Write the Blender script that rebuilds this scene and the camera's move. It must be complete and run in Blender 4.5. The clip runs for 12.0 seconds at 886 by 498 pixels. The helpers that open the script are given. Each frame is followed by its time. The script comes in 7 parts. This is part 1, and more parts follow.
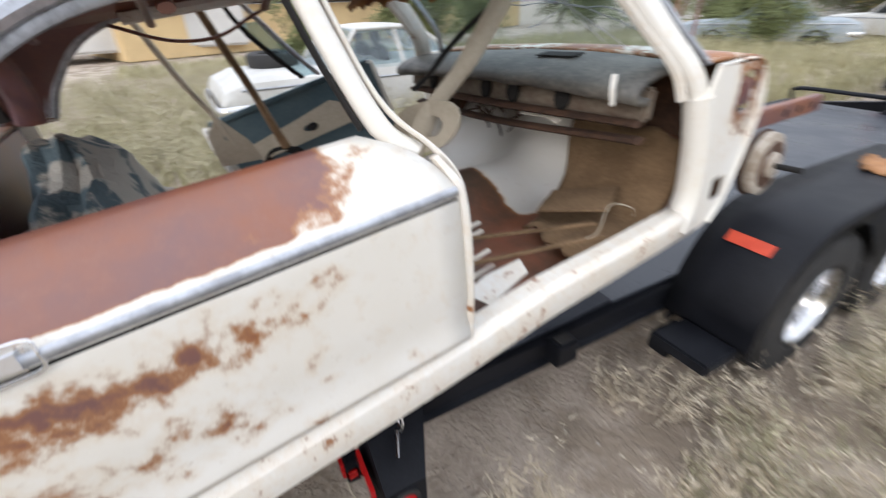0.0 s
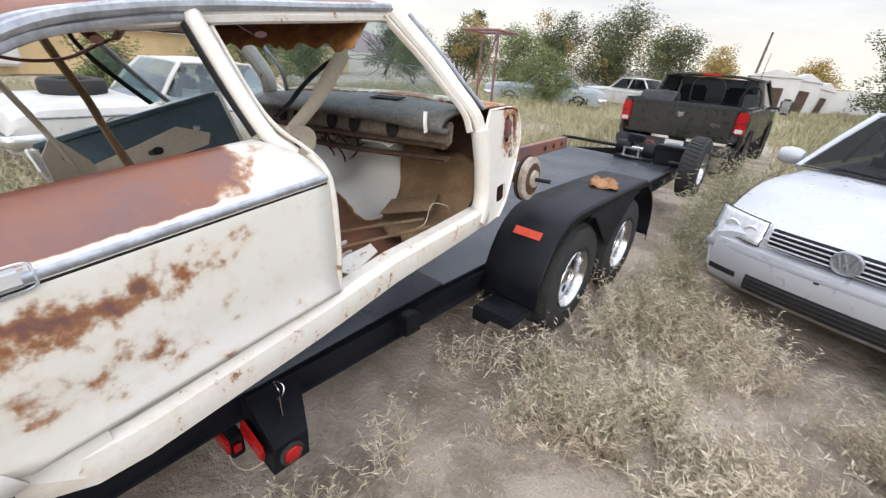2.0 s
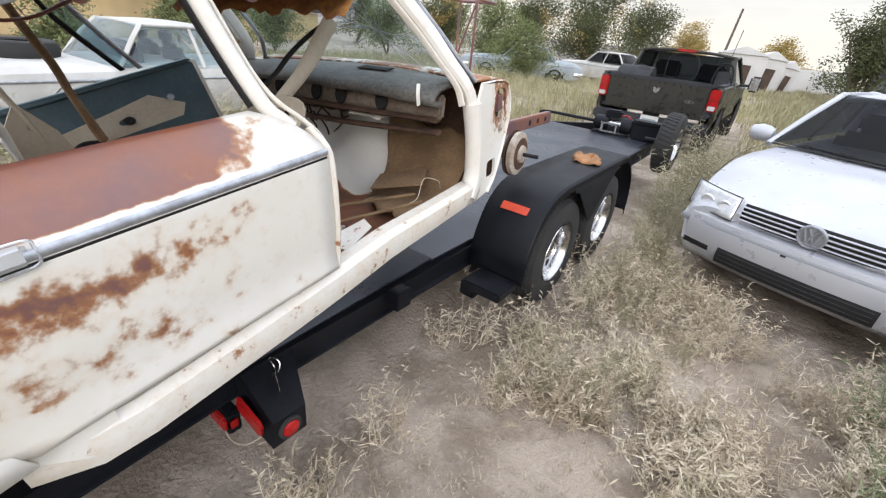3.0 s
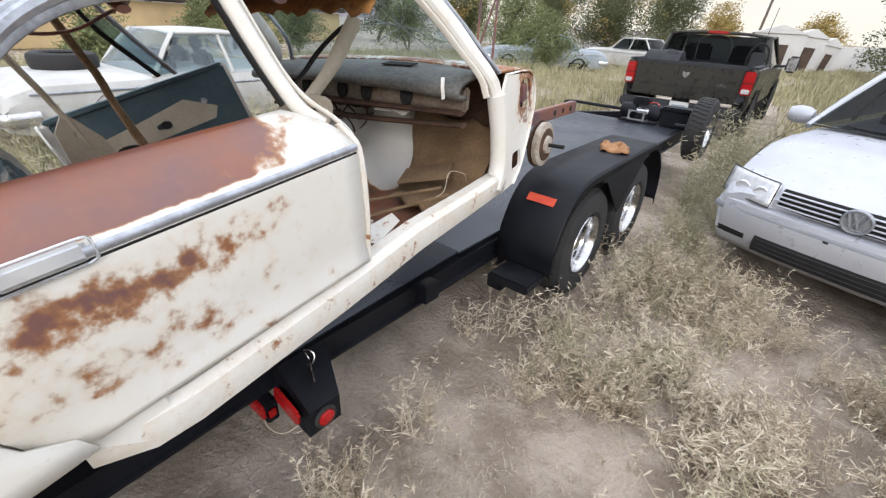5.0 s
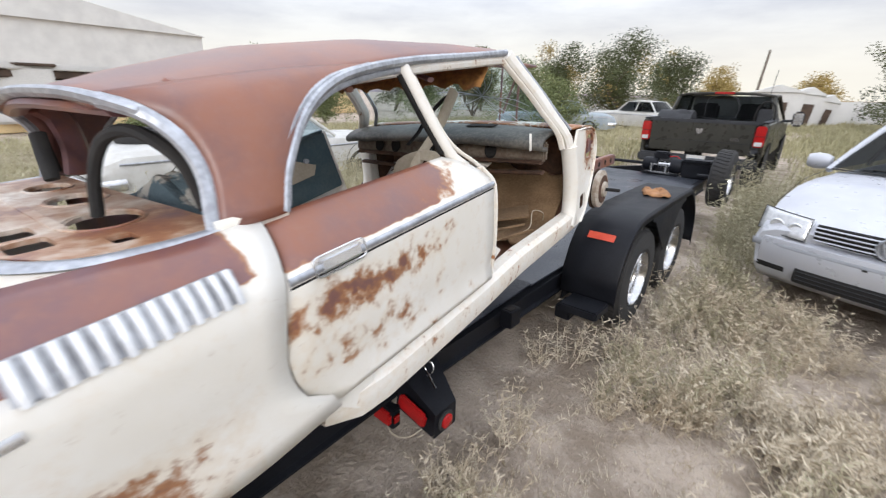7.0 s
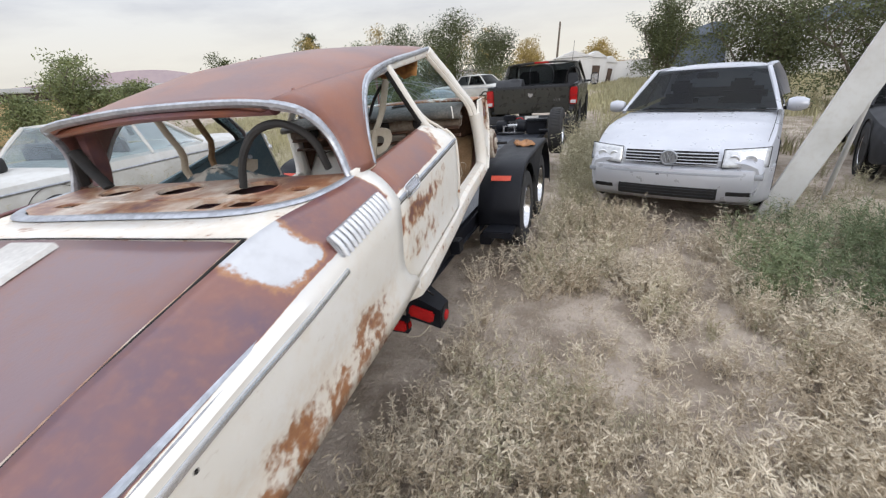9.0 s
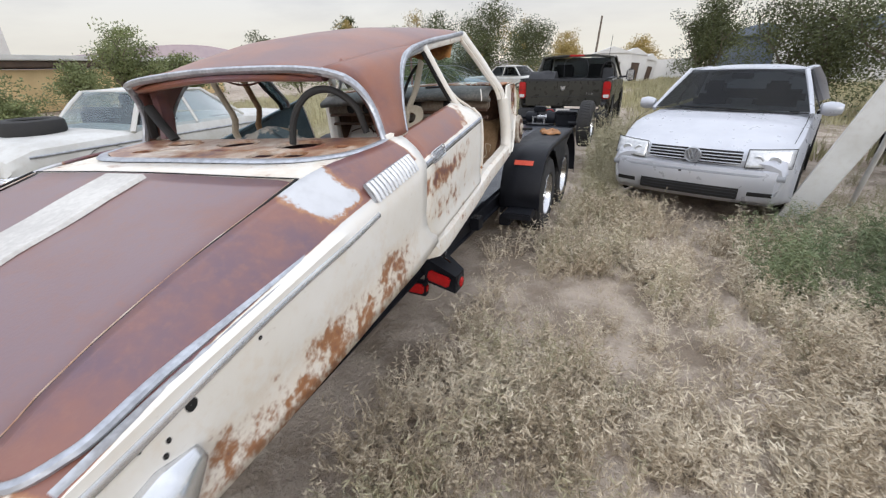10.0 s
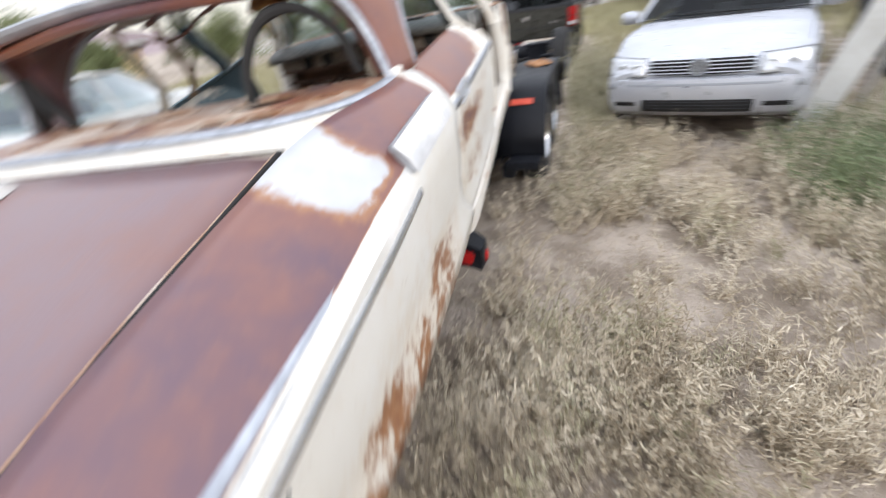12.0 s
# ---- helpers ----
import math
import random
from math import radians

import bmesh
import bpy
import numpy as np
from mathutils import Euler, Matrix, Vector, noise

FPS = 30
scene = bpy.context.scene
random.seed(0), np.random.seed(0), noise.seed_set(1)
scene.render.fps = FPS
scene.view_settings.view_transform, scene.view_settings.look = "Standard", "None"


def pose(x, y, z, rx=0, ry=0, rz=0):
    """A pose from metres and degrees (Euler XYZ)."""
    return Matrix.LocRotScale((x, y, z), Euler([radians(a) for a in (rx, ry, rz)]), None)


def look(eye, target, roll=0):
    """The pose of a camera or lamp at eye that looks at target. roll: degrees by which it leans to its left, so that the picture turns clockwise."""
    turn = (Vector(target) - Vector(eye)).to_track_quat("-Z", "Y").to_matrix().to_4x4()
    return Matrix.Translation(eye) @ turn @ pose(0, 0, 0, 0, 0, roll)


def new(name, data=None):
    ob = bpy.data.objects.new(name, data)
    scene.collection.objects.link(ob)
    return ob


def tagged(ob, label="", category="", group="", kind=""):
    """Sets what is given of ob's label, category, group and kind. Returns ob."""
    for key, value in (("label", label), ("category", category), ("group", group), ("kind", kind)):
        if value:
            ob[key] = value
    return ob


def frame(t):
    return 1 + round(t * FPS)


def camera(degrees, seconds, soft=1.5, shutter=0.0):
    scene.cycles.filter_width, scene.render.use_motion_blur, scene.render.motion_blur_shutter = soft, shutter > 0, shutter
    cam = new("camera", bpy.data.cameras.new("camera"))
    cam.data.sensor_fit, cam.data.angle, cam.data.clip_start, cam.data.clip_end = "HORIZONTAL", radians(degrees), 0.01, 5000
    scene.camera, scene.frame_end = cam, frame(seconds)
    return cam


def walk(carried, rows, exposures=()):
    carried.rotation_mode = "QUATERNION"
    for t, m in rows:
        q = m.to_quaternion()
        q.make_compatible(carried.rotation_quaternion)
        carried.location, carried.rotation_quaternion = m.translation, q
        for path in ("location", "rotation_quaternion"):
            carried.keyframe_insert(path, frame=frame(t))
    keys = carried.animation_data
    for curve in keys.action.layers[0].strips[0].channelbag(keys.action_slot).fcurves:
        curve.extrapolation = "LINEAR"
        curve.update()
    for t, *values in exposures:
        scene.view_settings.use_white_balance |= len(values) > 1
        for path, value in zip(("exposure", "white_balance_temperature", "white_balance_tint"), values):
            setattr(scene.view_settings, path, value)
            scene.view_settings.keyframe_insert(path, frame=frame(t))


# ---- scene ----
cam = camera(92.3, 12.0, soft=1.25, shutter=0.5)
PATH = [
    (0, (1.805, -2.178, 1.596), (0.276, -1.365, 0.595), -1.59),
    (0.5, (2.008, -2.343, 1.563), (0.773, -1.166, 0.519), 1.55),
    (1, (2.113, -2.377, 1.579), (0.993, -1.185, 0.429), 5.32),
    (1.5, (2.151, -2.459, 1.637), (0.925, -1.092, 0.844), 4.34),
    (2, (2.142, -2.481, 1.617), (0.995, -1.061, 0.800), 4.51),
    (2.5, (2.125, -2.504, 1.619), (1.067, -1.053, 0.740), 4.45),
    (3, (2.086, -2.534, 1.615), (1.071, -1.073, 0.702), 6.07),
    (5, (2.088, -2.554, 1.610), (0.990, -1.172, 0.669), 3.26),
    (5.5, (2.120, -2.557, 1.601), (0.953, -1.214, 0.687), 1.69),
    (6, (2.086, -2.574, 1.640), (0.848, -1.277, 0.754), 2.28),
    (6.5, (2.056, -2.743, 1.632), (0.727, -1.469, 0.849), 2.17),
    (6.7, (2.010, -2.865, 1.590), (0.718, -1.522, 0.865), 1.98),
    (8.3, (2.057, -3.730, 1.653), (1.112, -2.121, 0.932), 0.28),
    (8.5, (2.023, -3.794, 1.636), (1.171, -2.138, 0.909), -0.72),
    (9, (1.921, -3.980, 1.625), (1.240, -2.261, 0.862), -4.34),
    (9.5, (1.992, -4.090, 1.597), (1.196, -2.422, 0.833), -2.52),
    (10, (2.022, -4.195, 1.588), (1.251, -2.531, 0.789), -1.39),
    (10.5, (1.989, -4.319, 1.591), (1.270, -2.625, 0.809), -1.58),
    (11, (1.996, -4.329, 1.568), (1.295, -2.656, 0.726), -2.85),
    (11.2, (1.956, -4.256, 1.509), (1.264, -2.677, 0.496), -4.00),
    (11.3, (1.930, -4.245, 1.510), (1.215, -2.790, 0.340), -0.60),
    (11.5, (1.871, -4.184, 1.502), (0.960, -2.886, 0.284), 3.27),
    (12, (1.600, -3.830, 1.454), (0.966, -2.203, 0.478), -8.82),
]
walk(cam, [(t, look(eye, aim, roll)) for t, eye, aim, roll in PATH],
     [(0.0, 0.10, 5950, 11), (6.5, 0.04, 5950, 11), (8.5, -0.16, 5950, 11), (11.3, -0.20, 5950, 11), (12.0, 0.12, 5950, 11)])

# ---- world, sun, exposure ----
scene.view_settings.exposure = 0.0
world = bpy.data.worlds.new("world")
scene.world = world
world.use_nodes = True
wn, wl = world.node_tree.nodes, world.node_tree.links
for n in list(wn):
    wn.remove(n)
w_out = wn.new("ShaderNodeOutputWorld")
w_bg = wn.new("ShaderNodeBackground")
sky = wn.new("ShaderNodeTexSky")
sky.sky_type = "NISHITA"
sky.sun_disc = False
sky.sun_elevation = radians(9)
sky.sun_rotation = radians(150)
sky.air_density, sky.dust_density, sky.ozone_density = 1.0, 3.0, 1.0
w_tc = wn.new("ShaderNodeTexCoord")
w_map = wn.new("ShaderNodeMapping")
w_map.inputs["Scale"].default_value = (1.2, 1.2, 5.0)
w_noise = wn.new("ShaderNodeTexNoise")
w_noise.inputs["Scale"].default_value = 1.9
w_noise.inputs["Detail"].default_value = 7
w_noise.inputs["Roughness"].default_value = 0.58
w_ramp = wn.new("ShaderNodeValToRGB")
w_ramp.color_ramp.elements[0].position, w_ramp.color_ramp.elements[0].color = 0.40, (7.7, 7.65, 7.5, 1)
w_ramp.color_ramp.elements[1].position, w_ramp.color_ramp.elements[1].color = 0.64, (5.1, 5.2, 5.7, 1)
w_mix = wn.new("ShaderNodeMix")
w_mix.data_type = "RGBA"
w_mix.inputs[0].default_value = 0.93
wl.new(w_tc.outputs["Generated"], w_map.inputs["Vector"])
wl.new(w_map.outputs["Vector"], w_noise.inputs["Vector"])
wl.new(w_noise.outputs["Fac"], w_ramp.inputs["Fac"])
wl.new(sky.outputs["Color"], w_mix.inputs[6])
wl.new(w_ramp.outputs["Color"], w_mix.inputs[7])
w_sep = wn.new("ShaderNodeSeparateXYZ")
w_zen = wn.new("ShaderNodeMapRange")
w_zen.inputs[1].default_value, w_zen.inputs[2].default_value = 0.15, 0.9
w_zen.inputs[3].default_value, w_zen.inputs[4].default_value = 1.0, 2.3
w_mul = wn.new("ShaderNodeVectorMath")
w_mul.operation = "SCALE"
wl.new(w_tc.outputs["Generated"], w_sep.inputs[0])
wl.new(w_sep.outputs[2], w_zen.inputs[0])
w_hor = wn.new("ShaderNodeMapRange")
w_hor.interpolation_type = "SMOOTHSTEP"
w_hor.inputs[1].default_value, w_hor.inputs[2].default_value = 0.0, 0.24
w_hor.inputs[3].default_value, w_hor.inputs[4].default_value = 0.75, 0.0
w_warm = wn.new("ShaderNodeMix")
w_warm.data_type = "RGBA"
w_warm.inputs[7].default_value = (7.7, 6.9, 5.3, 1)
wl.new(w_sep.outputs[2], w_hor.inputs[0])
wl.new(w_hor.outputs[0], w_warm.inputs[0])
wl.new(w_mix.outputs[2], w_warm.inputs[6])
wl.new(w_warm.outputs[2], w_mul.inputs[0])
wl.new(w_zen.outputs[0], w_mul.inputs["Scale"])
wl.new(w_mul.outputs[0], w_bg.inputs["Color"])
w_bg.inputs["Strength"].default_value = 0.136
wl.new(w_bg.outputs["Background"], w_out.inputs["Surface"])

sun = new("sun", bpy.data.lights.new("sun", "SUN"))
sun.data.energy, sun.data.angle, sun.data.color = 1.3, radians(20), (1.0, 0.93, 0.84)
sun.matrix_world = look((30, -50, 22), (0, 0, 0))


# ---- material helpers ----
class Net:
    """Small builder for procedural materials in object space."""

    def __init__(self, name, rough=0.6, metal=0.0, space="Object"):
        self.m = bpy.data.materials.new(name)
        self.m.use_nodes = True
        self.t = self.m.node_tree
        self.b = self.t.nodes["Principled BSDF"]
        self.b.inputs["Roughness"].default_value = rough
        self.b.inputs["Metallic"].default_value = metal
        self.co = self.t.nodes.new("ShaderNodeTexCoord").outputs[space]
        self.xyz = None

    def link(self, a, b):
        self.t.links.new(a, b)

    def put(self, sock, v):
        if hasattr(v, "is_output"):
            self.link(v, sock)
        else:
            sock.default_value = v

    def noise(self, scale, detail=4, rough=0.55, stretch=None, distort=0.0):
        n = self.t.nodes.new("ShaderNodeTexNoise")
        n.inputs["Scale"].default_value, n.inputs["Detail"].default_value = scale, detail
        n.inputs["Roughness"].default_value, n.inputs["Distortion"].default_value = rough, distort
        if stretch:
            mp = self.t.nodes.new("ShaderNodeMapping")
            mp.inputs["Scale"].default_value = stretch
            self.link(self.co, mp.inputs["Vector"])
            self.link(mp.outputs["Vector"], n.inputs["Vector"])
        else:
            self.link(self.co, n.inputs["Vector"])
        return n.outputs["Fac"]

    def cells(self, scale):
        n = self.t.nodes.new("ShaderNodeTexVoronoi")
        n.inputs["Scale"].default_value = scale
        self.link(self.co, n.inputs["Vector"])
        return n.outputs["Distance"]

    def axis(self, k):
        if self.xyz is None:
            self.xyz = self.t.nodes.new("ShaderNodeSeparateXYZ")
            self.link(self.co, self.xyz.inputs[0])
        return self.xyz.outputs[k]

    def math(self, op, a, b=0.0, c=0.0):
        n = self.t.nodes.new("ShaderNodeMath")
        n.operation = op
        for i, v in enumerate((a, b, c)):
            self.put(n.inputs[i], v)
        return n.outputs[0]

    def ramp(self, v, a, b, to0=0.0, to1=1.0):
        n = self.t.nodes.new("ShaderNodeMapRange")
        n.interpolation_type = "SMOOTHSTEP"
        for i, x in enumerate((v, a, b, to0, to1)):
            self.put(n.inputs[i], x)
        return n.outputs[0]

    def mix(self, f, a, b):
        n = self.t.nodes.new("ShaderNodeMix")
        n.data_type = "RGBA"
        self.put(n.inputs[0], f)
        for i, v in ((6, a), (7, b)):
            self.put(n.inputs[i], (*v, 1) if isinstance(v, tuple) and len(v) == 3 else v)
        return n.outputs[2]

    def color(self, v):
        self.put(self.b.inputs["Base Color"], (*v, 1) if isinstance(v, tuple) and len(v) == 3 else v)
        return self

    def rough(self, v):
        self.put(self.b.inputs["Roughness"], v)
        return self

    def bump(self, h, strength=0.3, dist=0.01):
        n = self.t.nodes.new("ShaderNodeBump")
        n.inputs["Strength"].default_value, n.inputs["Distance"].default_value = strength, dist
        self.link(h, n.inputs["Height"])
        self.link(n.outputs[0], self.b.inputs["Normal"])
        return self


def plain(name, a, b, rough=0.6, metal=0.0, scale=8.0, fine=90.0, bump=0.15, r2=None):
    """Two tones mixed at two scales, with fine relief."""
    n = Net(name, rough, metal)
    f = n.math("ADD", n.math("MULTIPLY", n.noise(scale), 0.6), n.math("MULTIPLY", n.noise(fine, 3), 0.4))
    f = n.ramp(f, 0.35, 0.65)
    n.color(n.mix(f, a, b))
    if r2 is not None:
        n.rough(n.ramp(f, 0.0, 1.0, rough, r2))
    if bump:
        n.bump(n.noise(fine, 3), bump, 0.004)
    return n.m


def glass(name, tint=(0.85, 0.92, 0.92), rough=0.02, through_it=0.75):
    m = bpy.data.materials.new(name)
    m.use_nodes = True
    t = m.node_tree
    t.nodes.remove(t.nodes["Principled BSDF"])
    tr, gl, mx, fr = (t.nodes.new("ShaderNode" + k) for k in ("BsdfTransparent", "BsdfGlossy", "MixShader", "Fresnel"))
    tr.inputs[0].default_value = (*[c * through_it for c in tint], 1)
    gl.inputs["Roughness"].default_value = rough
    fr.inputs["IOR"].default_value = 1.38 if through_it > 0.5 else 1.17
    t.links.new(fr.outputs[0], mx.inputs[0])
    t.links.new(tr.outputs[0], mx.inputs[1])
    t.links.new(gl.outputs[0], mx.inputs[2])
    t.links.new(mx.outputs[0], t.nodes["Material Output"].inputs["Surface"])
    return m


RUST_A, RUST_B, RUST_C = (0.245, 0.090, 0.046), (0.145, 0.062, 0.045), (0.37, 0.175, 0.066)
CREAM, PALE = (0.74, 0.705, 0.635), (0.79, 0.77, 0.725)


def rusty(name, bias, cream=CREAM, rough=0.5, mauve=(0.140, 0.074, 0.088), scale=7.0, soft=0.0, greyed=None, base=None):
    """Old cream paint over rust. bias(net) gives a field: above 0 rust, below 0 paint, noise breaks the border."""
    n = Net(name, rough)
    edge = n.math("ADD", n.math("MULTIPLY", n.math("SUBTRACT", n.noise(scale, 8, 0.62), 0.5), 1.6),
                  n.math("MULTIPLY", n.math("SUBTRACT", n.noise(scale * 4.5, 6, 0.65), 0.5), 1.0))
    f = n.math("ADD", edge, bias(n))
    mask = n.ramp(f, -0.06 - soft, 0.10 + soft)
    tone = n.mix(n.ramp(n.noise(2.6, 5, 0.6), 0.36, 0.60), base or RUST_A, mauve)
    tone = n.mix(n.ramp(n.noise(38, 5, 0.7), 0.45, 0.75, 0.0, 0.45), tone, (0.24, 0.11, 0.075))
    fringe = n.ramp(n.math("ABSOLUTE", n.math("SUBTRACT", f, 0.12)), 0.0, 0.32, 1.0, 0.0)
    tone = n.mix(n.math("MULTIPLY", fringe, 0.75), tone, RUST_C)
    paint = n.mix(n.ramp(n.noise(3.0, 4), 0.35, 0.7), cream, PALE)
    paint = n.mix(n.ramp(n.noise(55, 5, 0.7, (1, 0.5, 1)), 0.60, 0.80, 0.0, 0.55), paint, (0.40, 0.31, 0.22))
    stain = n.ramp(n.math("ADD", f, n.math("MULTIPLY", n.noise(20, 4), 0.4)), -0.35, 0.25, 0.0, 0.35)
    paint = n.mix(stain, paint, (0.62, 0.47, 0.30))
    # greyer paint tone that offsets strong overhead light, shading put into the colour
    if greyed:
        paint = n.mix(greyed(n), paint, n.mix(n.ramp(n.noise(6, 5), 0.35, 0.65), (0.55, 0.555, 0.57), (0.42, 0.42, 0.43)))
    n.color(n.mix(mask, paint, tone))
    n.rough(n.ramp(mask, 0.0, 1.0, 0.46, 0.37))
    n.b.inputs["Specular IOR Level"].default_value = 0.65
    h = n.math("ADD", n.math("MULTIPLY", mask, -0.35), n.math("MULTIPLY", n.noise(120, 3), 0.5))
    n.bump(h, 0.25, 0.003)
    return n.m


def zone(n, k, lo, hi, soft=0.05):
    """1 between lo and hi along an axis, soft at the ends."""
    v = n.axis(k)
    return n.math("MULTIPLY", n.ramp(v, lo - soft, lo + soft), n.ramp(v, hi - soft, hi + soft, 1.0, 0.0))


def bias_door(n):
    up = n.math("MULTIPLY", zone(n, 2, 0.585, 2.0, 0.006), zone(n, 1, -3.0, -0.26, 0.16))
    band = n.math("MULTIPLY", zone(n, 2, 0.42, 0.52, 0.05), zone(n, 1, -1.05, -0.34, 0.14))
    low = n.math("MULTIPLY", zone(n, 2, 0.27, 0.40, 0.05), zone(n, 1, -1.1, -0.42, 0.12))
    rise = n.math("MULTIPLY", n.ramp(n.axis(2), 0.590, 0.660), zone(n, 1, -3.0, -0.38, 0.22))
    s = n.math("ADD", n.math("MULTIPLY", up, 1.2), n.math("MULTIPLY", band, 0.80))
    s = n.math("ADD", s, n.math("MULTIPLY", rise, 1.6))
    s = n.math("ADD", s, n.math("MULTIPLY", low, 0.42))
    s = n.math("ADD", s, n.math("MULTIPLY", n.math("SUBTRACT", n.noise(17, 3, 0.5), 0.5), 2.1))
    return n.math("SUBTRACT", s, 0.62)


def bias_quarter(n):
    up = n.math("MULTIPLY", n.math("MAXIMUM", n.ramp(n.axis(0), 0.984, 0.992, 1.0, 0.0), zone(n, 2, 0.605, 2.0, 0.012)), n.math("MULTIPLY", zone(n, 2, 0.49, 2.0, 0.02), zone(n, 1, -2.32, -0.955, 0.03)))
    clear = n.math("MULTIPLY", zone(n, 1, -1.56, -1.35, 0.08), zone(n, 2, 0.60, 2.0, 0.03))
    low = n.math("MULTIPLY", zone(n, 2, 0.14, 0.38, 0.07), zone(n, 1, -2.20, -1.10, 0.15))
    tail = zone(n, 1, -2.8, -2.33, 0.03)
    s = n.math("SUBTRACT", n.math("MULTIPLY", up, 1.55), n.math("MULTIPLY", clear, 1.6))
    s = n.math("ADD", s, n.math("MULTIPLY", low, 0.62))
    s = n.math("ADD", s, n.math("MULTIPLY", tail, 0.62))
    return n.math("SUBTRACT", s, 0.58)


M_DOOR = rusty("door_paint", bias_door, scale=6.0, soft=0.13, mauve=(0.175, 0.088, 0.082))
# upper patch is greyed in its colour so skylight doesn't bleach it
M_QUARTER = rusty("quarter_paint", bias_quarter, mauve=(0.120, 0.066, 0.088), base=(0.215, 0.088, 0.062), soft=0.05, scale=8.0,
                  greyed=lambda n: n.math("MULTIPLY", zone(n, 1, -1.70, -1.27, 0.08), zone(n, 2, 0.59, 2.0, 0.02)))
M_RUST = rusty("bare_rust", lambda n: n.math("ADD", 1.1, 0.0))
M_ROOF = rusty("roof_rust", lambda n: n.math("ADD", 0.86, 0.0), scale=5.0, mauve=(0.165, 0.076, 0.066))
# mauve here and on the quarter puts reflected sky into the rust colour
M_LID = rusty("lid_rust_sky_tint", lambda n: n.math("ADD", 1.05, 0.0), scale=5.0, mauve=(0.185, 0.118, 0.126), base=(0.195, 0.098, 0.084))
M_COWL = rusty("cowl_side_paint", lambda n: n.math("SUBTRACT", n.math("MULTIPLY", n.math("MULTIPLY", zone(n, 1, 1.01, 1.16, 0.04), zone(n, 2, 0.34, 0.62, 0.08)), 0.75), 0.55), scale=11.0)
M_SHELF = rusty("shelf_rust", lambda n: n.math("ADD", 0.14, 0.0), cream=(0.60, 0.52, 0.45), scale=4.0, soft=0.2)
M_CREAM = rusty("cream_paint", lambda n: n.math("SUBTRACT", 0.0, 0.52), scale=10.0)
M_CREAM_WORN = rusty("worn_cream", lambda n: n.math("SUBTRACT", 0.0, 0.27), scale=12.0)
M_FLOORPAN = rusty("floor_pan", mauve=(0.095, 0.060, 0.040), bias=lambda n: n.math("SUBTRACT", 0.75, n.math("MULTIPLY", n.math("MULTIPLY", zone(n, 1, 0.60, 1.22, 0.06), zone(n, 0, -0.65, 0.44, 0.06)), 2.1)), scale=4.0)
M_CHROME = plain("tarnished_chrome", (0.74, 0.75, 0.77), (0.60, 0.60, 0.61), 0.20, 0.8, 4, 11, 0.01, 0.27)
M_TRIM = plain("bright_trim", (0.50, 0.52, 0.56), (0.34, 0.35, 0.38), 0.36, 0.7, 14, 70, 0.10, 0.55)
M_ALU = plain("brushed_ribs", (0.46, 0.47, 0.49), (0.30, 0.30, 0.31), 0.42, 0.6, 9, 80, 0.12, 0.6)
M_BLACK = plain("black_paint", (0.005, 0.0055, 0.008), (0.011, 0.012, 0.016), 0.46, 0.0, 5, 120, 0.10, 0.55)
M_BLACK.node_tree.nodes["Principled BSDF"].inputs["Specular IOR Level"].default_value = 0.20
M_DECK = plain("deck_steel", (0.030, 0.034, 0.044), (0.055, 0.060, 0.074), 0.27, 0.25, 2.5, 60, 0.12, 0.48)
M_RUBBER = plain("tyre_rubber", (0.016, 0.016, 0.017), (0.034, 0.032, 0.030), 0.75, 0, 9, 70, 0.25, 0.9)
# near-black for gaps and dark parts, also painted shade in arches, boot, under trim
M_DARK = plain("gap_and_shade_black", (0.008, 0.008, 0.008), (0.014, 0.012, 0.011), 0.9, 0, 9, 60, 0.1)
M_STEEL = plain("plated_steel", (0.66, 0.66, 0.66), (0.52, 0.52, 0.53), 0.14, 1.0, 9, 80, 0.05, 0.3)
M_REDLENS = plain("red_lens", (0.42, 0.012, 0.012), (0.30, 0.010, 0.010), 0.16, 0, 20, 140, 0.1)
M_ORANGE = plain("red_orange_tape", (0.62, 0.085, 0.04), (0.52, 0.06, 0.03), 0.4, 0, 20, 300, 0.1)
M_TEAL = plain("teal_vinyl", (0.055, 0.095, 0.115), (0.085, 0.125, 0.14), 0.6, 0, 6, 60, 0.2)
M_BEIGE = plain("beige_card", (0.50, 0.44, 0.34), (0.42, 0.36, 0.27), 0.75, 0, 6, 60, 0.2)
M_DARKRUST = plain("dark_rust", (0.045, 0.024, 0.015), (0.10, 0.050, 0.028), 0.95, 0, 9, 50, 0.5)
M_FLUTE = plain("pale_flutes", (0.78, 0.79, 0.81), (0.66, 0.67, 0.69), 0.35, 0.45, 9, 80, 0.05)
M_GREYPAD = plain("grey_dash", (0.045, 0.044, 0.040), (0.15, 0.138, 0.118), 0.55, 0, 5, 60, 0.25)
M_CARPET = plain("brown_mat", (0.15, 0.092, 0.046), (0.25, 0.16, 0.085), 0.95, 0, 7, 90, 0.5)
M_GLASS = glass("clear_glass")
M_GLASS_DARK = glass("tinted_glass", (0.55, 0.60, 0.62), 0.02, 0.30)
M_GLASS_BLUE = glass("hazy_glass", (0.80, 0.92, 0.95), 0.10, 0.85)


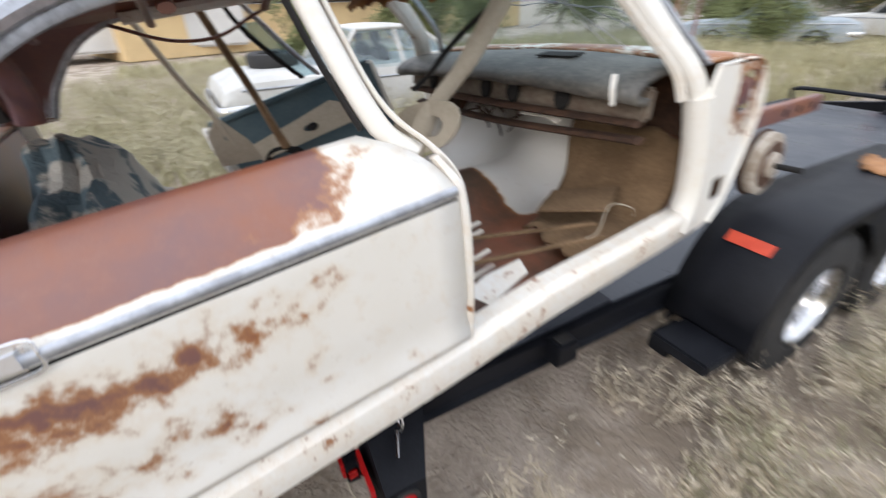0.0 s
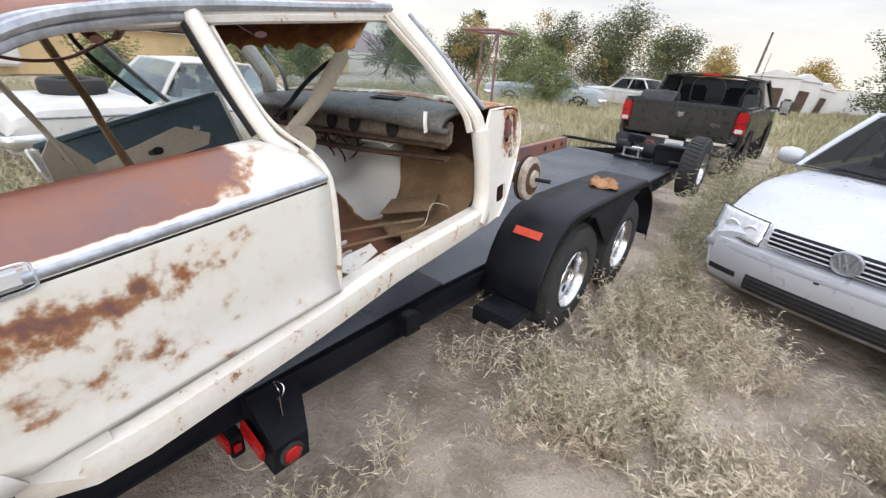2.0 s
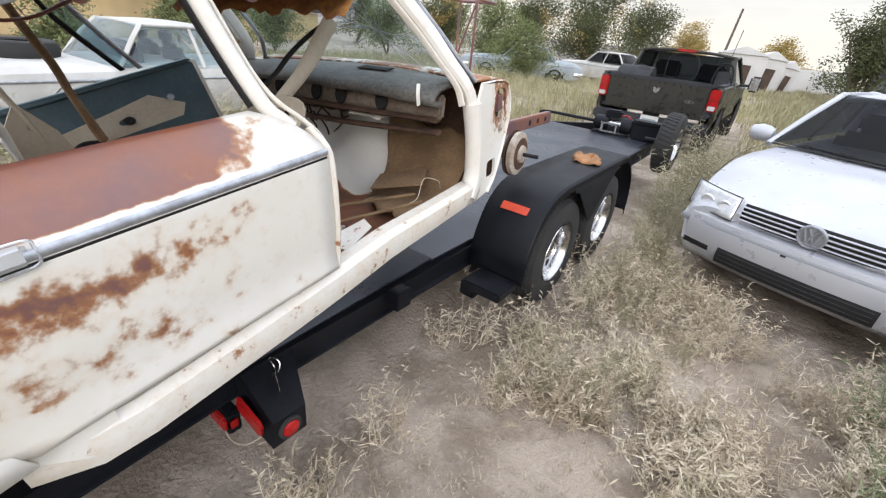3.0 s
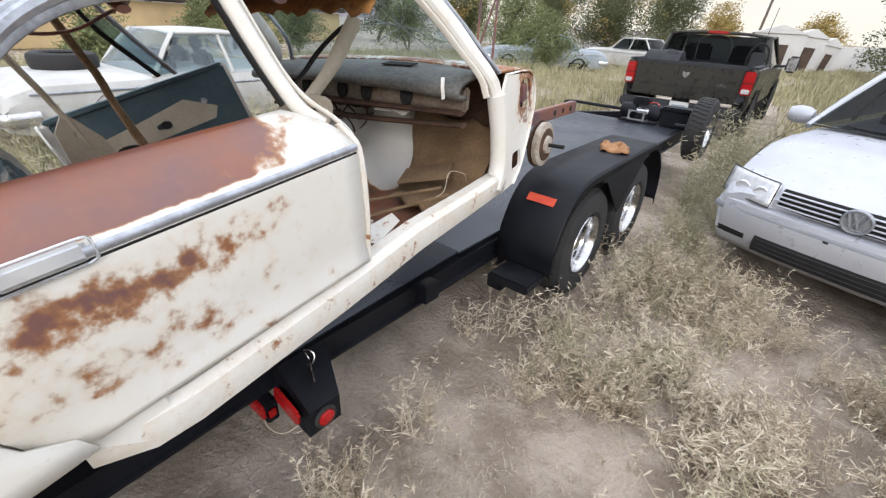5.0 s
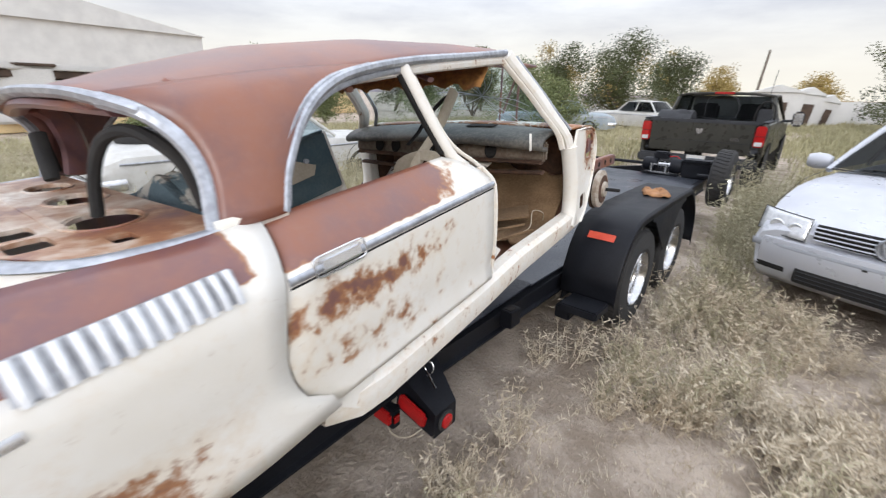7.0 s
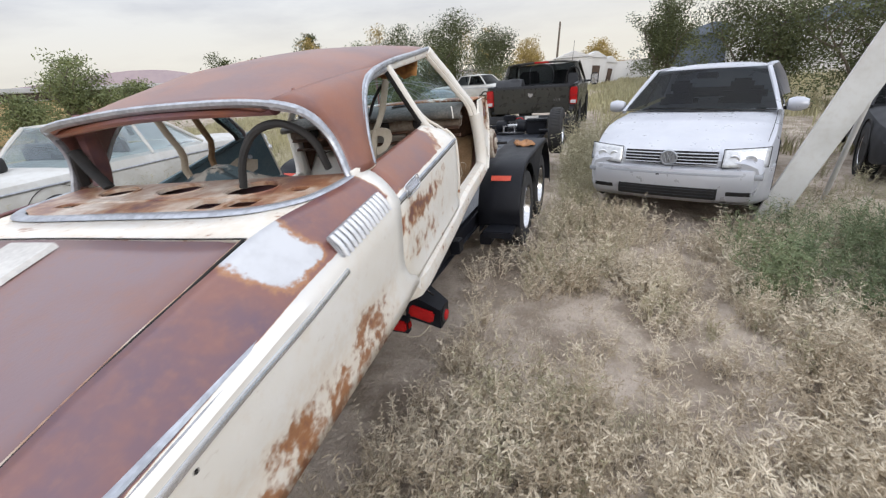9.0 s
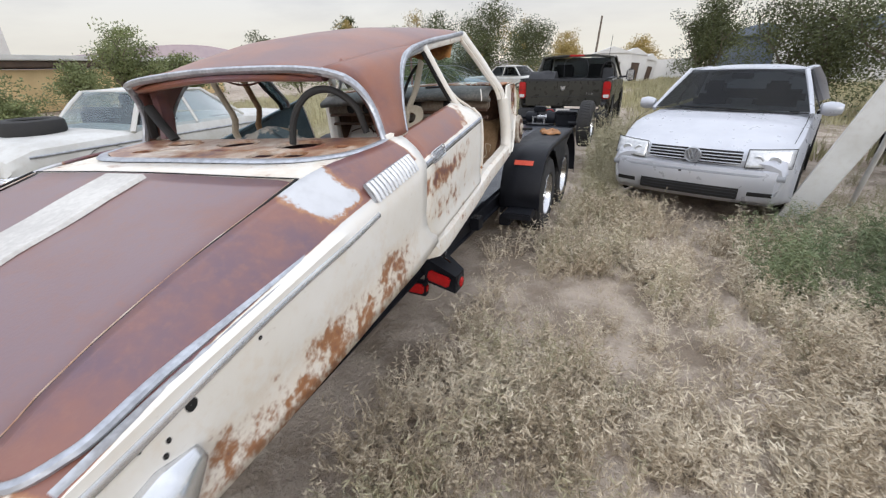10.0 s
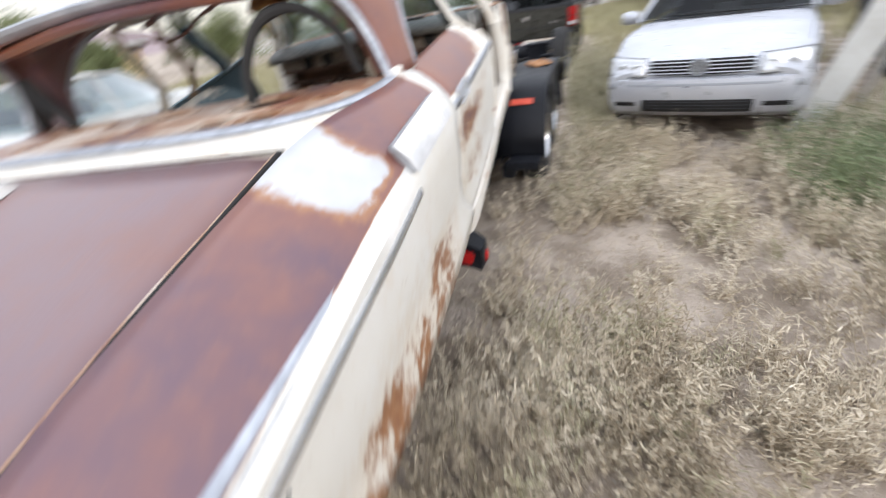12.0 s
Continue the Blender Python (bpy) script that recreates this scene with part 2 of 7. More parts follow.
def haze(m, amount=0.13, tone=(0.50, 0.60, 0.66)):
    """Patchy pale blue diffuse layer mixed over a pane."""
    t = m.node_tree
    out = t.nodes["Material Output"]
    was = out.inputs["Surface"].links[0].from_socket
    df, mx, nz = t.nodes.new("ShaderNodeBsdfDiffuse"), t.nodes.new("ShaderNodeMixShader"), t.nodes.new("ShaderNodeTexNoise")
    mr = t.nodes.new("ShaderNodeMapRange")
    df.inputs[0].default_value = (*tone, 1)
    nz.inputs["Scale"].default_value, nz.inputs["Detail"].default_value = 9, 5
    mr.inputs[1].default_value, mr.inputs[2].default_value = 0.3, 0.7
    mr.inputs[3].default_value, mr.inputs[4].default_value = amount * 0.5, amount * 1.4
    t.links.new(nz.outputs["Fac"], mr.inputs[0])
    t.links.new(mr.outputs[0], mx.inputs[0])
    t.links.new(was, mx.inputs[1])
    t.links.new(df.outputs[0], mx.inputs[2])
    t.links.new(mx.outputs[0], out.inputs["Surface"])


haze(M_GLASS_BLUE)



# ---- geometry helpers ----
def mesh_of(bm, name):
    me = bpy.data.meshes.new(name)
    bm.normal_update()
    bm.to_mesh(me)
    bm.free()
    return me


def part(name, bm, material, parent=None, label="", smooth=True, m=None):
    """One mesh object under a thing, or a thing of its own."""
    me = mesh_of(bm, name)
    for p in me.polygons:
        p.use_smooth = smooth
    me.materials.append(material)
    ob = new(name, me)
    if smooth:
        me.set_sharp_from_angle(angle=radians(38))
    if parent is not None:
        ob.parent = parent
    if m is not None:
        ob.matrix_local = m
    if label:
        ob["label"] = label
    return ob


def thing(name, label, category, m=None, group="", kind=""):
    ob = new(name)
    if m is not None:
        ob.matrix_world = m
    return tagged(ob, label, category, group, kind)


def thick(ob, t, off=-1.0):
    md = ob.modifiers.new("thickness", "SOLIDIFY")
    md.thickness, md.offset = t, off
    return ob


def grid(rows, close=False):
    """A sheet through rows of points."""
    bm = bmesh.new()
    vs = [[bm.verts.new(p) for p in r] for r in rows]
    for a, b in zip(vs, vs[1:]):
        k = len(a)
        for i in range(k if close else k - 1):
            j = (i + 1) % k
            bm.faces.new((a[i], a[j], b[j], b[i]))
    return bm


def caps(bm, n, rows):
    bm.verts.ensure_lookup_table()
    bm.faces.new([bm.verts[i] for i in range(n)][::-1])
    bm.faces.new([bm.verts[(rows - 1) * n + i] for i in range(n)])
    return bm


def box(sx, sy, sz, at=(0, 0, 0), bevel=0.0, bm=None, turn=None):
    own = bm is None
    b = bmesh.new()
    bmesh.ops.create_cube(b, size=1.0)
    bmesh.ops.scale(b, vec=(sx, sy, sz), verts=b.verts)
    if bevel:
        bmesh.ops.bevel(b, geom=b.edges[:], offset=bevel, segments=2, affect="EDGES")
    if turn is not None:
        bmesh.ops.transform(b, matrix=turn, verts=b.verts)
    bmesh.ops.translate(b, vec=at, verts=b.verts)
    if own:
        return b
    join(bm, b)
    return bm


def join(bm, other):
    me = bpy.data.meshes.new("tmp")
    other.to_mesh(me)
    other.free()
    bm.from_mesh(me)
    bpy.data.meshes.remove(me)
    return bm


def rod(a, b, r, seg=10, r2=None):
    """A round bar from a to b."""
    a, b = Vector(a), Vector(b)
    q = (b - a).to_track_quat("Z", "Y").to_matrix().to_4x4()
    bm = bmesh.new()
    bmesh.ops.create_cone(bm, cap_ends=True, segments=seg, radius1=r, radius2=r if r2 is None else r2, depth=(b - a).length)
    bmesh.ops.transform(bm, matrix=Matrix.Translation((a + b) / 2) @ q, verts=bm.verts)
    return bm


def spin_profile(prof, seg=40, axis="X"):
    """Turns a profile of (radius, along) round an axis."""
    rows = []
    for r, s in prof:
        row = []
        for i in range(seg):
            a = 2 * math.pi * i / seg
            c, d = r * math.cos(a), r * math.sin(a)
            row.append((s, c, d) if axis == "X" else ((c, s, d) if axis == "Y" else (c, d, s)))
        rows.append(row)
    bm = grid(rows, True)
    bmesh.ops.recalc_face_normals(bm, faces=bm.faces)
    return bm


def smooth_line(pts, n=6):
    """A smooth run of points through the given ones."""
    p = [Vector(q) for q in pts]
    p = [p[0] * 2 - p[1]] + p + [p[-1] * 2 - p[-2]]
    out = []
    for i in range(1, len(p) - 2):
        for k in range(n):
            t = k / n
            a, b, c, d = p[i - 1], p[i], p[i + 1], p[i + 2]
            out.append(0.5 * ((2 * b) + (c - a) * t + (2 * a - 5 * b + 4 * c - d) * t * t + (3 * b - a - 3 * c + d) * t ** 3))
    out.append(p[-2])
    return out


def sweep(pts, w, h, up=(0, 0, 1), seg=8, n=5):
    """An oval bar along a smooth line; w across, h along up."""
    line = smooth_line(pts, n)
    rows = []
    for i, p in enumerate(line):
        d = (line[min(i + 1, len(line) - 1)] - line[max(i - 1, 0)]).normalized()
        u = Vector(up)
        s = d.cross(u)
        s = s.normalized() if s.length > 1e-4 else Vector((1, 0, 0))
        u = s.cross(d)
        rows.append([p + s * (w / 2 * math.cos(2 * math.pi * k / seg)) + u * (h / 2 * math.sin(2 * math.pi * k / seg)) for k in range(seg)])
    bm = grid(rows, True)
    return caps(bm, seg, len(rows))


def plate(outer, holes=(), thickness=0.0, to=None):
    """A flat sheet (x, y) with real holes; to: matrix that lays it in place."""
    bm = bmesh.new()
    edges = []
    for loop in (outer, *holes):
        vs = [bm.verts.new((x, y, 0)) for x, y in loop]
        edges += [bm.edges.new((vs[i], vs[(i + 1) % len(vs)])) for i in range(len(vs))]
    bmesh.ops.triangle_fill(bm, use_beauty=True, use_dissolve=False, edges=edges)
    if thickness:
        r = bmesh.ops.extrude_face_region(bm, geom=bm.faces[:])
        bmesh.ops.translate(bm, vec=(0, 0, thickness), verts=[v for v in r["geom"] if isinstance(v, bmesh.types.BMVert)])
        bmesh.ops.recalc_face_normals(bm, faces=bm.faces)
    if to is not None:
        bmesh.ops.transform(bm, matrix=to, verts=bm.verts)
    return bm


def oval(cx, cy, rx, ry, n=20, p=2.0):
    out = []
    for i in range(n):
        a = 2 * math.pi * i / n
        c, s = math.cos(a), math.sin(a)
        out.append((cx + rx * math.copysign(abs(c) ** (2 / p), c), cy + ry * math.copysign(abs(s) ** (2 / p), s)))
    return out


def lerp(v, xs, ys):
    return float(np.interp(v, xs, ys))


def wheel(parent, name, at, radius, width, rim_r, side=1, spokes=8, hubcap=False, label=""):
    """A wheel with tyre, rim and hub on an X axle; side: the way its face looks."""
    e = new(name)
    e.parent = parent
    e.location = at
    w, s = width / 2, side
    tyre = spin_profile([(rim_r, -w * 0.8 * s), (rim_r + 0.02, -w * s), (radius * 0.86, -w * 1.02 * s), (radius * 0.965, -w * 0.9 * s), (radius, -w * 0.6 * s), (radius, w * 0.6 * s),
                         (radius * 0.965, w * 0.9 * s), (radius * 0.86, w * 1.02 * s), (rim_r + 0.02, w * s), (rim_r, w * 0.8 * s)], 48)
    part("tyre", tyre, M_RUBBER, e, "worn black rubber tyre")
    tread = bmesh.new()
    for i in range(44):
        a = 2 * math.pi * i / 44
        for k in (-0.42, -0.02, 0.38):
            box(w * 0.55, radius * 0.10, 0.012, (w * k, 0, radius + 0.003), 0, tread, None)
            vs = list(tread.verts)[-8:]
            bmesh.ops.rotate(tread, verts=vs, cent=(0, 0, 0), matrix=Matrix.Rotation(a + k * 0.08, 3, "X"))
    tr = part("tread", tread, M_RUBBER, e, smooth=False)
    tr["kind"] = "stuff"
    face = w * 0.55 * s
    rim = spin_profile([(rim_r, w * 0.82 * s), (rim_r * 0.97, w * 0.95 * s), (rim_r * 0.93, w * 0.86 * s), (rim_r * 0.88, face * 0.6), (rim_r * 0.84, -w * 0.6 * s)], 40)
    part("rim", rim, M_STEEL, e, "bright plated steel rim")
    holes = [oval(rim_r * 0.62 * math.cos(2 * math.pi * (i + 0.5) / spokes), rim_r * 0.62 * math.sin(2 * math.pi * (i + 0.5) / spokes), rim_r * 0.14, rim_r * 0.14, 10) for i in range(spokes)]
    disc = plate(oval(0, 0, rim_r * 0.87, rim_r * 0.87, 36), holes, 0.008, Matrix.Translation((face * 0.35, 0, 0)) @ Matrix.Rotation(radians(90), 4, "Y"))
    part("wheel_disc", disc, M_STEEL, e)
    part("hub_cap", spin_profile([(rim_r * 0.30, face * 0.35), (rim_r * 0.28, face * 0.8), (rim_r * 0.20, face * 1.0), (0.001, face * 1.05)], 24), M_STEEL, e)
    part("brake_backing", spin_profile([(rim_r * 0.82, -face * 0.2), (rim_r * 0.8, -face * 0.5), (0.001, -face * 0.5)], 24), M_DARK, e)
    return e



# ---- ground ----
def height(x, y):
    near = math.exp(-((x - 1) ** 2 + (y + 1) ** 2) / 900)
    return 0.035 * noise.noise((x * 0.5, y * 0.5, 0)) * near + 0.015 * noise.noise((x * 2.1, y * 2.1, 3)) * near - 0.03


def build_ground():
    n = Net("sandy_ground", 0.95, space="Object")
    big, mid, fine = n.noise(0.35, 4), n.noise(2.2, 6, 0.6), n.noise(38, 5, 0.7)
    c = n.mix(n.ramp(mid, 0.35, 0.65), (0.55, 0.465, 0.378), (0.31, 0.250, 0.192))
    c = n.mix(n.ramp(fine, 0.40, 0.72, 0.0, 0.6), c, (0.52, 0.44, 0.375))
    c = n.mix(n.ramp(n.noise(120, 3), 0.62, 0.72, 0.0, 0.7), c, (0.17, 0.13, 0.10))
    c = n.mix(n.ramp(n.noise(1.1, 6, 0.65), 0.47, 0.60, 0.0, 0.75), c, (0.27, 0.215, 0.160))
    n.color(c)
    n.bump(n.math("ADD", n.math("MULTIPLY", n.noise(9, 6, 0.65), 1.0), n.math("MULTIPLY", fine, 0.35)), 1.0, 0.05)
    xs = [-1500, -400, -120, -60, -30, -16] + list(np.arange(-9, 9.01, 0.22)) + [12, 16, 30, 60, 120, 400, 1500]
    ys = [-1500, -300, -80, -30, -14] + list(np.arange(-8, 9.01, 0.22)) + [12, 16, 24, 40, 70, 130, 400, 1500]
    ob = part("ground", grid([[(x, y, height(x, y)) for x in xs] for y in ys]), n.m)
    tagged(ob, "dry sandy dirt ground with sparse weeds and tyre marks", "ground", kind="structure")


build_ground()

def straw(name, dark, light):
    """Stalk tones that differ from plant to plant and from leaf to leaf."""
    n = Net(name, 0.9)
    geo = n.t.nodes.new("ShaderNodeNewGeometry")
    c = n.mix(n.ramp(n.noise(2.4, 3), 0.38, 0.62), dark, light)
    pale = tuple(min(0.85, v * 1.45) for v in light)
    n.color(n.mix(n.math("MULTIPLY", geo.outputs["Random Per Island"], 0.5), c, pale))
    return n.m


M_DRY = straw("dry_stalks", (0.33, 0.265, 0.18), (0.57, 0.50, 0.385))
M_SAGE = straw("pale_green_weed", (0.24, 0.215, 0.125), (0.43, 0.395, 0.27))
M_GREEN = plain("green_weed", (0.13, 0.17, 0.085), (0.22, 0.25, 0.13), 0.9, 0, 3, 40, 0.0)


def weed_mesh(rng, verts, faces, at, size, stems, leafy=16, lean=0.5):
    """Thin branching stems with small leaf and seed clumps."""
    for _ in range(stems):
        a, sp = rng.uniform(0, 6.283), rng.uniform(0.1, lean)
        base = Vector(at) + Vector((rng.gauss(0, size * 0.13), rng.gauss(0, size * 0.13), -0.02))
        d = Vector((math.cos(a) * sp, math.sin(a) * sp, 1)).normalized()
        ln, p = size * rng.uniform(0.55, 1.1), base
        segs = 5
        bend = Vector((rng.gauss(0, 0.16), rng.gauss(0, 0.16), -0.04))
        w = 0.0020 + size * 0.0018
        prev = None
        for k in range(segs + 1):
            side = d.cross(Vector((math.sin(a * 7), math.cos(a * 7), 0.3))).normalized() * w * (1 - 0.75 * k / segs)
            i = len(verts)
            verts.extend((p - side, p + side))
            if prev is not None:
                faces.append((prev, prev + 1, i + 1, i))
            prev = i
            if k >= 1:
                for _b in range(max(1, leafy // segs)):
                    q = p + d * rng.uniform(-0.5, 0.5) * ln / segs
                    o = Vector((rng.gauss(0, 1), rng.gauss(0, 1), rng.uniform(-0.1, 1.1))).normalized()
                    l2 = size * rng.uniform(0.05, 0.15)
                    s2 = o.cross(Vector((rng.gauss(0, 1), rng.gauss(0, 1), rng.gauss(0, 1)))).normalized()
                    w2 = 0.0018 + size * 0.0024
                    j = len(verts)
                    verts.extend((q - s2 * w2 * 0.4, q + s2 * w2 * 0.4, q + o * l2 * 0.6 + s2 * w2, q + o * l2, q + o * l2 * 0.6 - s2 * w2))
                    faces.append((j, j + 1, j + 2, j + 3, j + 4))
            d = (d + bend / segs * 2).normalized()
            p = p + d * ln / segs


def weed_field(name, label, material, spots, seed, stems=9, leafy=16, lean=0.5):
    rng = random.Random(seed)
    verts, faces = [], []
    for x, y, s in spots:
        weed_mesh(rng, verts, faces, (x, y, height(x, y)), s, stems if s > 0.16 else max(3, stems // 2), leafy if s > 0.16 else 6, lean)
    me = bpy.data.meshes.new(name)
    me.from_pydata([tuple(v) for v in verts], [], faces)
    me.materials.append(material)
    return tagged(new(name, me), label, "weeds", kind="stuff")


def clear_of(x, y):
    """True where weeds may grow: off the trailer's track and out of the parked cars."""
    if -1.35 < x < (1.30 if y > -2.3 else 1.0) and -4.25 < y < 14:
        return False
    u, v = x - 2.9, y - 2.4
    a = math.radians(18)
    if abs(u * math.cos(a) - v * math.sin(a)) < 0.85 and abs(u * math.sin(a) + v * math.cos(a)) < 1.85:
        return False
    if -0.8 < x < 1.6 and 5.5 < y < 12:
        return False
    return True


def scatter(seed, n, x0, x1, y0, y1, s0, s1, thr=-0.1, fx=0.9):
    rng, out = random.Random(seed), []
    while len(out) < n:
        x, y = rng.uniform(x0, x1), rng.uniform(y0, y1)
        n -= 0.02
        if clear_of(x, y) and noise.noise((x * fx, y * fx, seed)) > thr:
            out.append((x, y, rng.uniform(s0, s1)))
    return out



# ---- trailer ----
FX = 0.88  # deck half width
ZD = 0.50  # deck top


def fender(parent, side):
    """Tandem teardrop fender: an outline along y swept across."""
    prof = [(-0.575, 0.37), (-0.575, 0.44), (-0.57, 0.53), (-0.50, 0.69), (-0.40, 0.80), (-0.26, 0.86), (0.0, 0.876), (0.88, 0.876), (1.10, 0.85), (1.26, 0.74), (1.38, 0.62), (1.45, 0.46), (1.47, 0.30)]
    prof = [(p.x, p.y) for p in smooth_line([(a, b, 0) for a, b in prof], 3)]
    x0, x1 = FX + 0.045, 1.285
    rows = [[(side * x0, y, z), (side * (x0 + 0.14), y, z + 0.002), (side * (x1 - 0.012), y, z), (side * x1, y, z - 0.012), (side * (x1 + 0.004), y, z - 0.05)] for y, z in prof]
    ob = part("fender", grid(rows), M_BLACK, parent, "black painted steel tandem fender")
    thick(ob, 0.006)
    # lip and the plate between the wheels
    web = plate([(-0.02, 0.80), (0.43 - 0.36, 0.78), (0.43 - 0.10, 0.56), (0.43, 0.47), (0.43 + 0.10, 0.56), (0.43 + 0.36, 0.78), (0.9, 0.80), (0.86, 0.838), (0.0, 0.838)], (), 0.006,
                Matrix(((0, 0, 1, side * (x1 - 0.01)), (1, 0, 0, 0), (0, 1, 0, 0), (0, 0, 0, 1))))
    part("fender_web", web, M_BLACK, parent, smooth=False)
    part("fender_inner_panel", plate([(-0.56, 0.3), (-0.44, 0.6), (-0.2, 0.77), (1.06, 0.77), (1.3, 0.6), (1.38, 0.3)], (), 0.008,
                                     Matrix(((0, 0, 1, side * x0), (1, 0, 0, 0), (0, 1, 0, 0), (0, 0, 0, 1)))), M_BLACK, parent, smooth=False)
    part("reflector_tape", box(0.17, 0.050, 0.004, (side * 1.105, -0.455, 0.760), 0.001, None,
                               Matrix.Rotation(radians(46), 4, "X")), M_ORANGE, parent, "red-orange reflective strip", False)
    part("fender_step", box(0.24, 0.20, 0.055, (side * 1.14, -0.68, 0.36), 0.008), M_BLACK, parent, "black step plate with worn tread")
    part("step_bracket", box(0.10, 0.16, 0.09, (side * 1.02, -0.64, 0.29), 0.008), M_BLACK, parent)


def channel(y0, y1, z0a, z1a, z0b, z1b, side, FX=FX):
    """A C-section side rail, lower and upper edges at both ends."""
    rows = []
    for y, a, b in ((y0, z0a, z1a), (y1, z0b, z1b)):
        xo, xi = side * (FX + 0.02), side * (FX - 0.05)
        rows.append([(xi, y, a), (xo, y, a), (xo, y, a + 0.012), (side * (FX - 0.0), y, a + 0.02), (side * (FX - 0.0), y, b - 0.03), (xo, y, b - 0.022), (xo, y, b), (xi, y, b)])
    return caps(grid(rows, True), 8, 2)


def build_trailer():
    t = thing("car_trailer", "black steel tandem-axle car trailer with diamond-smooth deck", "trailer")
    deck = box(2 * FX, 4.9, 0.012, (0, 1.55, ZD - 0.006), 0.002)
    part("deck", deck, M_DECK, t, "worn dark steel plate deck")
    ramp_rows = [[(-w, y, z), (w, y, z)] for y, z, w in ((-0.9, ZD, FX), (-1.95, 0.455, FX), (-2.4, 0.41, 0.82), (-3.50, 0.325, 0.82))]
    thick(part("beavertail", grid(ramp_rows), M_DECK, t, "sloping dark steel tail ramp"), 0.012)
    for s in (1, -1):
        part("side_rail", channel(-2.0, 4.0, 0.325, 0.455, 0.345, 0.505, s), M_BLACK, t, smooth=False)
        part("ramp_rail", channel(-3.52, -2.0, 0.225, 0.335, 0.325, 0.455, s, 0.84), M_BLACK, t, smooth=False)
        fender(t, s)
        for y in (0.0, 0.88):
            wheel(t, "wheel", (s * 1.155, y, 0.362), 0.362, 0.205, 0.205, s)
        for y in (-1.21,):
            pk = box(0.075, 0.10, 0.10, (s * (FX + 0.055), y, 0.43), 0.004)
            part("stake_pocket", pk, M_BLACK, t)
            part("stake_hole", box(0.045, 0.062, 0.004, (s * (FX + 0.055), y, 0.4815)), M_DARK, t)
        # tail lamp housing, wedge with a lens behind and a round lamp at its end
        hb = grid([[(s * FX, -2.03, 0.30), (s * FX, -1.80, 0.30), (s * FX, -1.78, 0.450), (s * FX, -2.00, 0.450)],
                   [(s * 1.095, -2.02, 0.245), (s * 1.095, -1.88, 0.245), (s * 1.095, -1.88, 0.360), (s * 1.095, -2.01, 0.360)]], True)
        caps(hb, 4, 2)
        bmesh.ops.recalc_face_normals(hb, faces=hb.faces)
        h = part("lamp_housing", hb, M_BLACK, t, "black steel tail lamp box", False)
        part("side_lamp", spin_profile([(0.033, 0.0), (0.033, s * 0.014), (0.026, s * 0.020), (0.001, s * 0.023)], 20), M_REDLENS, h, "round red marker lamp", m=pose(s * 1.096, -1.95, 0.302))
        part("lamp_grommet", spin_profile([(0.046, 0.0), (0.046, s * 0.008), (0.034, s * 0.010)], 24), M_RUBBER, h, m=pose(s * 1.096, -1.95, 0.302))
        part("tail_lens", box(0.155, 0.014, 0.072, (s * 0.985, -2.034, 0.338), 0.012, None, Matrix.Rotation(radians(14 * s), 4, 'Y')), M_REDLENS, h, "oblong red tail lamp lens")
        mk = part("marker_bracket", box(0.13, 0.05, 0.10, (s * 0.845, -2.055, 0.265), 0.006), M_BLACK, t)
        part("marker_lens", box(0.118, 0.014, 0.066, (s * 0.845, -2.085, 0.27), 0.012), M_REDLENS, mk, "oblong red lens")
        part("marker_side_lens", box(0.012, 0.04, 0.045, (s * 0.914, -2.06, 0.27), 0.006), M_REDLENS, mk)
        ring = [(s * (0.95 + 0.03 * math.cos(a)), -1.90 + 0.008 * math.sin(2 * a), 0.465 + 0.032 * math.sin(a)) for a in np.linspace(0, 6.28, 13)]
        part("linch_pin_ring", sweep(ring, 0.005, 0.005, (0.1, 1, 0.2), 6), M_STEEL, t, "bright wire ring")
        part("linch_pin", rod((s * 0.96, -1.91, 0.440), (s * 1.03, -1.94, 0.415), 0.006), M_STEEL, t)
        part("wire", sweep([(s * 0.83, -2.06, 0.24), (s * 0.90, -2.08, 0.20), (s * 0.98, -2.06, 0.21), (s * 1.03, -2.0, 0.26)], 0.006, 0.006), M_BEIGE, t)
    for y in (-1.6, -0.8, 0.0, 0.9, 1.8, 2.8):
        part("cross_member", box(1.70, 0.06, 0.08, (0, y, 0.40), 0.004), M_BLACK, t)
    part("axle", rod((-1.1, 0, 0.362), (1.1, 0, 0.362), 0.04), M_BLACK, t)
    part("axle", rod((-1.1, 0.88, 0.362), (1.1, 0.88, 0.362), 0.04), M_BLACK, t)
    part("front_rail", sweep([(-0.85, 4.02, 0.50), (-0.85, 4.05, 0.62), (-0.3, 4.06, 0.63), (0.15, 4.06, 0.63)], 0.045, 0.045), M_BLACK, t)
    for s in (1, -1):
        part("tongue_beam", caps(grid([[(s * 0.8 - 0.04, 4.0, 0.36), (s * 0.8 + 0.04, 4.0, 0.36), (s * 0.8 + 0.04, 4.0, 0.48), (s * 0.8 - 0.04, 4.0, 0.48)],
                                       [(0.39 + s * 0.05 - 0.04, 5.6, 0.36), (0.39 + s * 0.05 + 0.04, 5.6, 0.36), (0.39 + s * 0.05 + 0.04, 5.6, 0.48), (0.39 + s * 0.05 - 0.04, 5.6, 0.48)]], True), 4, 2), M_BLACK, t, smooth=False)
    sp = wheel(t, "spare_wheel", (1.14, 3.57, 0.60), 0.365, 0.215, 0.205, 1)
    part("spare_bracket", rod((0.85, 3.57, 0.60), (1.06, 3.57, 0.60), 0.03), M_BLACK, t)
    return t


build_trailer()


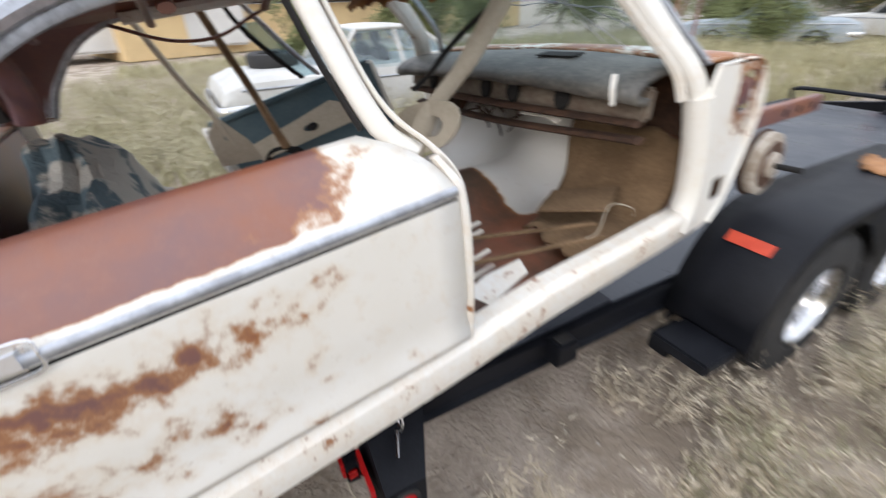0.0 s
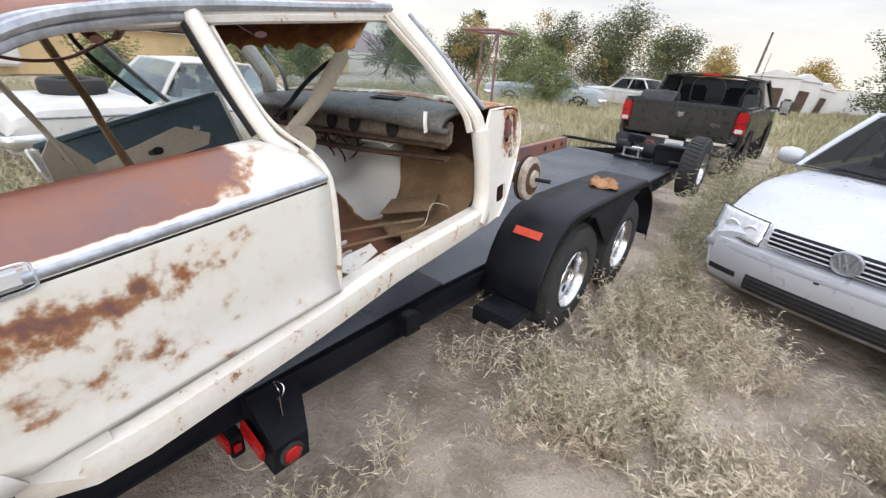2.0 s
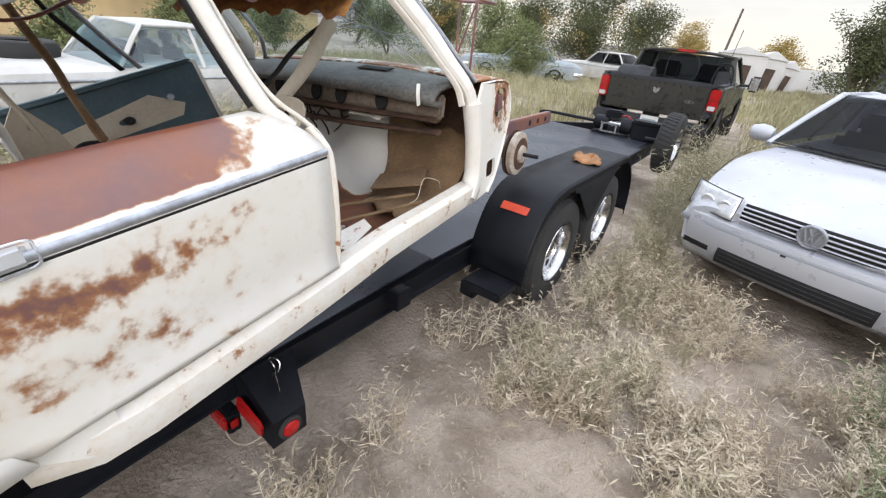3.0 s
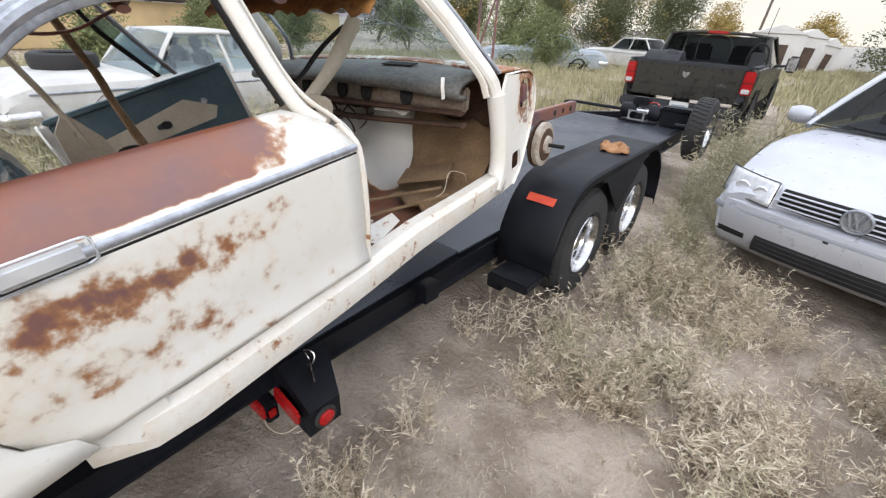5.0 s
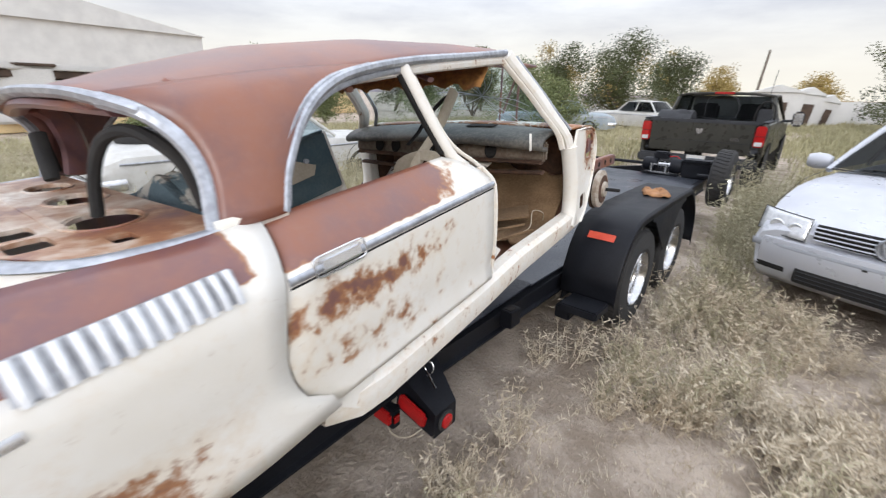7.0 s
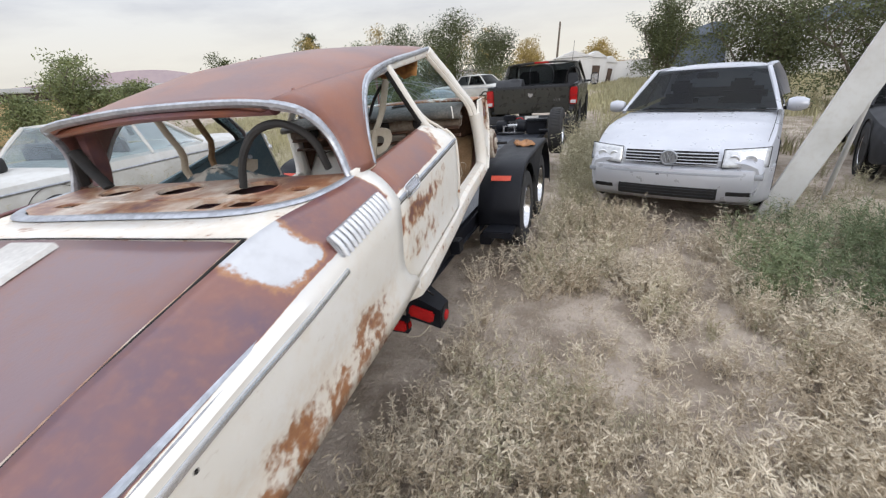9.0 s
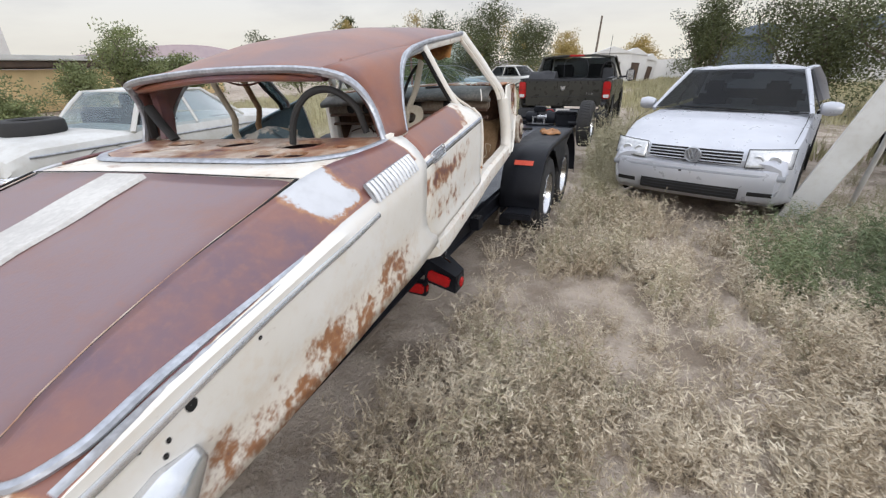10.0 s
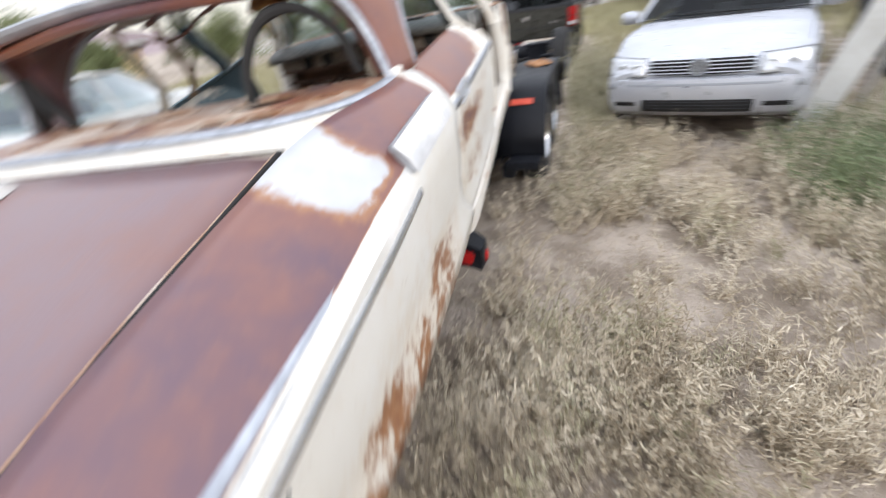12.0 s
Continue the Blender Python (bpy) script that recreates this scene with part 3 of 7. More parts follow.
def build_winch():
    w = thing("electric_winch", "black electric winch with a bright roller guide on the trailer deck", "winch", pose(0.28, 4.0, ZD))
    part("base", box(0.5, 0.22, 0.02, (0, 0, 0.01), 0.004), M_BLACK, w)
    part("motor", spin_profile([(0.001, -0.26), (0.085, -0.26), (0.10, -0.24), (0.10, -0.06), (0.06, -0.05)], 24), M_BLACK, w, m=pose(0, 0, 0.14))
    part("gear_housing", spin_profile([(0.06, 0.12), (0.105, 0.13), (0.11, 0.25), (0.09, 0.28), (0.001, 0.28)], 24), M_BLACK, w, m=pose(0, 0, 0.14))
    part("drum", spin_profile([(0.05, -0.06), (0.05, 0.12)], 20), M_STEEL, w, m=pose(0, 0, 0.14))
    part("control_box", box(0.22, 0.14, 0.10, (-0.02, 0.02, 0.28), 0.02), M_BLACK, w)
    f = part("fairlead", box(0.24, 0.03, 0.02, (0.0, -0.16, 0.05), 0.004), M_STEEL, w, "bright roller guide")
    part("fairlead_top", box(0.24, 0.03, 0.02, (0.0, -0.16, 0.16), 0.004), M_STEEL, w)
    for x in (-0.1, 0.1):
        part("roller", rod((x, -0.16, 0.05), (x, -0.16, 0.16), 0.018), M_STEEL, w)
    b = thing("battery_box", "black plastic battery box on the trailer deck", "box", pose(0.75, 4.0, ZD))
    part("case", box(0.36, 0.22, 0.22, (0, 0, 0.11), 0.02), M_BLACK, b)
    part("lid", box(0.38, 0.24, 0.05, (0, 0, 0.235), 0.015), M_BLACK, b)
    part("cable", sweep([(-0.2, 0, 0.2), (-0.28, -0.02, 0.28), (-0.4, 0, 0.26)], 0.015, 0.015), M_REDLENS, b)


build_winch()


def build_cloth():
    rng = random.Random(4)
    rows = []
    for i in range(13):
        row = []
        for j in range(11):
            u, v = i / 12 - 0.5, j / 10 - 0.5
            z = 0.030 + 0.030 * noise.noise((u * 4, v * 4, 1.7)) + 0.018 * noise.noise((u * 9, v * 9, 4))
            e = max(abs(u), abs(v)) * 2
            z = max(0.002, z * (1 - max(0, e - 0.8) * 3))
            row.append((v * 0.19 + 0.02 * noise.noise((u * 6, v * 2, 9)), u * 0.26 + 0.04 * noise.noise((v * 5, u * 3, 2)), z))
        rows.append(row)
    mt = plain("orange_leather", (0.40, 0.20, 0.085), (0.28, 0.15, 0.075), 0.85, 0, 14, 70, 0.4)
    ob = part("work_glove", grid(rows), mt, None, m=pose(1.13, 0.52, 0.878, 0, 0, 20))
    thick(ob, 0.006)
    tagged(ob, "crumpled tan leather work glove lying on the fender", "glove")


build_cloth()



# ---- the rusty sedan shell, in its own coordinates: y forward, z up from the sill ----
CAR = pose(0.1925, -1.7706, 0.6954, 5.87, -2.5, 4.05)
SZ = [-0.05, 0.02, 0.10, 0.25, 0.40, 0.52, 0.57, 0.61, 0.66, 0.70, 0.725, 0.74]
SX = [0.930, 0.960, 0.972, 0.985, 0.994, 0.999, 1.000, 0.986, 0.958, 0.925, 0.895, 0.870]


def side_x(z, y=0.0):
    x = lerp(z, SZ, SX)
    if y < -1.6:
        x -= 0.022 * ((-1.6 - y) / 0.9) ** 2
    if y > 0.85:
        x -= 0.10 * ((y - 0.85) / 0.3) ** 2
    return x


def sill_low(y):
    return lerp(y, [-0.90, -0.80, -0.65, 0.0, 0.45, 0.85], [0.03, -0.005, -0.012, 0.0, 0.03, 0.07])


DOOR_R = lambda z: lerp(z, [0.13, 0.16, 0.20, 0.27, 0.37, 0.56, 0.73], [-0.86, -0.92, -0.95, -0.972, -0.984, -0.952, -0.90])
DOOR_F = lambda z: lerp(z, [0.57, 0.61, 0.66, 0.70, 0.725, 0.74], [0.03, 0.022, -0.002, -0.04, -0.08, -0.11])
WIN_A = [(0.872, -0.835, 0.735), (0.850, -0.775, 0.85), (0.820, -0.655, 0.965), (0.790, -0.50, 1.030), (0.765, -0.30, 1.058), (0.752, -0.06, 1.070)]
GLASS_B = [(0.850, -0.985, 0.735), (0.810, -0.955, 0.86), (0.775, -0.965, 0.945), (0.730, -1.00, 1.005), (0.650, -1.05, 1.040)]


def lid_edge(y):
    return (lerp(y, [-2.55, -2.5, -2.0, -1.53, -0.95], [0.74, 0.75, 0.79, 0.825, 0.87]), lerp(y, [-2.55, -2.5, -2.0, -1.75, -1.53, -1.2, -0.95], [0.485, 0.505, 0.675, 0.725, 0.76, 0.765, 0.738]))


def chrome_line(y):
    return (side_x(0.57, y), lerp(y, [-2.55, -2.2, -1.7, -1.0], [0.505, 0.540, 0.560, 0.570]))


def mir(p, s):
    return (p[0] * s, p[1], p[2])


def sheet(name, rows, mat_, parent, label="", t=0.012, side=1):
    bm = grid([[mir(p, side) for p in r] for r in rows])
    if side < 0:
        bmesh.ops.reverse_faces(bm, faces=bm.faces)
    ob = part(name, bm, mat_, parent, label)
    if t:
        thick(ob, t)
    return ob


def build_quarter(c, s):
    rows = []
    ys = list(np.linspace(0, 1, 26))
    for k in range(15):
        row = []
        for u in ys:
            if k <= 8:
                f = k / 8
                y0 = DOOR_R(0.08 + (0.57 - 0.08) * f) - 0.008
                y = y0 + (-2.52 - y0) * u
                zb = lerp(y, [-2.5, -2.05, -1.66, -1.1, -0.95, -0.85], [0.215, 0.175, 0.140, 0.100, 0.105, 0.11])
                z = zb + (chrome_line(y)[1] - zb) * f
                x = side_x(z, y) - 0.012 * math.exp(-((z - 0.30) / 0.08) ** 2)
            else:
                f = (k - 8) / 6
                y0 = DOOR_R(0.57 + 0.16 * f) - 0.008
                y = y0 + (-2.52 - y0) * u
                a, b = chrome_line(y), lid_edge(y)
                x = a[0] + (b[0] + 0.004 - a[0]) * f
                z = a[1] + (b[1] - a[1]) * f + 0.016 * math.sin(math.pi * f)
                if y > -1.4:
                    g = min(1, (y + 1.4) / 0.35)
                    zz = 0.57 + 0.165 * f
                    x = x * (1 - g) + side_x(zz) * g
                    z = z * (1 - g) + zz * g
            row.append((x, y, z))
        rows.append(row)
    sheet("quarter_panel", rows, M_QUARTER, c, "cream quarter panel with broad rust stains", 0.012, -s)
    # bright trim down the quarter, with a fluted ornament
    part("quarter_trim", sweep([mir((chrome_line(y)[0] + 0.009, y, chrome_line(y)[1] - 0.024 + 0.004 * math.sin(9 * y)), s) for y in (-1.40, -1.6, -1.8, -1.95, -2.1, -2.3, -2.45, -2.53)], 0.020, 0.026, (-0.25 * s, 0, 1)), M_CHROME, c, "bent bright metal side trim")
    part("quarter_trim_bead", sweep([mir((chrome_line(y)[0] - 0.022, y, chrome_line(y)[1] + 0.030), s) for y in (-1.42, -1.6, -1.8, -2.0, -2.2, -2.36)] + [mir(p, s) for p in ((0.945, -2.42, 0.548), (0.915, -2.475, 0.542), (0.86, -2.505, 0.532), (0.78, -2.525, 0.515))], 0.028, 0.022, (0, 0, 1)), M_TRIM, c, "bright trim curling round the tail corner")
    part("quarter_trim_band", sweep([mir((chrome_line(y)[0] - 0.004, y, chrome_line(y)[1] + 0.006), s) for y in (-1.42, -1.7, -2.0, -2.3, -2.47)], 0.014, 0.034, (-0.35 * s, 0, 1)), M_ALU, c, "dull silver side moulding")
    for y, z, r in ((-2.193, 0.492, 0.014), (-2.27, 0.462, 0.006), (-2.29, 0.435, 0.007), (-2.0, 0.50, 0.005), (-2.33, 0.49, 0.005)):
        part("bolt_hole", spin_profile([(0.001, s * 0.001), (r, s * 0.001), (r * 1.15, 0.0)], 14), M_DARK, c, m=pose(s * (side_x(z, y) - 0.012 * math.exp(-((z - 0.30) / 0.08) ** 2) + 0.015), y, z))
    orn = part("fluted_ornament", box(0.018, 0.36, 0.10, (0, 0, 0), 0.006), M_ALU, c, "fluted bright metal gill ornament", m=pose(s * 0.992, -1.215, 0.630, 0, -14 * s, 0))
    for i in range(13):
        part("flute", sweep([(s * 0.012, -0.165 + i * 0.0275, -0.048), (s * 0.018, -0.165 + i * 0.0275, 0.0), (s * 0.012, -0.165 + i * 0.0275, 0.050)], 0.017, 0.0175, (1, 0, 0), 8, 3), M_FLUTE, orn)
    part("trim_joint", sweep([mir((1.004, -1.02, 0.565), s), mir((1.004, -0.99, 0.566), s), mir((1.003, -0.965, 0.567), s)], 0.014, 0.034), M_TRIM, c)


def build_rear_door(c, s):
    zs = [0.12, 0.14, 0.17, 0.22, 0.30, 0.38, 0.46, 0.53, 0.57, 0.60, 0.64, 0.68, 0.71, 0.73, 0.74]
    rows = []
    for z in zs:
        a, b = DOOR_R(z), DOOR_F(z)
        rows.append([(side_x(z) - 0.010 * math.exp(-((z - 0.22) / 0.05) ** 2) + 0.004, a + (b - a) * u, z) for u in np.linspace(0, 1, 14)])
    d = sheet("rear_door", rows, M_DOOR, c, "cream rear door with rusted upper half", 0.03, s)
    part("sill_end_panel", plate([(-1.06, 0.10), (-0.90, 0.115), (-0.80, 0.04), (-0.72, 0.02), (-0.72, 0.25), (-1.06, 0.30)], (), 0.006, Matrix(((0, 0, 1, s * 0.952), (1, 0, 0, 0), (0, 1, 0, 0), (0, 0, 0, 1)))), M_CREAM, c, smooth=False)
    part("belt_trim", sweep([mir((1.006, y, 0.572), s) for y in (-0.945, -0.6, -0.3, 0.025)], 0.012, 0.025), M_TRIM, d, "bright belt trim strip")
    part("belt_trim_shadow", sweep([mir((1.000, y, 0.553), s) for y in (-0.945, -0.6, -0.3, 0.025)], 0.010, 0.010), M_DARK, d)
    h = part("door_handle", box(0.022, 0.145, 0.050, (0, 0, 0), 0.010), M_CHROME, d, "chrome push-button door handle", m=pose(s * 1.006, -0.790, 0.580))
    part("handle_bezel", sweep([(s * 0.004, x, z) for x, z in oval(0, 0, 0.084, 0.032, 24, 7) + oval(0, 0, 0.084, 0.032, 24, 7)[:1]], 0.007, 0.007, (1, 0, 0), 6, 1), M_CHROME, h)
    # window frame
    frame_line = [(0.862, -0.800, 0.742), (0.836, -0.745, 0.85), (0.805, -0.635, 0.945), (0.778, -0.49, 1.004), (0.760, -0.30, 1.030), (0.752, -0.125, 1.040)]
    part("window_channel", sweep([mir((p[0] + 0.004, p[1] - 0.012, p[2] + 0.006), s) for p in frame_line], 0.016, 0.024, (0.3 * s, -1, 0.4)), M_TRIM, d, "bright inner window channel")
    part("front_window_post", sweep([mir(p, s) for p in ((0.895, 0.005, 0.66), (0.872, -0.055, 0.745), (0.815, -0.095, 0.90), (0.755, -0.125, 1.055))], 0.052, 0.050, (1, 0, 0), 10), M_CREAM, d, "cream window post")
    part("post_seal", sweep([mir(p, s) for p in ((0.862, -0.092, 0.745), (0.806, -0.130, 0.90), (0.755, -0.155, 1.03))], 0.014, 0.03, (1, 0, 0)), M_DARK, d)
    part("door_edge", sweep([mir(p, s) for p in ((0.955, 0.035, 0.12), (0.985, 0.038, 0.35), (0.992, 0.038, 0.56), (0.965, 0.014, 0.66))], 0.020, 0.040, (1, 0, 0)), M_CREAM_WORN, d)
    part("door_seal", sweep([mir(p, s) for p in ((0.930, 0.050, 0.11), (0.955, 0.055, 0.35), (0.962, 0.055, 0.56), (0.930, 0.028, 0.68), (0.85, -0.035, 0.80), (0.76, -0.08, 1.02))], 0.014, 0.03, (1, 0, 0)), M_CREAM_WORN, d)
    return d


def build_roof(c):
    rows = []
    vs = np.linspace(0.60, -1.075, 24)
    for y in vs:
        xr = lerp(y, [-1.075, -1.045, -0.75, -0.45, -0.06, 0.56, 0.60], [0.62, 0.655, 0.735, 0.775, 0.752, 0.735, 0.70])
        zr = lerp(y, [-1.075, -0.9, -0.50, -0.06, 0.56, 0.60], [1.035, 1.035, 1.050, 1.078, 1.080, 1.072])
        zc = lerp(y, [-1.075, -0.85, -0.5, 0.0, 0.4, 0.60], [1.075, 1.125, 1.175, 1.190, 1.165, 1.125])
        row = []
        for u in np.linspace(-1, 1, 25):
            a = abs(u)
            f = 1 - (1 - (1 - a) ** 0.9) ** 2.4
            bow = (0.05 if y > 0 else 0.012) * (1 - u * u) * (1 if y > 0.5 else (-1 if y < -1.0 else 0)) * min(1, abs(y - (-0.25)) / 0.8)
            row.append((xr * math.copysign(1 - (1 - a) ** 1.15, u), y + bow, zr + (zc - zr) * f))
        rows.append(row)
    bm = grid(rows)
    bmesh.ops.recalc_face_normals(bm, faces=bm.faces)
    r = part("roof", bm, M_ROOF, c, "steel roof fully covered in brown-red rust")
    thick(r, 0.015)
    for s in (1, -1):
        # rear pillars
        rows = []
        A = smooth_line(WIN_A[:5], 4)
        B = smooth_line(GLASS_B, 4)
        top = []
        for k in range(17):
            a, b = A[k], B[min(k, len(B) - 1)]
            row = []
            for i in range(9):
                f = i / 8
                p = a.lerp(b, f)
                p = p + Vector((0.022 * math.sin(math.pi * f), 0, 0.012 * math.sin(math.pi * f) * k / 16))
                row.append(tuple(p))
            rows.append(row)
        sheet("rear_pillar", rows, M_ROOF, c, "rusted rear roof pillar", 0.018, -s)
        part("pillar_foot", sweep([mir(p, s) for p in ((0.885, -0.83, 0.742), (0.885, -0.92, 0.742), (0.868, -0.995, 0.742))], 0.02, 0.05), M_CREAM_WORN, c)
        part("window_trim", sweep([mir((p[0] + 0.012, p[1], p[2] + 0.004), s) for p in WIN_A] + [mir(p, s) for p in ((0.748, 0.25, 1.076), (0.738, 0.55, 1.076))], 0.030, 0.036, (1, 0, 0.6)), M_TRIM, c, "bright drip rail trim")
        part("window_trim_outer", sweep([mir((p[0] + 0.014, p[1] - 0.024, p[2] + 0.010), s) for p in WIN_A[:5]], 0.020, 0.022, (1, 0, 0.6)), M_TRIM, c)
        part("roof_rail_inner", sweep([mir(p, s) for p in ((0.742, -0.45, 1.035), (0.738, -0.05, 1.048), (0.73, 0.3, 1.050), (0.715, 0.555, 1.046))], 0.04, 0.045), M_CREAM_WORN, c)
        part("glass_trim_side", sweep([mir((p[0] + 0.012, p[1] - 0.012, p[2]), s) for p in GLASS_B], 0.036, 0.030, (1, 0, 0)), M_TRIM, c, "bright rear window trim")
        part("rear_pillar_inner", sweep([mir(p, s) for p in ((0.80, -0.90, 0.74), (0.77, -0.88, 0.86), (0.72, -0.90, 0.98), (0.66, -0.95, 1.04))], 0.10, 0.06, (1, 0, 0)), M_RUST, c, "bare rusted inner pillar")
        # windscreen pillar, cowl side, sill
        part("windscreen_pillar", sweep([mir(p, s) for p in ((0.905, 0.865, 0.50), (0.880, 0.83, 0.62), (0.810, 0.72, 0.84), (0.732, 0.575, 1.065))], 0.075, 0.055, (1, 0.2, 0.3), 10), M_CREAM, c, "cream windscreen pillar with rust flecks")
        part("pillar_flange", sweep([mir(p, s) for p in ((0.890, 0.80, 0.52), (0.86, 0.775, 0.64), (0.79, 0.665, 0.85), (0.725, 0.535, 1.04))], 0.018, 0.035, (1, 0.2, 0.3), 8), M_CREAM_WORN, c)
        part("door_pillar", sweep([mir(p, s) for p in ((0.93, 0.80, 0.10), (0.925, 0.855, 0.20), (0.92, 0.865, 0.36), (0.905, 0.855, 0.52))], 0.075, 0.10, (1, 0, 0), 10), M_CREAM, c, "cream front door pillar")
        part("screen_trim", sweep([mir(p, s) for p in ((0.87, 0.93, 0.60), (0.80, 0.82, 0.80), (0.72, 0.66, 1.05))], 0.022, 0.03, (1, 0, 0)), M_TRIM, c)
    # headers and glass trim across
    part("rear_header_trim", sweep([(-0.735, -1.01, 1.005), (-0.65, -1.06, 1.040), (-0.45, -1.08, 1.062), (0, -1.09, 1.075), (0.45, -1.08, 1.062), (0.65, -1.06, 1.040), (0.735, -1.01, 1.005)], 0.050, 0.030, (0, 0.5, 1)), M_TRIM, c, "bright rear window header trim")
    part("rear_header_inner", sweep([(-0.64, -1.02, 1.015), (0, -1.07, 1.045), (0.64, -1.02, 1.015)], 0.07, 0.035), M_RUST, c)
    part("front_header", sweep([(-0.70, 0.56, 1.045), (0, 0.61, 1.075), (0.70, 0.56, 1.045)], 0.10, 0.05), M_CREAM_WORN, c)
    tat = bmesh.new()
    rng = random.Random(8)
    rows = []
    for i in range(40):
        u = -1 + 2 * i / 39
        drop = 0.085 + 0.04 * noise.noise((u * 5, 2, 0)) + rng.uniform(0, 0.02)
        rows.append([(0.68 * u, 0.50 + 0.03 * noise.noise((u * 3, 0, 1)) - 0.10 * k / 3, 1.045 - drop * (k / 3)) for k in range(4)])
    thick(part("torn_headliner", grid(rows), plain("torn_rust_lining", (0.46, 0.22, 0.06), (0.20, 0.09, 0.035), 0.9, 0, 9, 40, 0.4), c, "torn rust-brown headlining edge"), 0.004)
    for k, y in enumerate((0.10, -0.35, -0.75)):
        part("roof_bow", sweep([(-0.68, y, 1.00), (-0.3, y - 0.01, 1.085), (0.3, y + 0.01, 1.09), (0.68, y, 1.00)], 0.035, 0.02), M_RUST, c)
    part("hanging_wire", sweep([(-0.70, -0.5, 1.02), (-0.72, -0.3, 0.94), (-0.72, -0.1, 0.93), (-0.70, 0.1, 1.0)], 0.014, 0.014), M_RUST, c)
    part("windscreen", grid([[(x * w, y + 0.10 * (1 - x * x), z) for x in np.linspace(-1, 1, 15)] for w, y, z in ((0.86, 0.93, 0.61), (0.80, 0.82, 0.80), (0.715, 0.62, 1.055))]), M_GLASS_BLUE, c, "cracked hazy windscreen glass").visible_shadow = False
    for i in range(16):
        rng2 = random.Random(i)
        x0, z0 = 0.25, 0.82
        a = rng2.uniform(0, 6.28)
        pts, p = [], Vector((x0, 0, z0))
        for k in range(5):
            x, z = p.x, p.z
            if abs(x) > 0.76 or not 0.63 < z < 1.03:
                break
            y = lerp(z, [0.61, 0.80, 1.055], [0.93, 0.82, 0.62]) + 0.10 * (1 - (x / 0.8) ** 2) - 0.004
            pts.append((x, y, z))
            p = p + Vector((math.cos(a), 0, math.sin(a) * 0.6)) * 0.10
            a += rng2.uniform(-0.35, 0.35)
        if len(pts) > 2:
            part("glass_crack", sweep(pts, 0.004, 0.002, (0, 1, 0), 4, 2), M_TRIM, c)


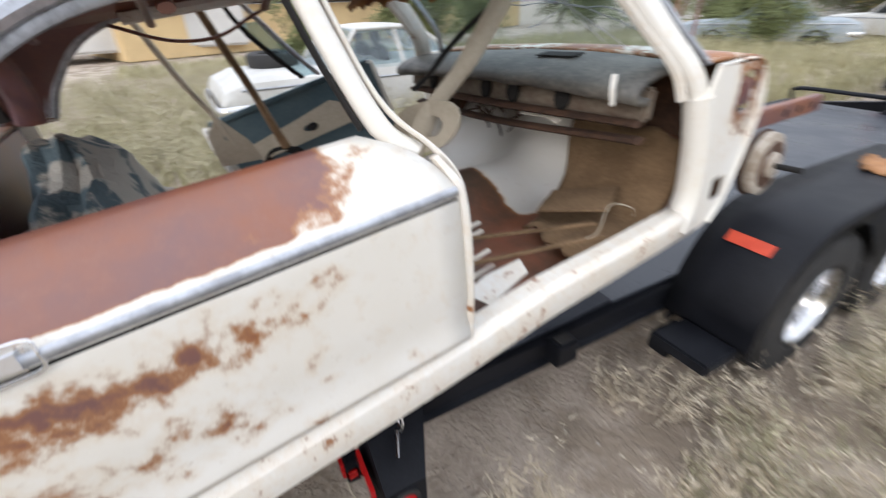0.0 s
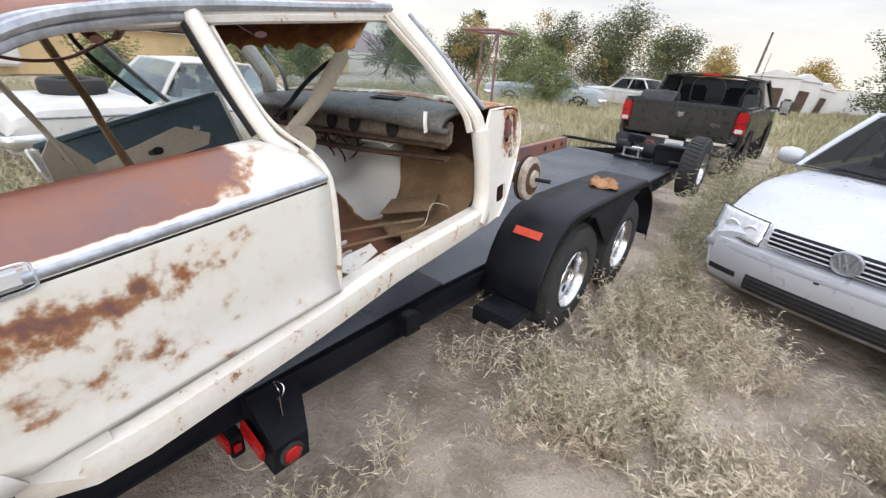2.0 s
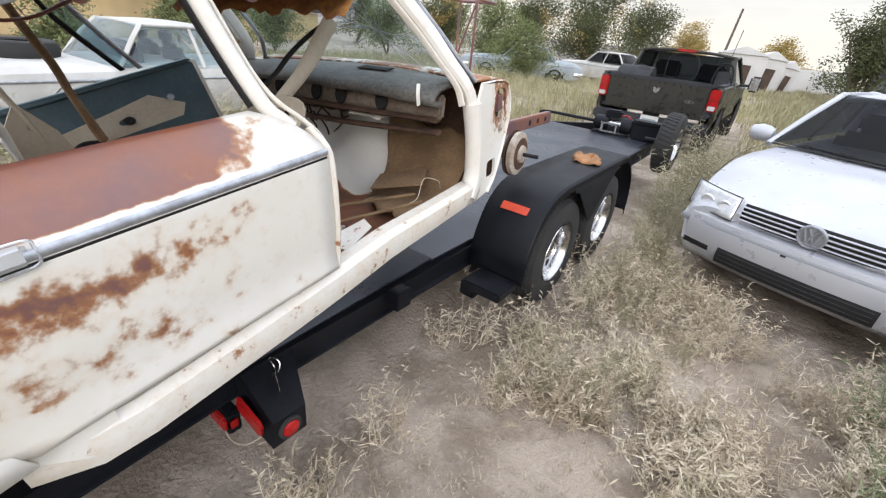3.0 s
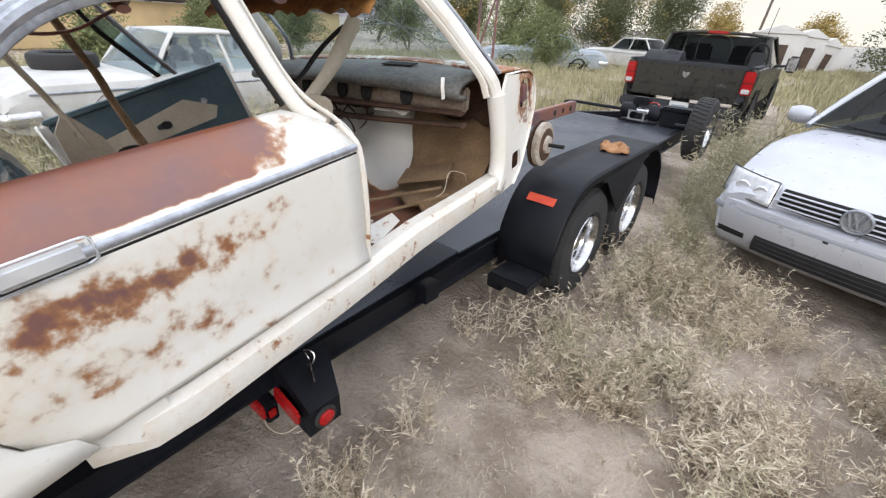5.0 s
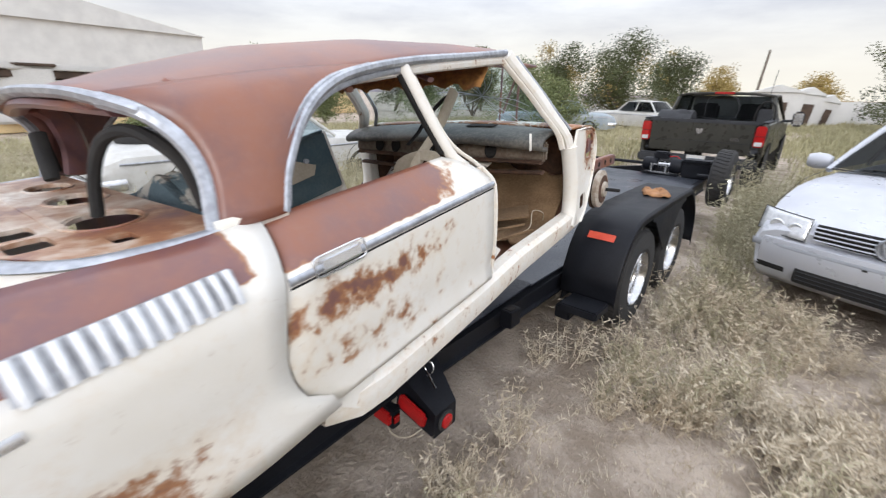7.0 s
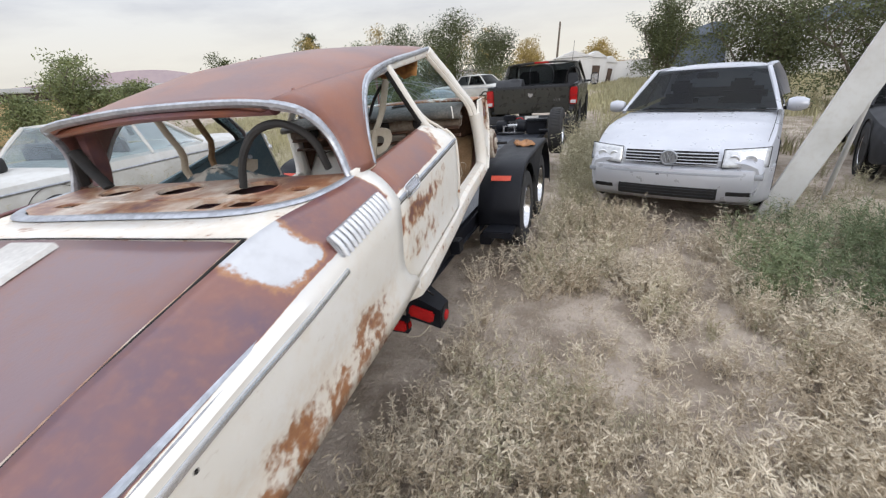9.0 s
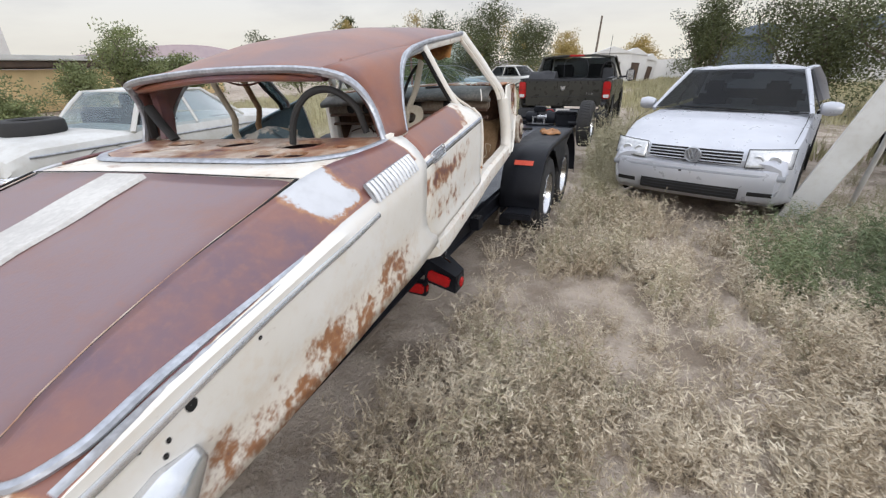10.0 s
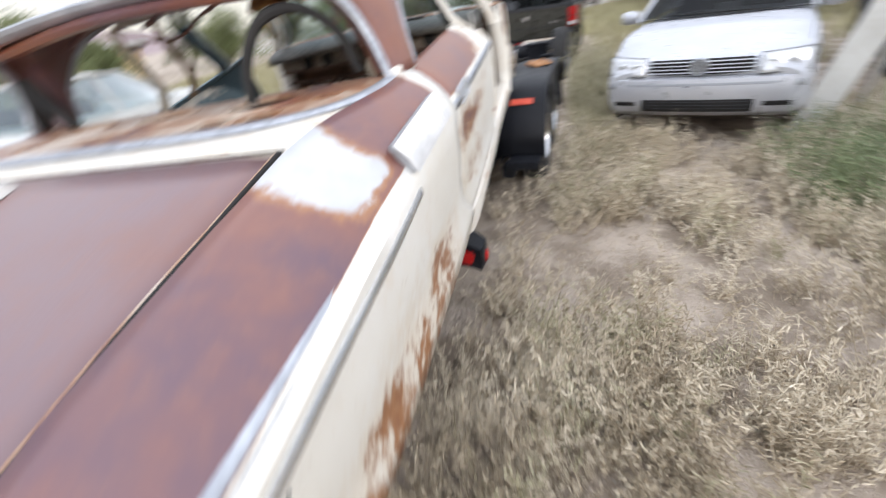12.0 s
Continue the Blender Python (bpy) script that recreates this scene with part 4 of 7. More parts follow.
def build_tail(c):
    # package shelf with its openings
    outer = [(0.845, -0.96), (0.838, -1.12), (0.77, -1.25), (0.56, -1.335), (0, -1.35), (-0.56, -1.335), (-0.77, -1.25), (-0.838, -1.12), (-0.845, -0.96)]
    holes = [oval(0.44, -1.10, 0.122, 0.078), oval(-0.01, -1.065, 0.118, 0.070), oval(-0.42, -1.06, 0.105, 0.060),
             oval(0.375, -1.268, 0.072, 0.042, 12, 6), oval(0.548, -1.262, 0.070, 0.040, 12, 6), oval(-0.52, -1.22, 0.07, 0.025, 12, 6), oval(0.705, -1.13, 0.045, 0.025, 12, 6)]
    part("package_shelf", plate(outer, holes, 0.012, Matrix.Translation((0, 0, 0.680)) @ Matrix.Rotation(radians(-3.2), 4, "X")), M_SHELF, c, "rusted package shelf with speaker openings", False)
    for h in holes[:3]:
        cx, cy = sum(p[0] for p in h) / len(h), sum(p[1] for p in h) / len(h)
        part("speaker_rim", sweep([(x + (x - cx) * 0.10, y + (y - cy) * 0.10, 0.693 - 0.056 * y) for x, y in h + h[:1]], 0.012, 0.008), M_SHELF, c)
    part("shelf_bar", box(1.0, 0.03, 0.008, (-0.05, -1.185, 0.758), 0.003), M_SHELF, c)
    base = [(0.862, -0.99, 0.742), (0.848, -1.12, 0.748), (0.79, -1.25, 0.756), (0.57, -1.345, 0.764), (0, -1.36, 0.768)]
    base = base + [mir(p, -1) for p in base[:-1]][::-1]
    part("rear_glass_base_trim", sweep(base, 0.050, 0.018, (0, 0, 1)), M_TRIM, c, "bright rear window base trim")
    # strip of body between window and lid
    lo = smooth_line(base, 4)
    rows = [[(p.x * 1.0, p.y - 0.01, p.z - 0.006) for p in lo], []]
    for i, p in enumerate(lo):
        u = (i / (len(lo) - 1)) * 2 - 1
        rows[1].append((-u * lid_edge(-1.53)[0], -1.52 - 0.03 * (1 - abs(u) ** 3), 0.762 + 0.022 * (1 - u * u)))
    sheet("deck_panel", rows, rusty("deck_panel_paint", lambda n: n.math("SUBTRACT", 0.0, 0.22)), c, "pale scraped metal panel below the rear window", 0.012)
    # added panel blocks light; near-black sheet below darkens the view through the shelf holes
    part("seat_bulkhead", box(1.66, 0.02, 0.60, (0, -0.96, 0.43), 0.004), M_RUST, c, "added rust-coloured panel that keeps light out of the boot")
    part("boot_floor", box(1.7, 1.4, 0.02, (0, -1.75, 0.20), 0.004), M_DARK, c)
    # lid
    rows = []
    for v in np.linspace(0, 1, 16):
        row = []
        for u in np.linspace(-1, 1, 21):
            y0 = -1.535 - 0.03 * (1 - abs(u) ** 3)
            y = y0 + (-2.535 + 0.05 * abs(u) ** 4 - y0) * v
            ex, ez = lid_edge(y if abs(y) < 2.5 else -2.5)
            crown = 0.030 * (1 - u * u) * (1 - 0.6 * v)
            row.append((u * (ex - 0.008), y, ez + crown + 0.004 - 0.010 * (abs(u) > 0.99)))
        rows.append(row)
    bm = grid(rows)
    bmesh.ops.recalc_face_normals(bm, faces=bm.faces)
    lid = part("boot_lid", bm, M_LID, c, "flat boot lid covered in brown rust, tinted mauve for sky sheen")
    thick(lid, 0.02)
    rows = []
    for v in np.linspace(0.0, 0.985, 14):
        row = []
        for x in (-0.125, -0.115, 0.0, 0.115, 0.125):
            u = x / 0.8
            y0 = -1.60
            y = y0 + (-2.50 - y0) * v
            ez = lid_edge(y if abs(y) < 2.5 else -2.5)[1]
            row.append((x, y, ez + 0.030 * (1 - u * u) * (1 - 0.6 * v) + (0.020 if abs(x) < 0.12 else 0.006)))
        rows.append(row)
    bm = grid(rows)
    bmesh.ops.recalc_face_normals(bm, faces=bm.faces)
    part("lid_spear", bm, plain("chalky_white", (0.62, 0.60, 0.56), (0.48, 0.46, 0.43), 0.6, 0.1, 5, 60, 0.2), lid, "raised pale centre strip")
    for s in (1, -1):
        edge = [mir((lid_edge(y)[0] - 0.001, y, lid_edge(y)[1] + 0.003), s) for y in (-1.535, -1.7, -1.9, -2.1, -2.3, -2.42)] + [mir((0.715, -2.49, 0.512), s), mir((0.69, -2.525, 0.502), s)]
        part("lid_gap", sweep([(p[0], p[1], p[2] + 0.004) for p in edge], 0.013, 0.011), M_DARK, c)
        part("lid_flange", sweep([(p[0] - s * 0.016, p[1], p[2] + 0.001) for p in edge], 0.006, 0.005), M_SHELF, lid)
    front = [(u * 0.822, -1.525 - 0.03 * (1 - abs(u) ** 3), 0.765 + 0.022 * (1 - u * u)) for u in np.linspace(-1, 1, 15)]
    part("lid_front_gap", sweep(front, 0.006, 0.005), M_DARK, c)
    tl = [(x, -2.545 + 0.05 * abs(x / 0.76) ** 4, lid_edge(-2.5)[1] + 0.012 * (1 - (x / 0.8) ** 2)) for x in np.linspace(-0.76, 0.76, 9)]
    part("lid_rear_trim", sweep(tl[::-1], 0.026, 0.018), M_TRIM, c, "bright tail edge trim")
    # tail panel
    rows = []
    for z, y, w in ((0.49, -2.53, 0.955), (0.44, -2.555, 0.965), (0.36, -2.565, 0.965), (0.29, -2.51, 0.948), (0.235, -2.44, 0.93)):
        rows.append([(u * w, y + 0.07 * abs(u) ** 6, z) for u in np.linspace(-1, 1, 17)])
    bm = grid(rows)
    bmesh.ops.recalc_face_normals(bm, faces=bm.faces)
    tp = part("tail_panel", bm, rusty("tail_paint", lambda n: n.math("SUBTRACT", n.math("MULTIPLY", zone(n, 2, 0.38, 0.50, 0.05), 0.35), 0.42), scale=5), c, "cream tail panel stained with yellow rust")
    thick(tp, 0.02)
    slot = [(x, -2.572 + 0.07 * abs(x / 0.95) ** 6, 0.345) for x in np.linspace(-0.72, 0.72, 7)]
    part("tail_slot", sweep(slot, 0.012, 0.07), M_DARK, tp)
    # bumper
    pts = [(1.000, -2.22, 0.370), (1.010, -2.34, 0.350), (0.990, -2.45, 0.332), (0.910, -2.545, 0.315), (0.70, -2.585, 0.310), (0.0, -2.61, 0.310)]
    pts = pts + [mir(p, -1) for p in pts[:-1]][::-1]
    line = smooth_line(pts, 6)
    rows = []
    for i, p in enumerate(line):
        d = (line[min(i + 1, len(line) - 1)] - line[max(i - 1, 0)]).normalized()
        out = d.cross(Vector((0, 0, 1))).normalized()
        if out.y > 0 and abs(p.x) < 0.9:
            out = -out
        if abs(p.x) >= 0.9:
            out = out if out.x * p.x > 0 else -out
        e = min(i, len(line) - 1 - i)
        k = min(1.0, 0.35 + e / 8)
        rows.append([p + out * o * k + Vector((0, 0, z * k)) for o, z in ((-0.03, -0.080), (0.012, -0.072), (0.038, -0.035), (0.042, 0.0), (0.030, 0.038), (0.0, 0.070), (-0.03, 0.074))])
    bm = grid(rows)
    bmesh.ops.recalc_face_normals(bm, faces=bm.faces)
    thick(part("rear_bumper", bm, M_CHROME, c, "heavy wraparound chrome bumper"), 0.008)


def build_front(c):
    for s in (1, -1):
        # outer sill and cowl side
        ys = np.linspace(-0.90, 0.86, 16)
        rows = []
        for k, (dz, x) in enumerate(((0.0, 0.90), (0.004, 0.955), (0.05, 0.972), (0.085, 0.968), (0.105, 0.945), (0.106, 0.89), (0.075, 0.875))):
            rows.append([(x - 0.035 * min(1, max(0, (-0.74 - y) / 0.16)), y, sill_low(y) + dz) for y in ys])
        sheet("sill", rows, M_CREAM_WORN, c, "scuffed cream door sill", 0.008, -s)
        out = [(0.86, 0.06), (0.98, 0.07), (1.05, 0.16), (1.11, 0.26), (1.145, 0.38), (1.15, 0.50), (1.10, 0.575), (0.90, 0.60), (0.86, 0.52)]
        hs = [oval(1.06, 0.490, 0.055, 0.066, 16, 3), oval(1.075, 0.365, 0.020, 0.022, 12, 5), oval(1.00, 0.185, 0.042, 0.046, 12, 5)]
        mm = Matrix(((0, 0, 1, s * 0.925), (1, 0, 0, 0), (0, 1, 0, 0), (0, 0, 0, 1)))
        part("cowl_side", plate(out, hs, 0.016, mm), M_COWL, c, "cream cowl side panel with rusted openings", False)
        part("cowl_side_backing", plate([(0.93, 0.1), (1.13, 0.3), (1.13, 0.56), (0.93, 0.56)], (), 0.004, Matrix(((0, 0, 1, s * 0.885), (1, 0, 0, 0), (0, 1, 0, 0), (0, 0, 0, 1)))), M_DARKRUST, c, smooth=False)
        part("cowl_flange", sweep([mir(p, s) for p in ((0.945, 0.97, 0.07), (0.945, 1.05, 0.16), (0.945, 1.145, 0.38), (0.945, 1.15, 0.50), (0.94, 1.09, 0.585), (0.935, 0.90, 0.605))], 0.010, 0.018, (1, 0, 0)), M_COWL, c)
        part("hinge_bracket", box(0.03, 0.06, 0.08, (s * 0.925, 1.06, 0.49), 0.008), M_RUST, c)
        part("torn_metal", sweep([mir(p, s) for p in ((0.955, 1.06, 0.50), (0.965, 1.05, 0.44), (0.958, 1.06, 0.40))], 0.008, 0.02), M_CREAM_WORN, c)
    # cowl top, firewall, dash, floor
    rows = []
    for y, z, w in ((0.92, 0.615, 0.88), (1.02, 0.615, 0.92), (1.12, 0.59, 0.93), (1.15, 0.55, 0.92)):
        rows.append([(u * w, y + 0.08 * (1 - u * u), z + 0.012 * (1 - u * u)) for u in np.linspace(-1, 1, 15)])
    bm = grid(rows)
    bmesh.ops.recalc_face_normals(bm, faces=bm.faces)
    thick(part("cowl_top", bm, rusty("cowl_paint", lambda n: n.math("ADD", 0.1, 0.0)), c, "rust-spotted cowl top"), 0.012)
    part("firewall", box(1.78, 0.03, 0.52, (0, 1.12, 0.33), 0.004), M_DARKRUST, c, "rusted firewall")
    rows = []
    prof = [(1.04, 0.612), (0.95, 0.628), (0.84, 0.640), (0.75, 0.636), (0.69, 0.616), (0.66, 0.585), (0.67, 0.556), (0.74, 0.545)]
    prof = [(p.x, p.y) for p in smooth_line([(a, b, 0) for a, b in prof], 4)]
    for u in np.linspace(-1, 1, 17):
        rows.append([(u * 0.84, y - 0.10 * u * u * (y - 0.65) / 0.4, z - 0.02 * u * u + 0.006 * noise.noise((u * 6, y * 9, 2))) for y, z in prof])
    bm = grid(rows)
    bmesh.ops.recalc_face_normals(bm, faces=bm.faces)
    d = part("dashboard", bm, M_GREYPAD, c, "faded grey padded dashboard top")
    thick(d, 0.02)
    part("dash_panel", box(1.64, 0.04, 0.10, (0, 0.75, 0.515), 0.01, None, Matrix.Rotation(radians(-12), 4, "X")), plain("dark_brown_panel", (0.20, 0.165, 0.125), (0.10, 0.065, 0.045), 0.7, 0, 8, 50, 0.4), d, "rusted instrument panel")
    part("dash_roll", sweep([(-0.78, 0.72, 0.462), (0, 0.70, 0.462), (0.80, 0.73, 0.462)], 0.06, 0.022), M_DARKRUST, d)
    part("dash_lower_rail", sweep([(-0.78, 0.74, 0.385), (0, 0.72, 0.38), (0.80, 0.74, 0.405)], 0.05, 0.025), M_DARKRUST, d)
    part("dash_vent", box(0.22, 0.06, 0.006, (0.30, 0.82, 0.645), 0.002), M_DARK, d)
    for x in (-0.55, -0.38, -0.05, 0.15, 0.45):
        part("gauge_hole", spin_profile([(0.001, 0), (0.035, 0.0), (0.04, 0.006), (0.045, 0.002)], 18, "Y"), M_DARK, d, m=pose(x, 0.718, 0.515, -12))
    rngd = random.Random(3)
    for k in range(10):
        x, y = rngd.uniform(-0.70, -0.20), rngd.uniform(0.95, 1.08)
        p0 = Vector((x, y, rngd.uniform(0.25, 0.42)))
        pts = [p0 + Vector((rngd.gauss(0, 0.05), rngd.gauss(0, 0.03), -0.07 * i)) for i in range(4)]
        part("dangling_wire", sweep(pts, 0.012, 0.009), M_DARKRUST, d)
    for x, y, a in ((0.22, 0.70, 20), (0.34, 0.72, -15)):
        part("paper_scrap", plate([(0, 0), (0.10, 0.01), (0.09, 0.07), (0.02, 0.06)], (), 0.003, pose(x, y, 0.435, 25, 10, a)), M_CREAM_WORN, d, smooth=False)
    part("hanging_strip", sweep([(0.80, 0.62, 0.65), (0.805, 0.605, 0.60), (0.80, 0.61, 0.55)], 0.006, 0.022, (0, 1, 0)), M_CREAM, d)
    # floor with tunnel
    rows = []
    for y in np.linspace(1.10, -2.45, 40):
        row = []
        for x in np.linspace(-0.88, 0.88, 31):
            tun = math.exp(-(x / 0.20) ** 2) * (0.15 if y > 0.3 else 0.10)
            toe = max(0, (y - 0.80)) * 0.9
            seat = 0.10 * (1 if y < -0.30 else 0) + (0.12 if y < -1.0 else 0) * 0
            z = 0.03 + tun + toe + seat + 0.010 * noise.noise((x * 5, y * 5, 2)) + 0.006 * math.sin(x * 42) * (0.2 < abs(x) < 0.75)
            row.append((x, y, z))
        rows.append(row)
    bm = grid(rows)
    bmesh.ops.recalc_face_normals(bm, faces=bm.faces)
    thick(part("floor_pan", bm, M_FLOORPAN, c, "ribbed steel floor pan with peeling cream paint and rust"), 0.01)
    rows = []
    for i in range(20):
        row = []
        for j in range(16):
            u, v = i / 19, j / 15
            y = 0.50 + 0.58 * u + 0.08 * noise.noise((v * 3, 5, 0))
            x0 = 0.40 - 0.62 * (y - 0.667)
            x = x0 + (0.82 - x0) * v + 0.05 * noise.noise((u * 4, 1, 0)) * (1 - v)
            z = 0.075 + max(0, (y - 0.80)) * 0.9 + math.exp(-(x / 0.20) ** 2) * 0.15 + 0.02 * abs(noise.noise((u * 5, v * 5, 3)))
            row.append((x, y, z))
        rows.append(row)
    thick(part("floor_mat", grid(rows), M_CARPET, c, "torn brown floor mat"), 0.012)
    part("mat_scrap", plate([(0, 0), (0.26, 0.04), (0.22, 0.22), (-0.03, 0.17)], (), 0.008, pose(0.52, 0.55, 0.125, 8, -6, 20)), M_CARPET, c, smooth=False)
    for k, (x, y, l, a) in enumerate(((0.70, 0.16, 0.22, 8), (0.63, 0.20, 0.20, 12), (0.50, 0.25, 0.2, 10), (0.45, 0.27, 0.2, 10), (0.76, 0.38, 0.42, -22), (0.66, 0.44, 0.4, -30))):
        part("loose_slat", box(0.016, l, 0.012, (0, 0, 0), 0.003), M_CREAM_WORN if k < 4 else M_CARPET, c, m=pose(x, y, 0.085 + 0.01 * k, 0, 0, a))
    part("sill_scrap", plate([(0, 0), (0.09, 0.01), (0.08, 0.16), (0.02, 0.19), (-0.01, 0.08)], (), 0.004, pose(0.78, 0.12, 0.10, 4, 8, 12)), M_CREAM_WORN, c, smooth=False)
    part("loose_wire", sweep([(0.80, 0.75, 0.13), (0.83, 0.70, 0.19), (0.81, 0.62, 0.22), (0.84, 0.54, 0.15), (0.78, 0.50, 0.11)], 0.004, 0.004), M_BEIGE, c)


def build_far_side(c):
    """The far front door with its vent window and bare inner skin, standing in its opening."""
    s = -1
    d = new("front_door")
    d.parent = c
    d.matrix_local = pose(-0.93, 0.74, -0.06, 13, 0, -14)
    part("door_skin", box(0.03, 0.92, 0.60, (-0.06, -0.47, 0.43), 0.010), M_CREAM, d, "cream far front door")
    part("trim_panel", box(0.02, 0.86, 0.44, (-0.03, -0.46, 0.50), 0.008), M_TEAL, d, "teal vinyl door lining")
    arm = plate([(-0.60, 0.0), (-0.05, 0.02), (0.0, 0.10), (-0.10, 0.19), (-0.34, 0.15), (-0.60, 0.12)], (oval(-0.30, 0.08, 0.028, 0.02, 12),), 0.012,
                Matrix(((0, 0, 1, -0.018), (1, 0, 0, -0.14), (0, 1, 0, 0.42), (0, 0, 0, 1))))
    part("bare_panel", arm, M_BEIGE, d, "bare beige card where the armrest was", False)
    part("window_crank", spin_profile([(0.001, 0.02), (0.022, 0.02), (0.026, 0.0)], 16), M_DARK, d, m=pose(-0.01, -0.42, 0.50))
    part("lock_knob", spin_profile([(0.001, 0.03), (0.015, 0.03), (0.02, 0.0)], 16), M_TRIM, d, m=pose(-0.01, -0.20, 0.56))
    part("latch_edge", plate([(0.0, 0.13), (0.12, 0.16), (0.13, 0.62), (0.06, 0.73), (0.0, 0.73)], (oval(0.06, 0.55, 0.02, 0.03, 10),), 0.012, Matrix(((1, 0, 0, -0.09), (0, 0, 1, -0.945), (0, 1, 0, 0), (0, 0, 0, 1)))), M_CREAM, d, smooth=False)
    part("top_seal", box(0.05, 0.86, 0.03, (-0.03, -0.47, 0.735), 0.008), M_TEAL, d)
    part("speaker_ring", spin_profile([(0.06, 0.0), (0.10, 0.012), (0.115, 0.0)], 24), M_DARK, d, m=pose(-0.015, -0.64, 0.36))
    # centre posts of the far side and a loose leaning frame
    part("door_window_post", sweep([(-0.84, -0.41, 1.02), (-0.86, -0.34, 0.82), (-0.86, -0.235, 0.52), (-0.87, -0.17, 0.30)], 0.030, 0.065, (1, 0, 0)), M_BEIGE, c, "cream window post of the far door")
    part("post_foot", plate([(-0.30, 0.30), (-0.08, 0.28), (-0.12, 0.40), (-0.24, 0.55), (-0.31, 0.46)], (oval(-0.22, 0.44, 0.014, 0.018, 10),), 0.012, Matrix(((0, 0, 1, -0.85), (1, 0, 0, 0), (0, 1, 0, 0), (0, 0, 0, 1)))), M_BEIGE, c, smooth=False)
    part("far_centre_post", sweep([(-0.78, -0.15, 1.05), (-0.85, -0.115, 0.96), (-0.86, -0.008, 0.59), (-0.88, 0.06, 0.30)], 0.04, 0.05, (1, 0, 0)), M_CARPET, c, "brown-stained centre post")
    part("vent_window_frame", sweep([(-0.78, -0.04, 1.05), (-0.85, 0.01, 0.96), (-0.86, 0.20, 0.66)], 0.022, 0.03, (1, 0, 0)), M_DARK, c)
    part("vent_window_rail", sweep([(-0.77, 0.03, 1.05), (-0.84, 0.09, 0.96), (-0.86, 0.27, 0.66)], 0.022, 0.03, (1, 0, 0)), M_TRIM, c, "bright vent window rail")
    part("vent_glass", plate([(0.01, 0.96), (0.08, 0.96), (0.26, 0.67), (0.20, 0.67)], (), 0.004, Matrix(((0, 0, 1, -0.853), (1, 0, 0, 0), (0, 1, 0, 0), (0, 0, 0, 1)))), M_GLASS_BLUE, c, smooth=False)
    lf = part("loose_window_frame", sweep([(0.28, 0.10, 0.12), (0.30, 0.25, 0.48), (0.30, 0.45, 0.74), (0.30, 0.60, 0.90)], 0.075, 0.035, (1, 0, 0)), M_BEIGE, c, "loose cream window frame leaning inside")
    part("frame_foot", plate(oval(0.0, 0.0, 0.09, 0.13, 18), (oval(0.01, 0.02, 0.035, 0.045, 12),), 0.012, pose(0.30, 0.29, 0.52, 60, 70, 0)), M_BEIGE, lf, smooth=False)
    part("frame_seal", sweep([(0.30, 0.59, 0.89), (0.27, 0.52, 0.86), (0.25, 0.40, 0.78), (0.24, 0.28, 0.66)], 0.02, 0.025, (1, 0, 0)), M_DARK, lf)
    part("drum_face", spin_profile([(0.001, 0.034), (0.085, 0.034), (0.09, 0.029)], 28), M_DARKRUST, c, m=pose(0.92, 1.34, 0.165))
    part("leaning_bar", sweep([(-0.545, -1.02, 0.765), (-0.64, -1.0, 0.85), (-0.72, -0.98, 0.93)], 0.05, 0.022), M_RUBBER, c, "dark bent bar leaning on the far pillar")
    part("leaning_bar", sweep([(-0.72, -0.98, 0.93), (-0.77, -0.975, 0.85), (-0.81, -0.97, 0.765)], 0.045, 0.022), M_RUBBER, c)
    part("wheel_hoop", sweep([(0.40, -1.10, 0.76), (0.44, -1.08, 0.87), (0.53, -1.05, 0.955), (0.64, -1.01, 0.965), (0.72, -0.97, 0.89), (0.74, -0.96, 0.77)], 0.030, 0.032, (0, 1, 0)), M_RUBBER, c, "loose black hoop of rubber trim")
    rows = []
    for i in range(22):
        row = []
        for j in range(18):
            u, v = i / 21, j / 17
            z = 0.30 + 0.42 * math.sin(math.pi * u) ** 0.5 * math.sin(math.pi * v) ** 0.6 + 0.09 * noise.noise((u * 5, v * 5, 7)) + 0.04 * noise.noise((u * 12, v * 12, 1))
            row.append((-0.72 + 1.25 * v, -0.93 + 0.38 * u + 0.05 * noise.noise((v * 4, u * 4, 3)), z))
        rows.append(row)
    bm = grid(rows)
    bmesh.ops.recalc_face_normals(bm, faces=bm.faces)
    pile = Net("torn_upholstery", 0.9)
    f = pile.ramp(pile.noise(7, 5, 0.6), 0.44, 0.52)
    pile.color(pile.mix(f, (0.095, 0.135, 0.155), (0.46, 0.44, 0.39)))
    pile.bump(pile.noise(25, 5), 0.6, 0.03)
    part("torn_rear_seat", bm, pile.m, c, "collapsed rear seat of torn teal and beige cloth")
    # chassis rail ahead of the cowl and the front hub
    part("chassis_rail", box(0.06, 1.40, 0.085, (0.60, 1.83, 0.165), 0.008, None, Matrix.Rotation(radians(-6), 4, "X")), M_RUST, c, "rusted chassis rail")
    part("chassis_rail", box(0.06, 1.40, 0.085, (-0.60, 1.83, 0.165), 0.008, None, Matrix.Rotation(radians(-6), 4, "X")), M_RUST, c, "rusted chassis rail")
    for y in (2.1, 2.25, 2.4):
        part("rail_hole", spin_profile([(0.001, 0.002), (0.02, 0.002), (0.02, 0.0)], 14), M_DARK, c, m=pose(0.631, y, 0.165 - 0.105 * (y - 1.83)))
    hub = new("front_hub")
    hub.parent = c
    hub.matrix_local = pose(0.92, 1.34, 0.165)
